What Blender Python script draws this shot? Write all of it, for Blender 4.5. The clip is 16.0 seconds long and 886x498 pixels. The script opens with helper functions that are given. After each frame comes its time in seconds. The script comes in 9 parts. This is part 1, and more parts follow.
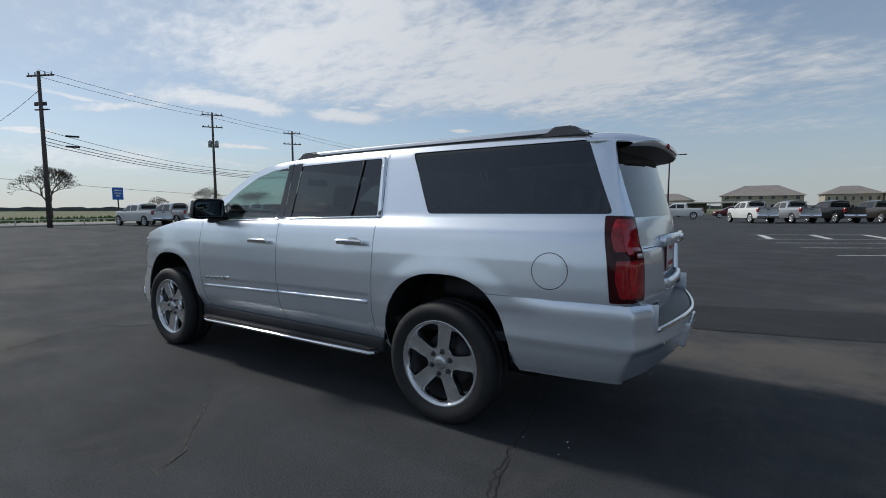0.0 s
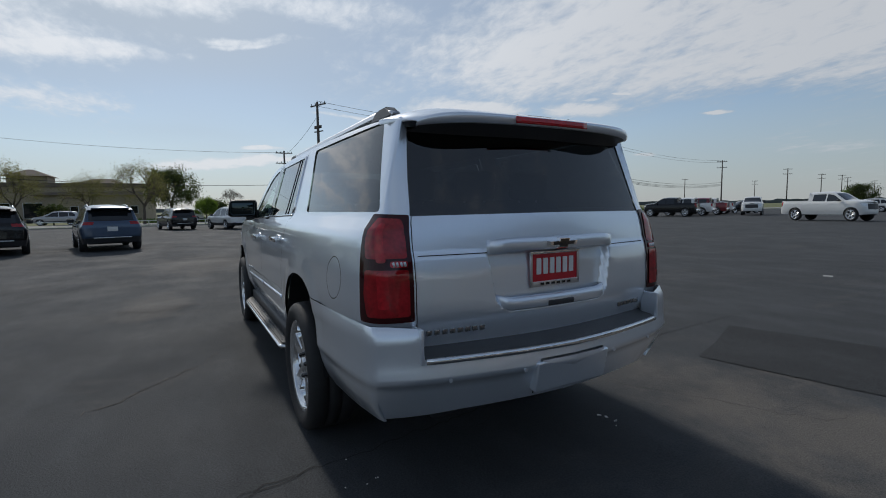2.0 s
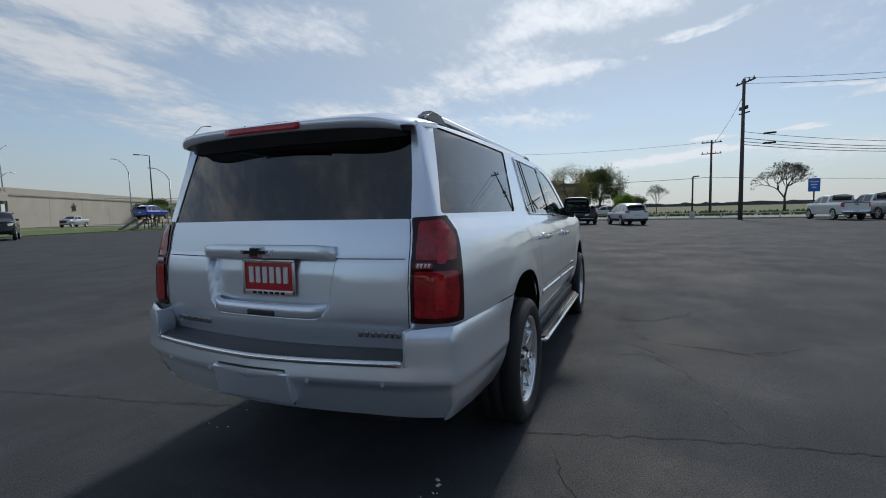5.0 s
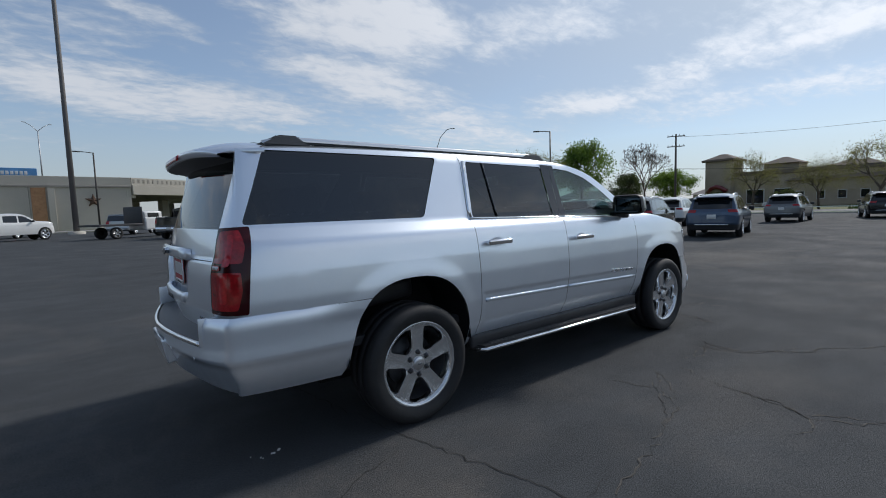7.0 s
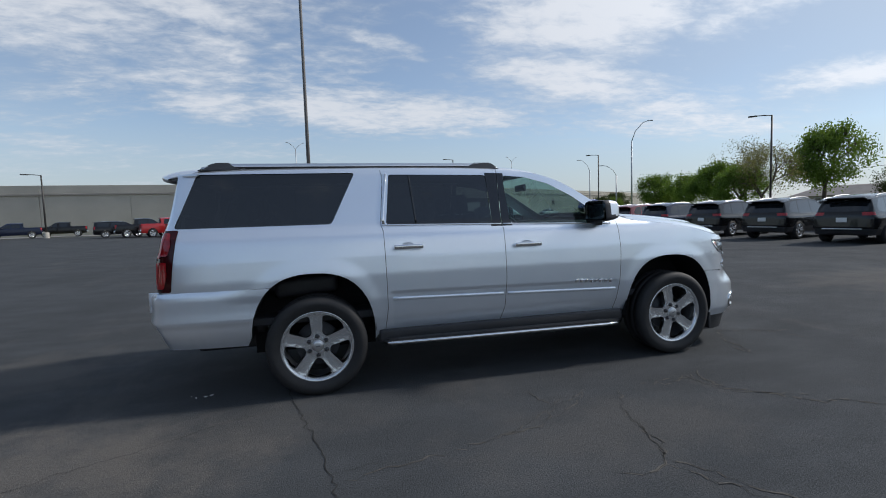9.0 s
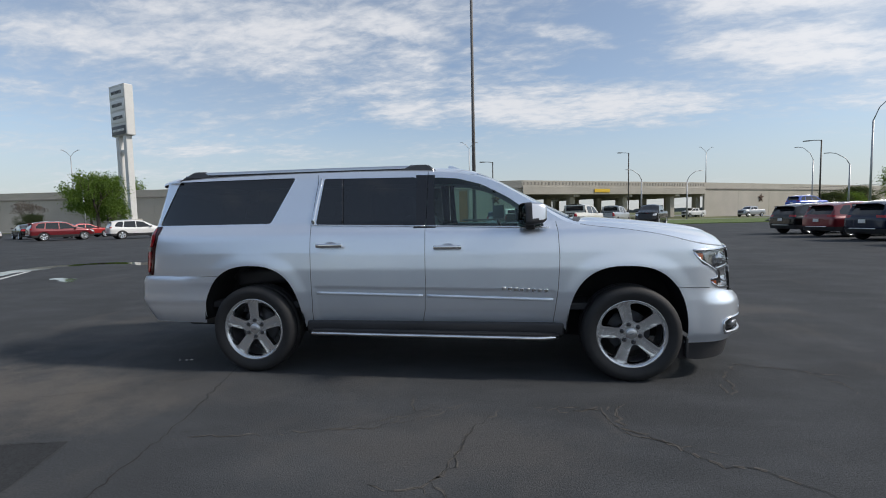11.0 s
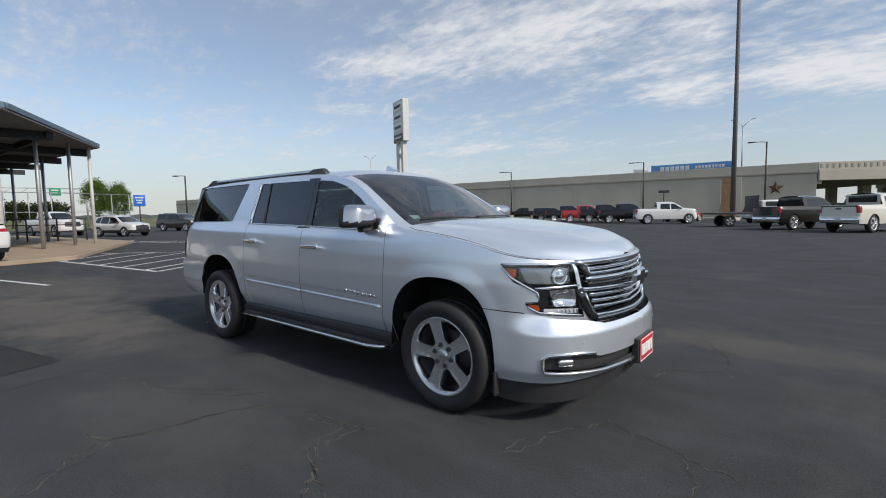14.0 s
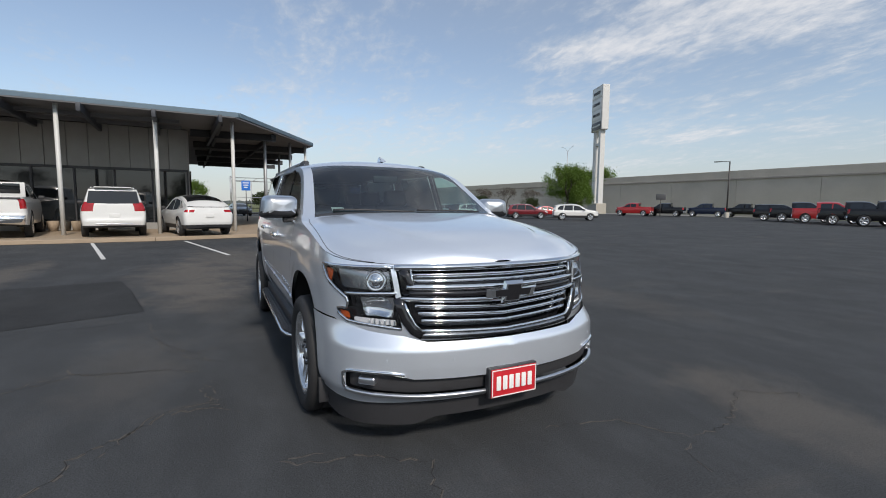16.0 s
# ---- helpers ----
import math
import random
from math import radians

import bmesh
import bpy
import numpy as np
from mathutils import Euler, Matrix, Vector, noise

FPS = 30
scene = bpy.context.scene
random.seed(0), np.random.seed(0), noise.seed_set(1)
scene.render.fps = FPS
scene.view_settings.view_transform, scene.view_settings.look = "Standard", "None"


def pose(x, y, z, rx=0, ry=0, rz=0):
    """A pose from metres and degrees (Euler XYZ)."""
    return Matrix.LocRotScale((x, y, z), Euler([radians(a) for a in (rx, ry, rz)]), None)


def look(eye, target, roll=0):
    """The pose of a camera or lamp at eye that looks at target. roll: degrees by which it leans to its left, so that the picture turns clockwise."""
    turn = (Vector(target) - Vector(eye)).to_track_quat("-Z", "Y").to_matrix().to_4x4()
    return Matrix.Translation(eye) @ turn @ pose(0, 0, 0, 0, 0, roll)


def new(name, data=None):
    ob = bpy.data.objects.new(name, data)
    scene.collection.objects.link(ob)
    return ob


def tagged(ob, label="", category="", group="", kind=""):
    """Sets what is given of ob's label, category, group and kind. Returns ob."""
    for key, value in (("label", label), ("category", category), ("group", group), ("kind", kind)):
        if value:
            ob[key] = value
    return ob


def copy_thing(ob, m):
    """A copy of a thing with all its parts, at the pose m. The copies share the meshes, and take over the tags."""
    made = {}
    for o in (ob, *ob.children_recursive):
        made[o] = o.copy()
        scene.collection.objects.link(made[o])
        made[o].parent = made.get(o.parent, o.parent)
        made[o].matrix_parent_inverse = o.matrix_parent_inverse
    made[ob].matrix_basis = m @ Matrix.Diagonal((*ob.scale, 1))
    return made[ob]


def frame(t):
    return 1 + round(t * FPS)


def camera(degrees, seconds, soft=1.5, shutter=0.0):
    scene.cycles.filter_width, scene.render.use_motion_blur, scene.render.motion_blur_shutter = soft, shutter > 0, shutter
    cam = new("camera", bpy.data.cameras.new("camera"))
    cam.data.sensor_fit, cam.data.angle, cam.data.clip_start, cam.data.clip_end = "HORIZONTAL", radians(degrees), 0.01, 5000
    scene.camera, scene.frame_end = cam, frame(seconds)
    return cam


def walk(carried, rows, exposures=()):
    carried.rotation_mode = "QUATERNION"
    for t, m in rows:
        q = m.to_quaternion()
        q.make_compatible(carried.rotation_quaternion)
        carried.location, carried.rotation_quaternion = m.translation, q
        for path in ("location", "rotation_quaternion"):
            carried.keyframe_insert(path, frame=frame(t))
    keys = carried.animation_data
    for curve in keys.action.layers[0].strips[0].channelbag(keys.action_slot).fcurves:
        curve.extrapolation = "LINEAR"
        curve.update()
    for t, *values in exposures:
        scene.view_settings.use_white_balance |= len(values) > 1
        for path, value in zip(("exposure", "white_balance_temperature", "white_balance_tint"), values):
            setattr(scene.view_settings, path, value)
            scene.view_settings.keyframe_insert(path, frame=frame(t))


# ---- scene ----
cam = camera(87.9, 16.0, soft=1.0)
PATH = [
    (0, (-3.213, 3.365, 1.37), (-2.132, 1.692, 1.198), -0.2),
    (0.5, (-3.604, 3.001, 1.365), (-2.355, 1.45, 1.178), -0.1),
    (1, (-3.982, 2.527, 1.364), (-2.545, 1.148, 1.177), -0.2),
    (1.5, (-4.278, 2.082, 1.348), (-2.689, 0.881, 1.17), -0.3),
    (2, (-4.521, 1.547, 1.356), (-2.777, 0.585, 1.177), -0.9),
    (2.5, (-4.717, 1.053, 1.364), (-2.859, 0.339, 1.179), -1.2),
    (3, (-4.803, 0.477, 1.364), (-2.855, 0.066, 1.168), -1.3),
    (3.5, (-4.855, -0.027, 1.368), (-2.868, -0.157, 1.175), -1.2),
    (4, (-4.815, -0.571, 1.371), (-2.832, -0.386, 1.187), -1.2),
    (4.5, (-4.736, -1.066, 1.354), (-2.797, -0.607, 1.18), -1.3),
    (5, (-4.519, -1.599, 1.351), (-2.675, -0.841, 1.188), -1.3),
    (5.2, (-4.422, -1.792, 1.358), (-2.627, -0.926, 1.192), -1.6),
    (7.3, (-3.067, -3.647, 1.394), (-1.95, -1.997, 1.222), -2.0),
    (7.5, (-2.894, -3.811, 1.394), (-1.855, -2.11, 1.224), -2.2),
    (8, (-2.481, -4.126, 1.38), (-1.62, -2.328, 1.219), -2.0),
    (8.5, (-2.021, -4.384, 1.39), (-1.35, -2.507, 1.233), -2.0),
    (9, (-1.513, -4.661, 1.389), (-1.035, -2.724, 1.241), -1.8),
    (9.2, (-1.224, -4.715, 1.377), (-0.852, -2.755, 1.235), -1.9),
    (11.3, (0.945, -4.824, 1.379), (0.567, -2.865, 1.236), -1.5),
    (11.5, (1.163, -4.775, 1.405), (0.71, -2.832, 1.255), -1.8),
    (12, (1.739, -4.616, 1.424), (1.1, -2.727, 1.27), -1.7),
    (12.5, (2.219, -4.394, 1.408), (1.428, -2.564, 1.25), -1.6),
    (13, (2.78, -4.148, 1.419), (1.828, -2.396, 1.262), -1.4),
    (13.5, (3.214, -3.845, 1.401), (2.118, -2.179, 1.247), -1.3),
    (14, (3.662, -3.427, 1.399), (2.404, -1.88, 1.242), -1.0),
    (14.5, (3.998, -3.037, 1.387), (2.612, -1.604, 1.23), -0.6),
    (15, (4.335, -2.542, 1.39), (2.802, -1.268, 1.225), -0.2),
    (15.5, (4.597, -2.078, 1.384), (2.941, -0.969, 1.211), 0.2),
    (16, (4.828, -1.501, 1.406), (3.044, -0.616, 1.217), 0.5),
]
walk(cam, [(t, look(e, g, r)) for t, e, g, r in PATH],
     exposures=[(0, -0.10, 6480, 10), (1, -0.12, 6480, 10), (2, -0.26, 6480, 10), (3, -0.22, 6440, 10), (4, -0.17, 6400, 10), (5, -0.15, 6400, 10), (7.5, 0.03, 6300, 11), (9, 0.15, 6360, 11), (12, 0.28, 6740, 12), (16, 0.27, 6740, 12)])
# ---------- world, sun ----------
SUN_AZ, SUN_EL = 1.0, 38.0            # degrees: azimuth from +x towards +y, height


def sky_world():
    w = bpy.data.worlds.new("sky")
    scene.world = w
    w.use_nodes = True
    nt = w.node_tree
    nt.nodes.clear()
    N, L = nt.nodes.new, nt.links.new

    def math_n(op, a, b=None, clamp=False):
        n = N("ShaderNodeMath")
        n.operation, n.use_clamp = op, clamp
        for i, v in enumerate((a, b)):
            if v is None:
                continue
            if isinstance(v, (int, float)):
                n.inputs[i].default_value = v
            else:
                L(v, n.inputs[i])
        return n.outputs[0]

    sky = N("ShaderNodeTexSky")
    sky.sky_type, sky.sun_disc = "NISHITA", False
    sky.sun_elevation = radians(SUN_EL)
    sky.sun_rotation = radians(90 - SUN_AZ)
    sky.air_density, sky.dust_density, sky.ozone_density, sky.altitude = 1.0, 0.2, 1.6, 100
    tc = N("ShaderNodeTexCoord")
    sep = N("ShaderNodeSeparateXYZ")
    L(tc.outputs["Generated"], sep.inputs[0])
    h = math_n("ADD", math_n("MAXIMUM", sep.outputs[2], 0.0), 0.16)
    comb = N("ShaderNodeCombineXYZ")
    L(math_n("DIVIDE", sep.outputs[0], h), comb.inputs[0])
    L(math_n("DIVIDE", sep.outputs[1], h), comb.inputs[1])

    def noise_n(scale, detail, rough, loc, sc=(1, 1, 1), rot=0.0, dist=0.0):
        mp = N("ShaderNodeMapping")
        mp.inputs["Location"].default_value = loc
        mp.inputs["Rotation"].default_value = (0, 0, rot)
        mp.inputs["Scale"].default_value = sc
        L(comb.outputs[0], mp.inputs[0])
        n = N("ShaderNodeTexNoise")
        n.inputs["Scale"].default_value, n.inputs["Detail"].default_value = scale, detail
        n.inputs["Roughness"].default_value, n.inputs["Distortion"].default_value = rough, dist
        L(mp.outputs[0], n.inputs["Vector"])
        return n.outputs["Fac"]

    big = noise_n(0.50, 3, 0.5, (3.1, 1.7, 0), (1, 0.6, 1), 0.5)
    streak = noise_n(1.3, 9, 0.62, (0.4, 5.2, 0), (0.42, 1.25, 1), 0.9, 0.4)
    clump = noise_n(3.6, 8, 0.62, (1.4, 0.2, 0), (0.75, 1.2, 1), 0.6, 0.5)
    cells = noise_n(13.0, 5, 0.6, (2.7, 4.1, 0), (0.8, 1.25, 1), 0.6, 0.35)
    wander = N("ShaderNodeTexNoise")                 # frays the outlines of the cloud banks
    wander.inputs["Scale"].default_value, wander.inputs["Detail"].default_value = 2.4, 6
    L(comb.outputs[0], wander.inputs["Vector"])
    fray = N("ShaderNodeVectorMath")
    fray.operation = "MULTIPLY_ADD"
    L(wander.outputs["Color"], fray.inputs[0])
    fray.inputs[1].default_value = (0.34, 0.34, 0.0)
    L(comb.outputs[0], fray.inputs[2])
    frayed = N("ShaderNodeVectorMath")
    frayed.operation = "SUBTRACT"
    L(fray.outputs[0], frayed.inputs[0])
    frayed.inputs[1].default_value = (0.17, 0.17, 0.0)
    banks = []

    def ramp(v, lo, hi):
        r = N("ShaderNodeMapRange")
        r.interpolation_type = "SMOOTHSTEP"
        r.inputs["From Min"].default_value, r.inputs["From Max"].default_value = lo, hi
        L(v, r.inputs["Value"])
        return r.outputs["Result"]

    def bank(x, y, long, wide, turn, thick):
        """One bank of cloud on the sky's plane."""
        mp = N("ShaderNodeMapping")
        mp.vector_type = "TEXTURE"
        mp.inputs["Location"].default_value = (x, y, 0)
        mp.inputs["Rotation"].default_value = (0, 0, turn)
        mp.inputs["Scale"].default_value = (long * 1.22, wide * 1.28, 1)
        L(frayed.outputs[0], mp.inputs[0])
        ln = N("ShaderNodeVectorMath")
        ln.operation = "LENGTH"
        L(mp.outputs[0], ln.inputs[0])
        f = math_n("MULTIPLY", math_n("SUBTRACT", 1.0, ramp(ln.outputs["Value"], 0.25, 1.35)), thick)
        banks.append(math_n("MAXIMUM", banks[-1], f) if banks else f)

    bank(1.05, -1.88, 1.24, 0.575, -2.38, 0.85)
    bank(1.09, -1.3, 0.27, 0.093, -2.39, 0.7)
    bank(0.48, -1.79, 0.49, 0.245, -2.46, 0.8)
    bank(2.3, -1.42, 0.36, 0.13, -1.97, 0.75)
    bank(1.98, -1.98, 0.25, 0.113, -2.2, 0.75)
    bank(2.66, -1.13, 0.24, 0.071, -2.41, 0.6)
    bank(3.67, -1.56, 0.88, 0.346, -1.84, 0.5)
    bank(-0.14, -2.81, 0.61, 0.505, -2.52, 0.42)
    bank(1.72, -0.13, 0.6, 0.118, -1.72, 0.7)
    bank(1.97, -0.27, 0.21, 0.044, -1.91, 0.8)
    bank(2.23, 0.77, 0.73, 0.203, -1.74, 0.5)
    bank(2.78, 0.84, 0.62, 0.216, -1.38, 0.45)
    bank(1.13, 1.95, 0.5, 0.26, -1.54, 0.6)
    bank(1.44, 1.17, 0.34, 0.211, -1.13, 0.65)
    bank(1.84, 2.36, 0.42, 0.312, -1.01, 0.5)
    bank(1.77, 0.18, 0.23, 0.131, -1.12, 0.7)
    bank(2.0, -0.28, 0.18, 0.035, -1.94, 0.85)
    bank(2.27, 0.4, 0.42, 0.091, -1.7, 0.7)
    bank(0.92, 1.58, 0.44, 0.295, -0.25, 0.75)
    bank(1.12, 2.01, 0.5, 0.23, 0.03, 0.7)
    bank(-0.56, 2.55, 0.28, 0.276, 0.57, 0.7)
    bank(0.36, 2.59, 0.91, 0.322, 0.05, 0.7)
    bank(0.2, 1.85, 0.24, 0.087, 0.52, 0.55)
    bank(-0.43, 1.99, 0.2, 0.15, 0.06, 0.6)
    bank(1.44, 1.28, 0.18, 0.143, -1.23, 0.6)
    bank(2.29, 1.37, 0.46, 0.178, -1.17, 0.6)
    bank(2.01, 2.36, 0.64, 0.319, -0.16, 0.5)
    bank(-0.87, 1.81, 0.8, 0.331, 0.65, 0.62)
    bank(-0.45, 1.71, 0.33, 0.124, 0.53, 0.6)
    bank(-2.01, 1.69, 0.24, 0.088, 0.83, 0.55)
    bank(0.33, 2.52, 0.69, 0.294, 0.37, 0.6)
    bank(-1.35, 1.59, 0.8, 0.196, 0.78, 0.5)
    bank(-1.6, 2.88, 0.67, 0.175, 0.33, 0.6)
    bank(-1.77, 2.0, 0.57, 0.105, 0.96, 0.45)
    bank(3.99, -0.13, 0.37, 0.170, -1.89, 0.80)
    bank(3.52, -0.46, 0.11, 0.040, -1.84, 0.75)
    bank(3.35, -1.00, 0.12, 0.030, -1.80, 0.75)
    bank(3.58, -1.25, 0.12, 0.065, -1.91, 0.60)
    bank(2.29, 0.61, 0.25, 0.093, -1.54, 0.60)
    bank(2.91, 0.48, 0.13, 0.054, -0.89, 0.50)
    bank(2.32, -1.47, 0.17, 0.062, -1.87, 0.80)
    bank(2.45, -1.08, 0.03, 0.030, -1.62, 0.75)
    bank(2.66, -0.88, 0.24, 0.034, -1.69, 0.55)
    bank(3.48, -0.49, 0.12, 0.044, -1.74, 0.75)
    bank(3.33, -0.96, 0.14, 0.034, -1.76, 0.65)
    bank(2.90, -1.92, 0.24, 0.051, -2.02, 0.80)
    bank(3.84, -0.54, 0.15, 0.112, -1.94, 0.70)
    bank(3.38, -1.88, 0.57, 0.066, -1.81, 0.50)
    bank(2.27, -1.46, 0.18, 0.054, -1.86, 0.85)
    bank(2.04, -1.87, 0.10, 0.030, -1.69, 0.80)
    bank(1.92, -2.09, 0.05, 0.030, -2.69, 0.85)
    bank(1.68, -2.00, 0.04, 0.030, -1.94, 0.85)
    bank(1.80, -1.97, 0.04, 0.030, -2.06, 0.75)
    bank(1.58, -2.65, 0.07, 0.036, -2.15, 0.95)
    bank(2.33, -3.12, 0.10, 0.037, -1.84, 0.55)
    bank(1.53, -3.54, 0.41, 0.237, -2.21, 0.40)
    bank(1.39, -2.05, 0.42, 0.056, -2.20, 0.65)
    bank(3.86, -0.37, 0.50, 0.129, -1.94, 0.80)
    bank(3.46, -0.49, 0.15, 0.038, -1.90, 0.70)
    bank(3.33, -0.93, 0.16, 0.034, -1.93, 0.65)
    bank(2.08, 0.71, 0.44, 0.123, -1.84, 0.45)
    bank(2.30, 0.43, 0.30, 0.078, -1.92, 0.50)
    bank(-1.2, 2.2, 2.7, 1.5, 2.1, 0.30)                # thin broad cover away from the sun
    bank(-2.6, 0.9, 1.8, 1.2, 1.7, 0.27)
    grain = math_n("ADD", math_n("MULTIPLY", clump, 0.85), math_n("MULTIPLY", cells, 0.75))
    grain = math_n("SUBTRACT", grain, 0.80)
    lots = math_n("ADD", math_n("MULTIPLY", banks[-1], 0.95), math_n("MULTIPLY", math_n("SUBTRACT", streak, 0.5), 1.25))
    cloud = math_n("MULTIPLY", ramp(math_n("ADD", lots, grain), 0.08, 0.82), 0.90)
    low = N("ShaderNodeMapRange")                     # haze towards the horizon
    low.interpolation_type = "SMOOTHSTEP"
    low.inputs["From Min"].default_value, low.inputs["From Max"].default_value = 0.30, -0.02
    L(sep.outputs[2], low.inputs["Value"])
    haze = math_n("MULTIPLY", low.outputs["Result"], 0.85)
    # clouds are brighter round the sun
    s = Vector((math.cos(radians(SUN_EL)) * math.cos(radians(SUN_AZ)), math.cos(radians(SUN_EL)) * math.sin(radians(SUN_AZ)), math.sin(radians(SUN_EL))))
    dot = N("ShaderNodeVectorMath")
    dot.operation = "DOT_PRODUCT"
    L(tc.outputs["Generated"], dot.inputs[0])
    dot.inputs[1].default_value = s
    near = math_n("POWER", math_n("MAXIMUM", dot.outputs["Value"], 0.0), 3.5)
    # a thin veil, thickest round the sun
    veil = math_n("ADD", math_n("ADD", 0.14, math_n("MULTIPLY", ramp(big, 0.25, 0.75), 0.30)), math_n("MULTIPLY", near, 0.50), clamp=True)
    under = math_n("MAXIMUM", veil, haze)
    fac = math_n("ADD", under, math_n("MULTIPLY", cloud, math_n("SUBTRACT", 1.0, under)), clamp=True)
    tone = math_n("ADD", CLOUD_BASE, math_n("MULTIPLY", near, CLOUD_SUN))
    # the lit clouds stand a little brighter than the veil
    tone = math_n("MULTIPLY", tone, math_n("ADD", 0.73, math_n("MULTIPLY", cloud, 0.45)))
    hue = N("ShaderNodeMix")                          # blue haze, white clouds
    hue.data_type = "RGBA"
    hue.inputs["A"].default_value, hue.inputs["B"].default_value = (0.88, 1.0, 1.12, 1), (0.97, 1.0, 1.045, 1)
    L(cloud, hue.inputs["Factor"])
    col = N("ShaderNodeVectorMath")
    col.operation = "SCALE"
    L(hue.outputs["Result"], col.inputs[0])
    L(tone, col.inputs["Scale"])
    mix = N("ShaderNodeMix")
    mix.data_type = "RGBA"
    L(fac, mix.inputs["Factor"])
    L(sky.outputs[0], mix.inputs["A"])
    L(col.outputs[0], mix.inputs["B"])
    bg = N("ShaderNodeBackground")
    bg.inputs["Strength"].default_value = SKY_STRENGTH
    L(mix.outputs["Result"], bg.inputs["Color"])
    out = N("ShaderNodeOutputWorld")
    L(bg.outputs[0], out.inputs[0])


CLOUD_BASE, CLOUD_SUN, SKY_STRENGTH = 5.0, 3.1, 0.115
sky_world()
sun = new("sun", bpy.data.lights.new("sun", "SUN"))
sun.data.energy, sun.data.angle, sun.data.color = 2.5, radians(6.5), (1.0, 0.95, 0.88)
sun.rotation_euler = Vector((math.cos(radians(SUN_EL)) * math.cos(radians(SUN_AZ)), math.cos(radians(SUN_EL)) * math.sin(radians(SUN_AZ)), math.sin(radians(SUN_EL)))).to_track_quat("Z", "Y").to_euler()
scene.view_settings.exposure = 0.0

# ---------- materials ----------


def principled(name, col, rough=0.5, metal=0.0, coat=0.0, var=0.0, vscale=8.0, bump=0.0, bscale=60.0, spec=0.5, rvar=0.0):
    """A plain surface with grain, blotches and fine relief at real size."""
    m = bpy.data.materials.new(name)
    m.use_nodes = True
    nt = m.node_tree
    b = nt.nodes["Principled BSDF"]
    b.inputs["Base Color"].default_value = (*col, 1)
    b.inputs["Roughness"].default_value, b.inputs["Metallic"].default_value = rough, metal
    b.inputs["Coat Weight"].default_value, b.inputs["Coat Roughness"].default_value = coat, 0.04
    b.inputs["Specular IOR Level"].default_value = spec
    if var or bump or rvar:
        tc = nt.nodes.new("ShaderNodeTexCoord")
        n1 = nt.nodes.new("ShaderNodeTexNoise")
        n1.inputs["Scale"].default_value, n1.inputs["Detail"].default_value = vscale, 6
        nt.links.new(tc.outputs["Object"], n1.inputs["Vector"])
        n2 = nt.nodes.new("ShaderNodeTexNoise")
        n2.inputs["Scale"].default_value, n2.inputs["Detail"].default_value = bscale, 3
        nt.links.new(tc.outputs["Object"], n2.inputs["Vector"])
        add = nt.nodes.new("ShaderNodeMath")
        add.operation = "ADD"
        nt.links.new(n1.outputs["Fac"], add.inputs[0])
        nt.links.new(n2.outputs["Fac"], add.inputs[1])
        mr = nt.nodes.new("ShaderNodeMapRange")
        mr.inputs["From Min"].default_value, mr.inputs["From Max"].default_value = 0.6, 1.4
        mr.inputs["To Min"].default_value, mr.inputs["To Max"].default_value = 1 - var, 1 + var
        nt.links.new(add.outputs[0], mr.inputs["Value"])
        sc = nt.nodes.new("ShaderNodeVectorMath")
        sc.operation = "SCALE"
        sc.inputs[0].default_value = col
        nt.links.new(mr.outputs[0], sc.inputs["Scale"])
        nt.links.new(sc.outputs[0], b.inputs["Base Color"])
        if rvar:
            rr = nt.nodes.new("ShaderNodeMapRange")
            rr.inputs["From Min"].default_value, rr.inputs["From Max"].default_value = 0.3, 0.7
            rr.inputs["To Min"].default_value, rr.inputs["To Max"].default_value = max(rough - rvar, 0.02), min(rough + rvar, 1)
            nt.links.new(n1.outputs["Fac"], rr.inputs["Value"])
            nt.links.new(rr.outputs[0], b.inputs["Roughness"])
        if bump:
            bp = nt.nodes.new("ShaderNodeBump")
            bp.inputs["Strength"].default_value, bp.inputs["Distance"].default_value = 1.0, bump
            nt.links.new(n2.outputs["Fac"], bp.inputs["Height"])
            nt.links.new(bp.outputs[0], b.inputs["Normal"])
    return m


def glass(name, tint, gloss=1.0, ior=1.5):
    """Tinted pane: clear through its tint, mirror-like by Fresnel."""
    m = bpy.data.materials.new(name)
    m.use_nodes = True
    nt = m.node_tree
    nt.nodes.clear()
    tr = nt.nodes.new("ShaderNodeBsdfTransparent")
    tr.inputs[0].default_value = (*tint, 1)
    gl = nt.nodes.new("ShaderNodeBsdfGlossy")
    gl.inputs["Color"].default_value = (gloss, gloss, gloss, 1)
    gl.inputs["Roughness"].default_value = 0.01
    lw = nt.nodes.new("ShaderNodeLayerWeight")
    lw.inputs["Blend"].default_value = 0.5
    pw = nt.nodes.new("ShaderNodeMath")
    pw.operation = "POWER"
    pw.inputs[1].default_value = 4.0
    nt.links.new(lw.outputs["Facing"], pw.inputs[0])
    fr = nt.nodes.new("ShaderNodeMath")
    fr.operation = "MULTIPLY_ADD"
    r0 = ((ior - 1) / (ior + 1)) ** 2 * 1.6
    fr.inputs[1].default_value, fr.inputs[2].default_value = 1 - r0, r0
    nt.links.new(pw.outputs[0], fr.inputs[0])
    mx = nt.nodes.new("ShaderNodeMixShader")
    out = nt.nodes.new("ShaderNodeOutputMaterial")
    nt.links.new(fr.outputs[0], mx.inputs[0])
    nt.links.new(tr.outputs[0], mx.inputs[1])
    nt.links.new(gl.outputs[0], mx.inputs[2])
    nt.links.new(mx.outputs[0], out.inputs[0])
    return m


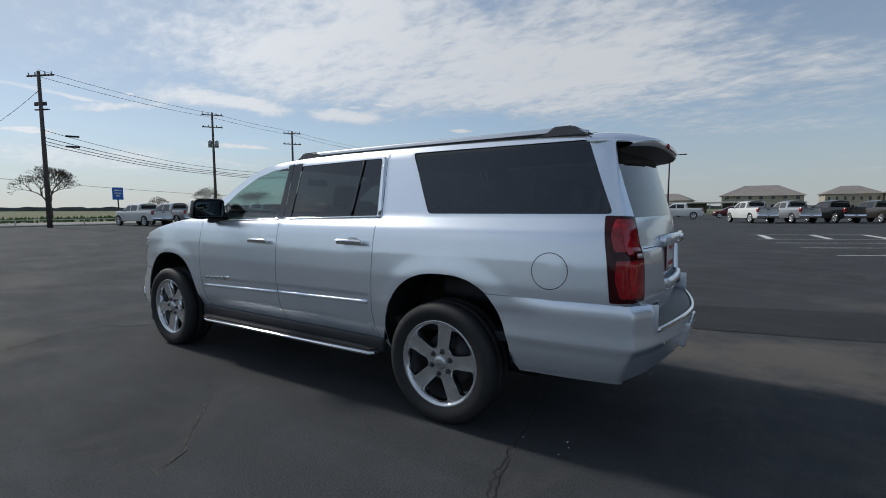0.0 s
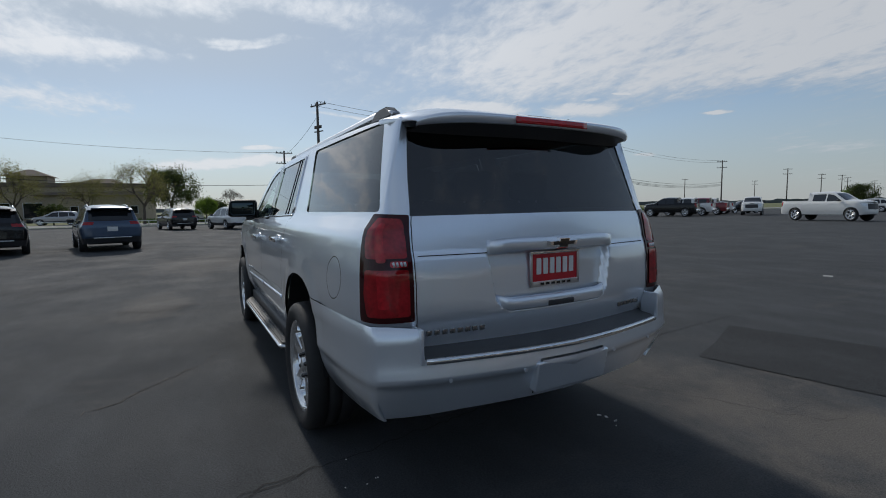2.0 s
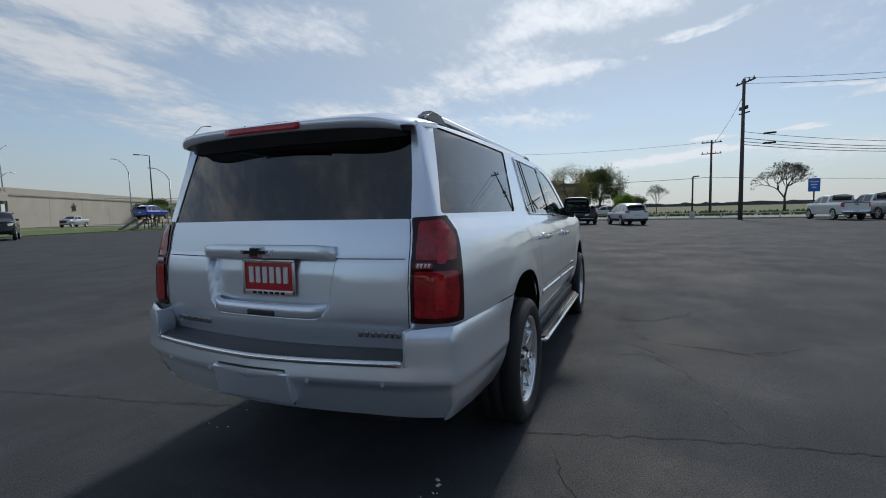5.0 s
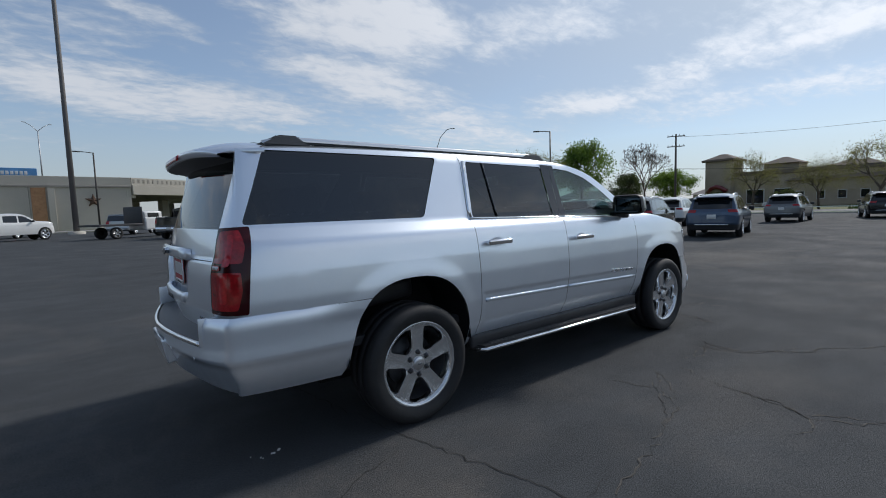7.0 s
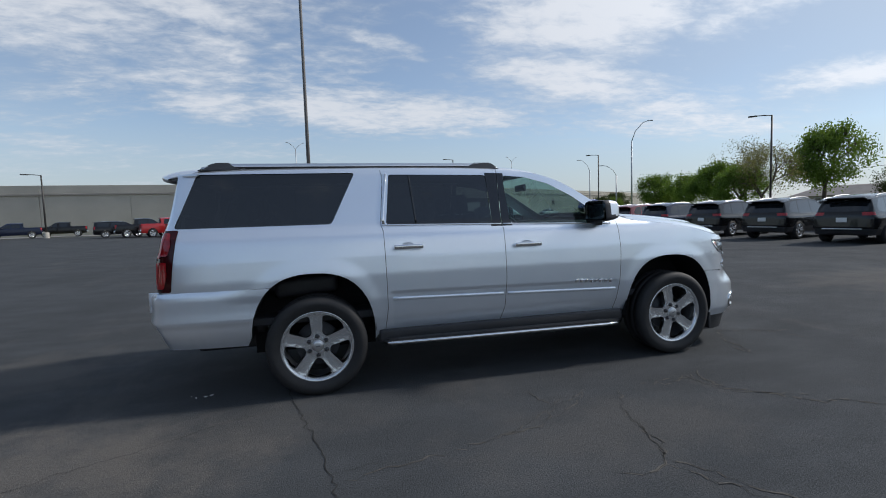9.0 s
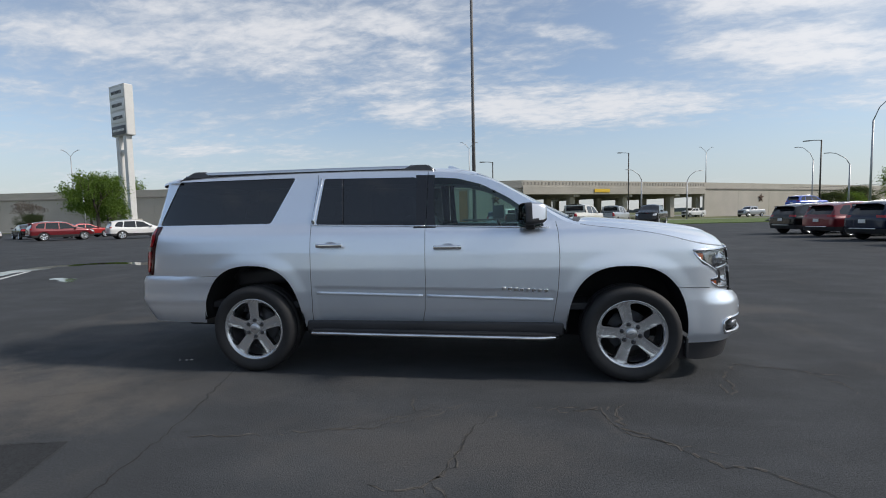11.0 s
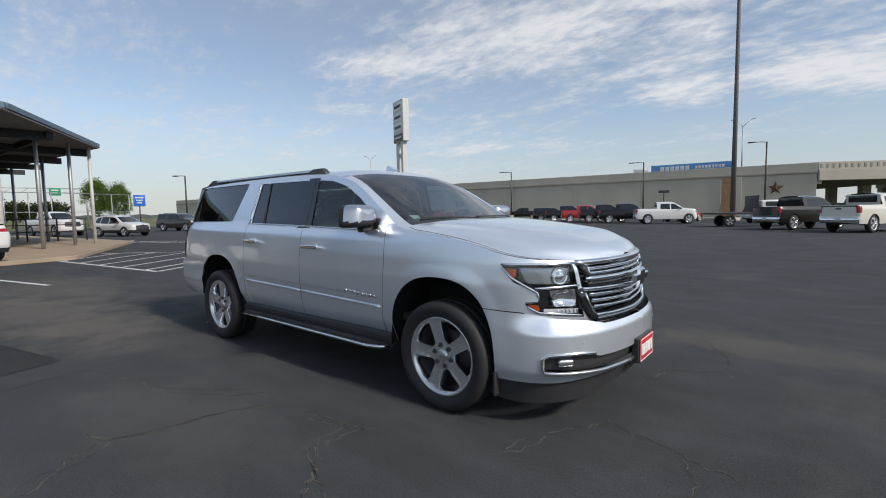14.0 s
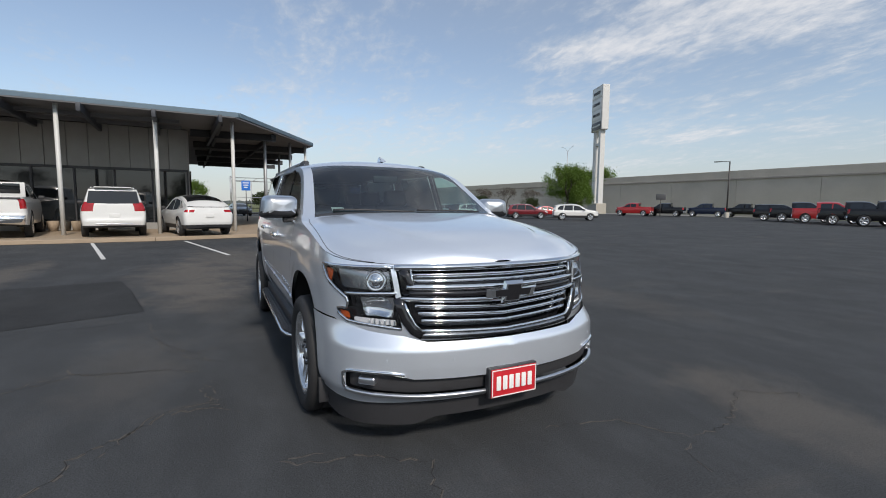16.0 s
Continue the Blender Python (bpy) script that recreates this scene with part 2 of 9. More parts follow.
M = {}
M["silver"] = principled("silver_paint", (0.865, 0.925, 1.0), 0.30, 0.72, 1.0, 0.04, 3.0, 0.0, 900.0)
M["bumper_silver"] = principled("silver_bumper_paint", (0.855, 0.915, 0.99), 0.31, 0.72, 1.0, 0.04, 3.0, 0.0, 900.0)
M["black_gloss"] = principled("gloss_black", (0.012, 0.012, 0.014), 0.12, 0, 0.5)
M["black_plastic"] = principled("black_plastic", (0.034, 0.034, 0.037), 0.5, 0, 0, 0.2, 6, 0.0006, 400)
M["housing"] = principled("wheel_housing_liner", (0.008, 0.008, 0.009), 0.9, 0, 0, 0.3, 8)
M["grey_plastic"] = principled("dark_grey_plastic", (0.06, 0.062, 0.066), 0.45, 0, 0, 0.2, 6, 0.0006, 300)
M["chrome"] = principled("chrome", (0.86, 0.87, 0.88), 0.07, 1.0)
M["dark_chrome"] = principled("smoked_chrome", (0.34, 0.35, 0.37), 0.16, 1.0, 0, 0.2, 12)
M["satin"] = principled("satin_metal", (0.72, 0.73, 0.75), 0.30, 1.0)
M["alloy"] = principled("polished_alloy", (0.76, 0.77, 0.78), 0.22, 0.82, 0.4, 0.06, 10)
M["mirror_glass"] = principled("tinted_mirror", (0.05, 0.065, 0.07), 0.03, 1.0)
M["alloy_grey"] = principled("painted_alloy", (0.36, 0.37, 0.39), 0.3, 0.8, 0.3)
M["tyre"] = principled("tyre_rubber", (0.022, 0.022, 0.023), 0.68, 0, 0, 0.3, 12, 0.001, 150)
M["privacy"] = glass("privacy_glass", (0.055, 0.062, 0.068), 1.0, 1.60)
M["front_glass"] = glass("green_tint_glass", (0.62, 0.82, 0.77), 1.0, 1.5)
M["windscreen"] = glass("windscreen_glass", (0.46, 0.57, 0.56), 1.0, 1.5)
M["clear"] = glass("clear_lens", (0.95, 0.96, 0.97), 1.0, 1.45)
M["red_lens"] = principled("red_lens", (0.34, 0.006, 0.011), 0.10, 0, 0.4, 0.45, 18)
M["red_bright"] = principled("bright_red_lens", (0.48, 0.008, 0.016), 0.10, 0, 0.5, 0.35, 25)
M["red_dark"] = principled("dark_red_lens", (0.040, 0.002, 0.004), 0.12, 0, 0.2, spec=0.3)
M["amber"] = principled("amber_lens", (0.42, 0.07, 0.008), 0.15, 0, 0.8)
M["white_lamp"] = principled("white_lens", (0.75, 0.76, 0.78), 0.12, 0.3, 0.6)
M["seat"] = principled("black_leather", (0.03, 0.03, 0.033), 0.5, 0, 0, 0.2, 8, 0.001, 120)
M["interior"] = principled("dark_trim", (0.035, 0.036, 0.04), 0.65, 0, 0, 0.2, 5)
M["headliner"] = principled("grey_headliner", (0.30, 0.30, 0.30), 0.9)
M["plate_red"] = principled("red_plate", (0.55, 0.02, 0.03), 0.4, 0, 0.2, 0.08, 20)
M["plate_white"] = principled("white_print", (0.82, 0.82, 0.80), 0.45)
M["paper"] = principled("white_paper", (0.75, 0.75, 0.72), 0.8, 0, 0, 0.1, 20)

# ---------- helpers for meshes ----------


def mesh_from(name, verts, faces, normals=None, smooth=True):
    me = bpy.data.meshes.new(name)
    me.from_pydata([tuple(map(float, v)) for v in verts], [], [tuple(map(int, f)) for f in faces])
    me.polygons.foreach_set("use_smooth", [smooth] * len(me.polygons))
    if normals is not None:
        me.normals_split_custom_set_from_vertices([tuple(map(float, n)) for n in normals])
    return me


def part(name, data, material, parent=None, label=""):
    """Links a bmesh or mesh as one mesh object under a thing or a part."""
    if isinstance(data, bmesh.types.BMesh):
        me = bpy.data.meshes.new(name)
        data.to_mesh(me)
        data.free()
        data = me
    if not data.materials:
        data.materials.append(material)
    ob = new(name, data)
    if data.materials[0] != material:
        ob.material_slots[0].link = "OBJECT"
        ob.material_slots[0].material = material
    ob.parent = parent
    if label:
        tagged(ob, label)
    return ob


def thing(name, label, category, m=None, group="", kind=""):
    ob = new(name)
    ob.empty_display_size = 0.2
    if m is not None:
        ob.matrix_basis = m
    return tagged(ob, label, category, group, kind)


def box_bm(size, at=(0, 0, 0), bevel=0.0, rot=None, seg=2, bm=None):
    own = bmesh.new()
    bmesh.ops.create_cube(own, size=1.0, matrix=Matrix.Diagonal((*size, 1)))
    if bevel:
        bmesh.ops.bevel(own, geom=own.edges[:], offset=bevel, segments=seg, profile=0.6, affect="EDGES")
    m = Matrix.Translation(at)
    if rot is not None:
        m = m @ Euler([radians(a) for a in rot]).to_matrix().to_4x4()
    bmesh.ops.transform(own, matrix=m, verts=own.verts)
    for f in own.faces:
        f.smooth = bevel > 0
    if 0 < bevel < 0.2 * min(size):
        for f in sorted(own.faces, key=lambda q: -q.calc_area())[:6]:
            f.smooth = False
    if bm is None:
        return own
    tmp = bpy.data.meshes.new("tmp")
    own.to_mesh(tmp)
    own.free()
    bm.from_mesh(tmp)
    bpy.data.meshes.remove(tmp)
    return bm


def lathe(profile, n=48, axis="y"):
    """Turns (radius, along) pairs round an axis."""
    verts, faces = [], []
    k = len(profile)
    for i in range(n):
        a = 2 * math.pi * i / n
        for r, h in profile:
            c, s = r * math.cos(a), r * math.sin(a)
            verts.append((c, h, s) if axis == "y" else (c, s, h))
    for i in range(n):
        for j in range(k - 1):
            a, b = i * k + j, ((i + 1) % n) * k + j
            faces.append((a, a + 1, b + 1, b) if axis == "y" else (a, b, b + 1, a + 1))
    return verts, faces


def tube(points, r, n=8, taper=None):
    """A round bar along points."""
    pts = [Vector(p) for p in points]
    verts, faces = [], []
    for i, p in enumerate(pts):
        d = (pts[min(i + 1, len(pts) - 1)] - pts[max(i - 1, 0)]).normalized()
        a = d.orthogonal().normalized() if abs(d.z) > 0.9 else Vector((0, 0, 1)).cross(d).normalized()
        b = d.cross(a)
        rr = r if taper is None else r * (1 + (taper - 1) * i / (len(pts) - 1))
        for k in range(n):
            t = 2 * math.pi * k / n
            verts.append(p + a * (rr * math.cos(t)) + b * (rr * math.sin(t)))
    for i in range(len(pts) - 1):
        for k in range(n):
            k2 = (k + 1) % n
            faces.append((i * n + k, i * n + k2, (i + 1) * n + k2, (i + 1) * n + k))
    faces.append(tuple(range(n - 1, -1, -1)))
    faces.append(tuple((len(pts) - 1) * n + k for k in range(n)))
    return verts, faces


def chaikin(pts, n=3):
    p = np.array(pts, float)
    for _ in range(n):
        q = np.empty((2 * len(p), p.shape[1]))
        q[0], q[-1] = p[0], p[-1]
        q[1:-1:2] = 0.75 * p[:-1] + 0.25 * p[1:]
        q[2:-1:2] = 0.25 * p[:-1] + 0.75 * p[1:]
        p = q
    return p


def profile_fn(pts, smooth=0.03):
    z = np.arange(-0.5, 3.0, 0.005)
    v = np.interp(z, [a for a, _ in pts], [b for _, b in pts])
    if smooth:
        k = max(int(smooth / 0.005), 1)
        ker = np.hanning(2 * k + 3)
        v = np.convolve(np.pad(v, k + 1, mode="edge"), ker / ker.sum(), "valid")
    return lambda q: np.interp(q, z, v)


def sstep(a, b, x):
    t = np.clip((x - a) / (b - a), 0, 1)
    return t * t * (3 - 2 * t)


class Contour:
    """Half plan line of a car from its front centre over the left side to its rear centre; u is length along it, u = x amidships."""

    def __init__(self, pts, n=4):
        h = chaikin(pts, n)
        full = np.vstack([h * (1, 1), (h * (1, -1))[::-1][1:]])
        d = np.linalg.norm(np.diff(full, axis=0), axis=1)
        s = np.concatenate([[0], np.cumsum(d)])
        g = np.stack([np.interp(np.arange(0, s[-1], 0.01), s, full[:, i]) for i in (0, 1)], 1)
        ln = len(h)
        s0 = np.interp(0, -h[:, 0], s[:ln])          # length at x = 0
        t = np.gradient(np.pad(g, ((0, 0), (0, 0))), axis=0)
        nrm = np.stack([-t[:, 1], t[:, 0]], 1)
        nrm *= -1
        nrm[0], nrm[-1] = (1, 0), (1, 0)
        nrm /= np.linalg.norm(nrm, axis=1)[:, None] + 1e-9
        self.u = s0 - np.arange(0, s[-1], 0.01)[: len(g)]
        self.g, self.n = g, nrm
        self.front, self.rear = s0, s0 - s[ln - 1]
        self.hu, self.h = s0 - s[:ln], h

    def at(self, u):
        uu = -np.asarray(u, float)
        x = np.interp(uu, -self.hu, self.h[:, 0])
        y = np.interp(uu, -self.hu, self.h[:, 1])
        nx = np.interp(uu, -self.u, self.n[:, 0])
        ny = np.interp(uu, -self.u, self.n[:, 1])
        # at the ends the normal points straight along x
        e = sstep(0.0, 0.03, np.minimum(self.front - np.asarray(u), np.asarray(u) - self.rear))
        nx, ny = nx * e + (1 - e) * np.sign(nx + 1e-9), ny * e
        q = np.hypot(nx, ny)
        return x, y, nx / q, np.abs(ny) / q

    def u_front(self, y):
        k = np.argmax(self.h[:, 1])
        return np.interp(y, self.h[:k, 1], self.hu[:k])

    def u_rear(self, y):
        k = np.argmax(self.h[:, 1])
        return np.interp(y, self.h[k:, 1][::-1], self.hu[k:][::-1])


def inside(poly, p):
    poly = np.asarray(poly, float)
    x, y = p[:, 0], p[:, 1]
    r = np.zeros(len(p), bool)
    j = len(poly) - 1
    for i in range(len(poly)):
        xi, yi, xj, yj = *poly[i], *poly[j]
        with np.errstate(divide="ignore", invalid="ignore"):
            r ^= ((yi > y) != (yj > y)) & (x < (xj - xi) * (y - yi) / (yj - yi + 1e-12) + xi)
        j = i
    return r


def rounded(poly, r=0.03, n=4):
    """The polygon with its corners rounded."""
    out = []
    P = [Vector(p) for p in poly]
    for i, p in enumerate(P):
        a, b = P[i - 1] - p, P[(i + 1) % len(P)] - p
        d = min(r, a.length * 0.45, b.length * 0.45)
        a, b = p + a.normalized() * d, p + b.normalized() * d
        for k in range(n + 1):
            t = k / n
            out.append(tuple((1 - t) ** 2 * a + 2 * t * (1 - t) * p + t * t * b))
    return out


def subdivide(line, step, closed):
    out = []
    m = len(line)
    for i in range(m if closed else m - 1):
        a, b = np.array(line[i], float), np.array(line[(i + 1) % m], float)
        k = max(1, int(np.ceil(np.linalg.norm(b - a) / step)))
        out += [tuple(a + (b - a) * t / k) for t in range(k)]
    if not closed:
        out.append(tuple(line[-1]))
    return out


def seg_dist(line, p):
    line = np.asarray(line, float)
    d = np.full(len(p), 9.0)
    for a, b in zip(line[:-1], line[1:]):
        ab = b - a
        t = np.clip(((p - a) @ ab) / (ab @ ab + 1e-12), 0, 1)
        d = np.minimum(d, np.linalg.norm(p - (a + t[:, None] * ab), axis=1))
    return d


def sheet(S, outline, cuts=(), gaps=(), step=0.05, gap=0.003, fine=()):
    """Cuts the sheet S(u, z) into named panels by its outline, closed lines and gaps. Returns name: (verts, faces, normals)."""
    from mathutils.geometry import delaunay_2d_cdt
    verts, edges = [], []

    def add(line, closed):
        pts = subdivide(line, step, closed)
        s = len(verts)
        verts.extend(pts)
        n = len(pts)
        edges.extend((s + i, s + (i + 1) % n) for i in range(n if closed else n - 1))

    add(outline, True)
    for _, poly in cuts:
        add(poly, True)
    for line in gaps:
        L = np.asarray(subdivide(line, step, False), float)
        t = np.gradient(L, axis=0)
        t /= np.linalg.norm(t, axis=1)[:, None]
        n = np.stack([-t[:, 1], t[:, 0]], 1)
        add([tuple(v) for v in L + n * gap], False)
        add([tuple(v) for v in L - n * gap], False)
    o = np.asarray(outline)
    lo, hi = o.min(0), o.max(0)
    gu, gz = np.meshgrid(np.arange(lo[0] + step / 2, hi[0], step), np.arange(lo[1] + step / 2, hi[1], step))
    grid = np.stack([gu.ravel(), gz.ravel()], 1)
    for (a, b, c, d, st) in fine:
        fu, fz = np.meshgrid(np.arange(a, b, st), np.arange(c, d, st))
        grid = np.vstack([grid, np.stack([fu.ravel(), fz.ravel()], 1)])
    grid = grid[inside(outline, grid)]
    verts.extend(map(tuple, grid))
    co, _, tri, *_ = delaunay_2d_cdt([Vector(v) for v in verts], edges, [], 0, 1e-5)
    co = np.array([tuple(v) for v in co])
    tri = np.array([t for t in tri if len(t) == 3])
    cen = co[tri].mean(1)
    e1, e2 = co[tri[:, 1]] - co[tri[:, 0]], co[tri[:, 2]] - co[tri[:, 0]]
    area = e1[:, 0] * e2[:, 1] - e1[:, 1] * e2[:, 0]
    keep = inside(outline, cen) & (np.abs(area) > 1e-9)
    for line in gaps:
        keep &= seg_dist(line, cen) > gap * 0.98
    name = np.full(len(tri), "body", dtype=object)
    free = keep.copy()
    for nm, poly in cuts:
        hit = inside(poly, cen) & free
        name[hit] = nm
        free &= ~hit
    P = S(co[:, 0], co[:, 1])
    e = 0.004
    du = S(co[:, 0] + e, co[:, 1]) - S(co[:, 0] - e, co[:, 1])
    dz = S(co[:, 0], co[:, 1] + e) - S(co[:, 0], co[:, 1] - e)
    nrm = np.cross(dz, du)
    nrm /= np.linalg.norm(nrm, axis=1)[:, None] + 1e-12
    tri = np.where((area > 0)[:, None], tri[:, ::-1], tri)
    out = {}
    for nm in set(name[keep]):
        f = tri[keep & (name == nm)]
        ids, inv = np.unique(f, return_inverse=True)
        out[nm] = (P[ids], inv.reshape(f.shape), nrm[ids])
    return out


def mirrored(d):
    v, f, n = d
    return v * (1, -1, 1), f[:, ::-1], n * (1, -1, 1)


def both(d):
    """A panel and its mirror image in one mesh (for panels that cross the middle)."""
    v, f, n = d
    v2, f2, n2 = mirrored(d)
    return np.vstack([v, v2]), np.vstack([f, f2 + len(v)]), np.vstack([n, n2])


def islands(d):
    """Splits a panel into its connected pieces, largest first."""
    v, f, n = d
    lab = np.arange(len(v))
    while True:
        m = lab[f].min(1)
        new_ = lab.copy()
        for k in range(3):
            np.minimum.at(new_, f[:, k], m)
        new_ = new_[new_]
        if (new_ == lab).all():
            break
        lab = new_
    out = []
    for g in set(lab[f[:, 0]]):
        ff = f[lab[f[:, 0]] == g]
        ids, inv = np.unique(ff, return_inverse=True)
        out.append((v[ids], inv.reshape(ff.shape), n[ids]))
    return sorted(out, key=lambda q: -len(q[0]))


def moved(d, off):
    return d[0] + d[2] * off, d[1], d[2]


def ribbon(pos, nrm, w, h, up=None):
    """A bar with a rounded face along points: w across the surface, h proud of it."""
    pos, nrm = np.asarray(pos, float), np.asarray(nrm, float)
    t = np.gradient(pos, axis=0)
    t /= np.linalg.norm(t, axis=1)[:, None]
    b = np.cross(t, nrm) if up is None else np.tile(np.asarray(up, float), (len(pos), 1))
    prof = [(-0.5, -0.3), (-0.5, 0.55), (-0.36, 0.92), (0, 1.0), (0.36, 0.92), (0.5, 0.55), (0.5, -0.3)]
    k = len(prof)
    verts = [pos[i] + b[i] * (a * w) + nrm[i] * (c * h) for i in range(len(pos)) for a, c in prof]
    faces = [(i * k + j, i * k + j + 1, (i + 1) * k + j + 1, (i + 1) * k + j) for i in range(len(pos) - 1) for j in range(k - 1)]
    faces += [tuple(range(k))[::-1], tuple((len(pos) - 1) * k + j for j in range(k))]
    return verts, faces


# ---------- wheels ----------


def star_spokes(n, r0, r1, w0, w1, y0, y1, depth):
    """n broad spokes from hub to rim, faces towards +y, with a raised middle."""
    bm = bmesh.new()
    for i in range(n):
        a = 2 * math.pi * i / n + math.pi / 2
        rad, tan = Vector((math.cos(a), 0, math.sin(a))), Vector((-math.sin(a), 0, math.cos(a)))
        rows = []
        for t in (0.0, 0.3, 0.65, 1.0):
            r = r0 + (r1 - r0) * t
            w = w0 + (w1 - w0) * t
            y = y0 + (y1 - y0) * t + 0.012 * math.sin(math.pi * t)
            row = []
            for s, dy in ((-0.5, -depth), (-0.5, -0.012), (-0.38, 0.0), (-0.30, -0.006), (0.30, -0.006), (0.38, 0.0), (0.5, -0.012), (0.5, -depth)):
                row.append(bm.verts.new(rad * r + tan * (s * w) + Vector((0, y + dy, 0))))
            rows.append(row)
        for p, q in zip(rows[:-1], rows[1:]):
            for j in range(len(p) - 1):
                f = bm.faces.new((p[j], q[j], q[j + 1], p[j + 1]))
                f.smooth = False
    bmesh.ops.recalc_face_normals(bm, faces=bm.faces)
    return bm


def wheel_face(n, R, y0):
    """A dished wheel face with n rounded openings, and the bright walls of the openings. Faces towards +y."""
    def y_at(r):
        return y0 + 0.010 * np.clip((r - 0.06) / (R - 0.06), 0, 1) ** 1.5 - 0.004 * np.exp(-((r - 0.10) / 0.03) ** 2)

    def S(u, z):
        u, z = np.asarray(u, float), np.asarray(z, float)
        r = np.hypot(u, z)
        a = np.mod(np.arctan2(z, u) - math.pi / 2 + math.pi / n, 2 * math.pi / n) - math.pi / n
        across = np.abs(r * np.sin(a))                 # spokes are slightly hollowed along their middle
        groove = 0.004 * (1 - sstep(0.020, 0.046, across)) * sstep(0.10, 0.14, r) * sstep(R, R - 0.03, r)
        return np.stack([-u, y_at(r) - groove, z], -1)

    ring = [(R * math.cos(2 * math.pi * i / 72), R * math.sin(2 * math.pi * i / 72)) for i in range(72)]
    cuts = []
    for i in range(n):
        c = math.pi / 2 + 2 * math.pi * (i + 0.5) / n
        pts = [(r * math.cos(c + h), r * math.sin(c + h)) for r, h in ((0.100, -0.22), (R * 0.94, -0.425), (R * 0.975, -0.21), (R * 0.985, 0.0), (R * 0.975, 0.21), (R * 0.94, 0.425), (0.100, 0.22))]
        cuts.append(("opening%d" % i, rounded(pts, 0.022, 4)))
    d = sheet(S, ring, cuts, (), 0.020)
    v, f, nr = d["body"]
    face = mesh_from("spokes", v, f, nr)
    V, F = [], []
    for _, poly in cuts:
        q = np.array(poly)
        c = q.mean(0)
        top, low = S(q[:, 0], q[:, 1]), None
        inn = c + (q - c) * 0.90
        low = S(inn[:, 0], inn[:, 1]) - np.array((0, 0.045, 0))
        mid = S((c + (q - c) * 0.955)[:, 0], (c + (q - c) * 0.955)[:, 1]) - np.array((0, 0.008, 0))
        b, m = len(V), len(q)
        V += list(top) + list(mid) + list(low)
        for k in range(m):
            j = (k + 1) % m
            F += [(b + k, b + j, b + m + j, b + m + k), (b + m + k, b + m + j, b + 2 * m + j, b + 2 * m + k)]
    return face, mesh_from("spoke_edge", V, F)


def build_wheel(parent, at, side, R=0.395, rim=0.275, width=0.27, detail=True, group=""):
    """One wheel; side +1 faces +y."""
    w = part("wheel", mesh_from("hub_barrel", *lathe([(rim * 0.93, -width * 0.42), (rim * 0.90, -0.02), (rim * 0.93, width * 0.36), (rim * 0.985, width * 0.42), (rim, width * 0.44), (rim, width * 0.40)], 40)), M["alloy_grey"], parent)
    w.location = at
    if side < 0:
        w.rotation_euler = (0, 0, math.pi)
    hw = width / 2
    tyre = [(rim * 0.97, -hw * 0.8), (rim * 1.06, -hw * 0.98), ((R + rim) / 2, -hw * 1.04), (R * 0.955, -hw * 0.95), (R * 0.99, -hw * 0.82),
            (R, -hw * 0.6), (R, -hw * 0.32), (R - 0.009, -hw * 0.30), (R - 0.009, -hw * 0.24), (R, -hw * 0.22), (R, hw * 0.22), (R - 0.009, hw * 0.24), (R - 0.009, hw * 0.30), (R, hw * 0.32),
            (R, hw * 0.6), (R * 0.99, hw * 0.82), (R * 0.955, hw * 0.95), ((R + rim) / 2 + 0.012, hw * 1.04), ((R + rim) / 2 - 0.004, hw * 1.035), (rim * 1.06, hw * 0.98), (rim * 0.985, hw * 0.84)]
    part("tyre", mesh_from("tyre", *lathe(tyre, 64)), M["tyre"], w)
    part("brake_disc", mesh_from("brake_disc", *lathe([(0.0, 0.0), (rim * 0.62, 0.0), (rim * 0.62, -0.03), (0.06, -0.03)], 32)), M["grey_plastic"], w)
    face, walls = wheel_face(5, rim * 0.945, width * 0.34)
    part("spokes", face, M["alloy"], w, "polished five-spoke face")
    part("spoke_edge", walls, M["chrome"], w)
    part("rim_lip", mesh_from("rim_lip", *lathe([(rim * 0.905, width * 0.32), (rim * 0.93, width * 0.41), (rim * 0.99, width * 0.455), (rim * 1.015, width * 0.44), (rim * 1.015, width * 0.40)], 56)), M["alloy"], w)
    y = width * 0.34
    part("centre_cap", mesh_from("centre_cap", *lathe([(0.047, y - 0.012), (0.046, y + 0.004), (0.040, y + 0.012), (0.028, y + 0.015), (0.0, y + 0.016)], 32)), M["satin"], w, "bright centre cap")
    part("cap_emblem", box_bm((0.034, 0.004, 0.012), (0, y + 0.016, 0), 0.003), M["alloy_grey"], w)
    if detail:
        for i in range(6):
            a = 2 * math.pi * (i + 0.5) / 6
            nut = part("lug_nut", mesh_from("lug_nut", *lathe([(0.0195, 0.0005), (0.0185, 0.0025), (0.0135, 0.003), (0.0130, 0.013), (0.009, 0.019), (0.0, 0.020)], 12)), M["black_gloss"], w)
            nut.location = (0.074 * math.cos(a), y - 0.003, 0.074 * math.sin(a))
    return w


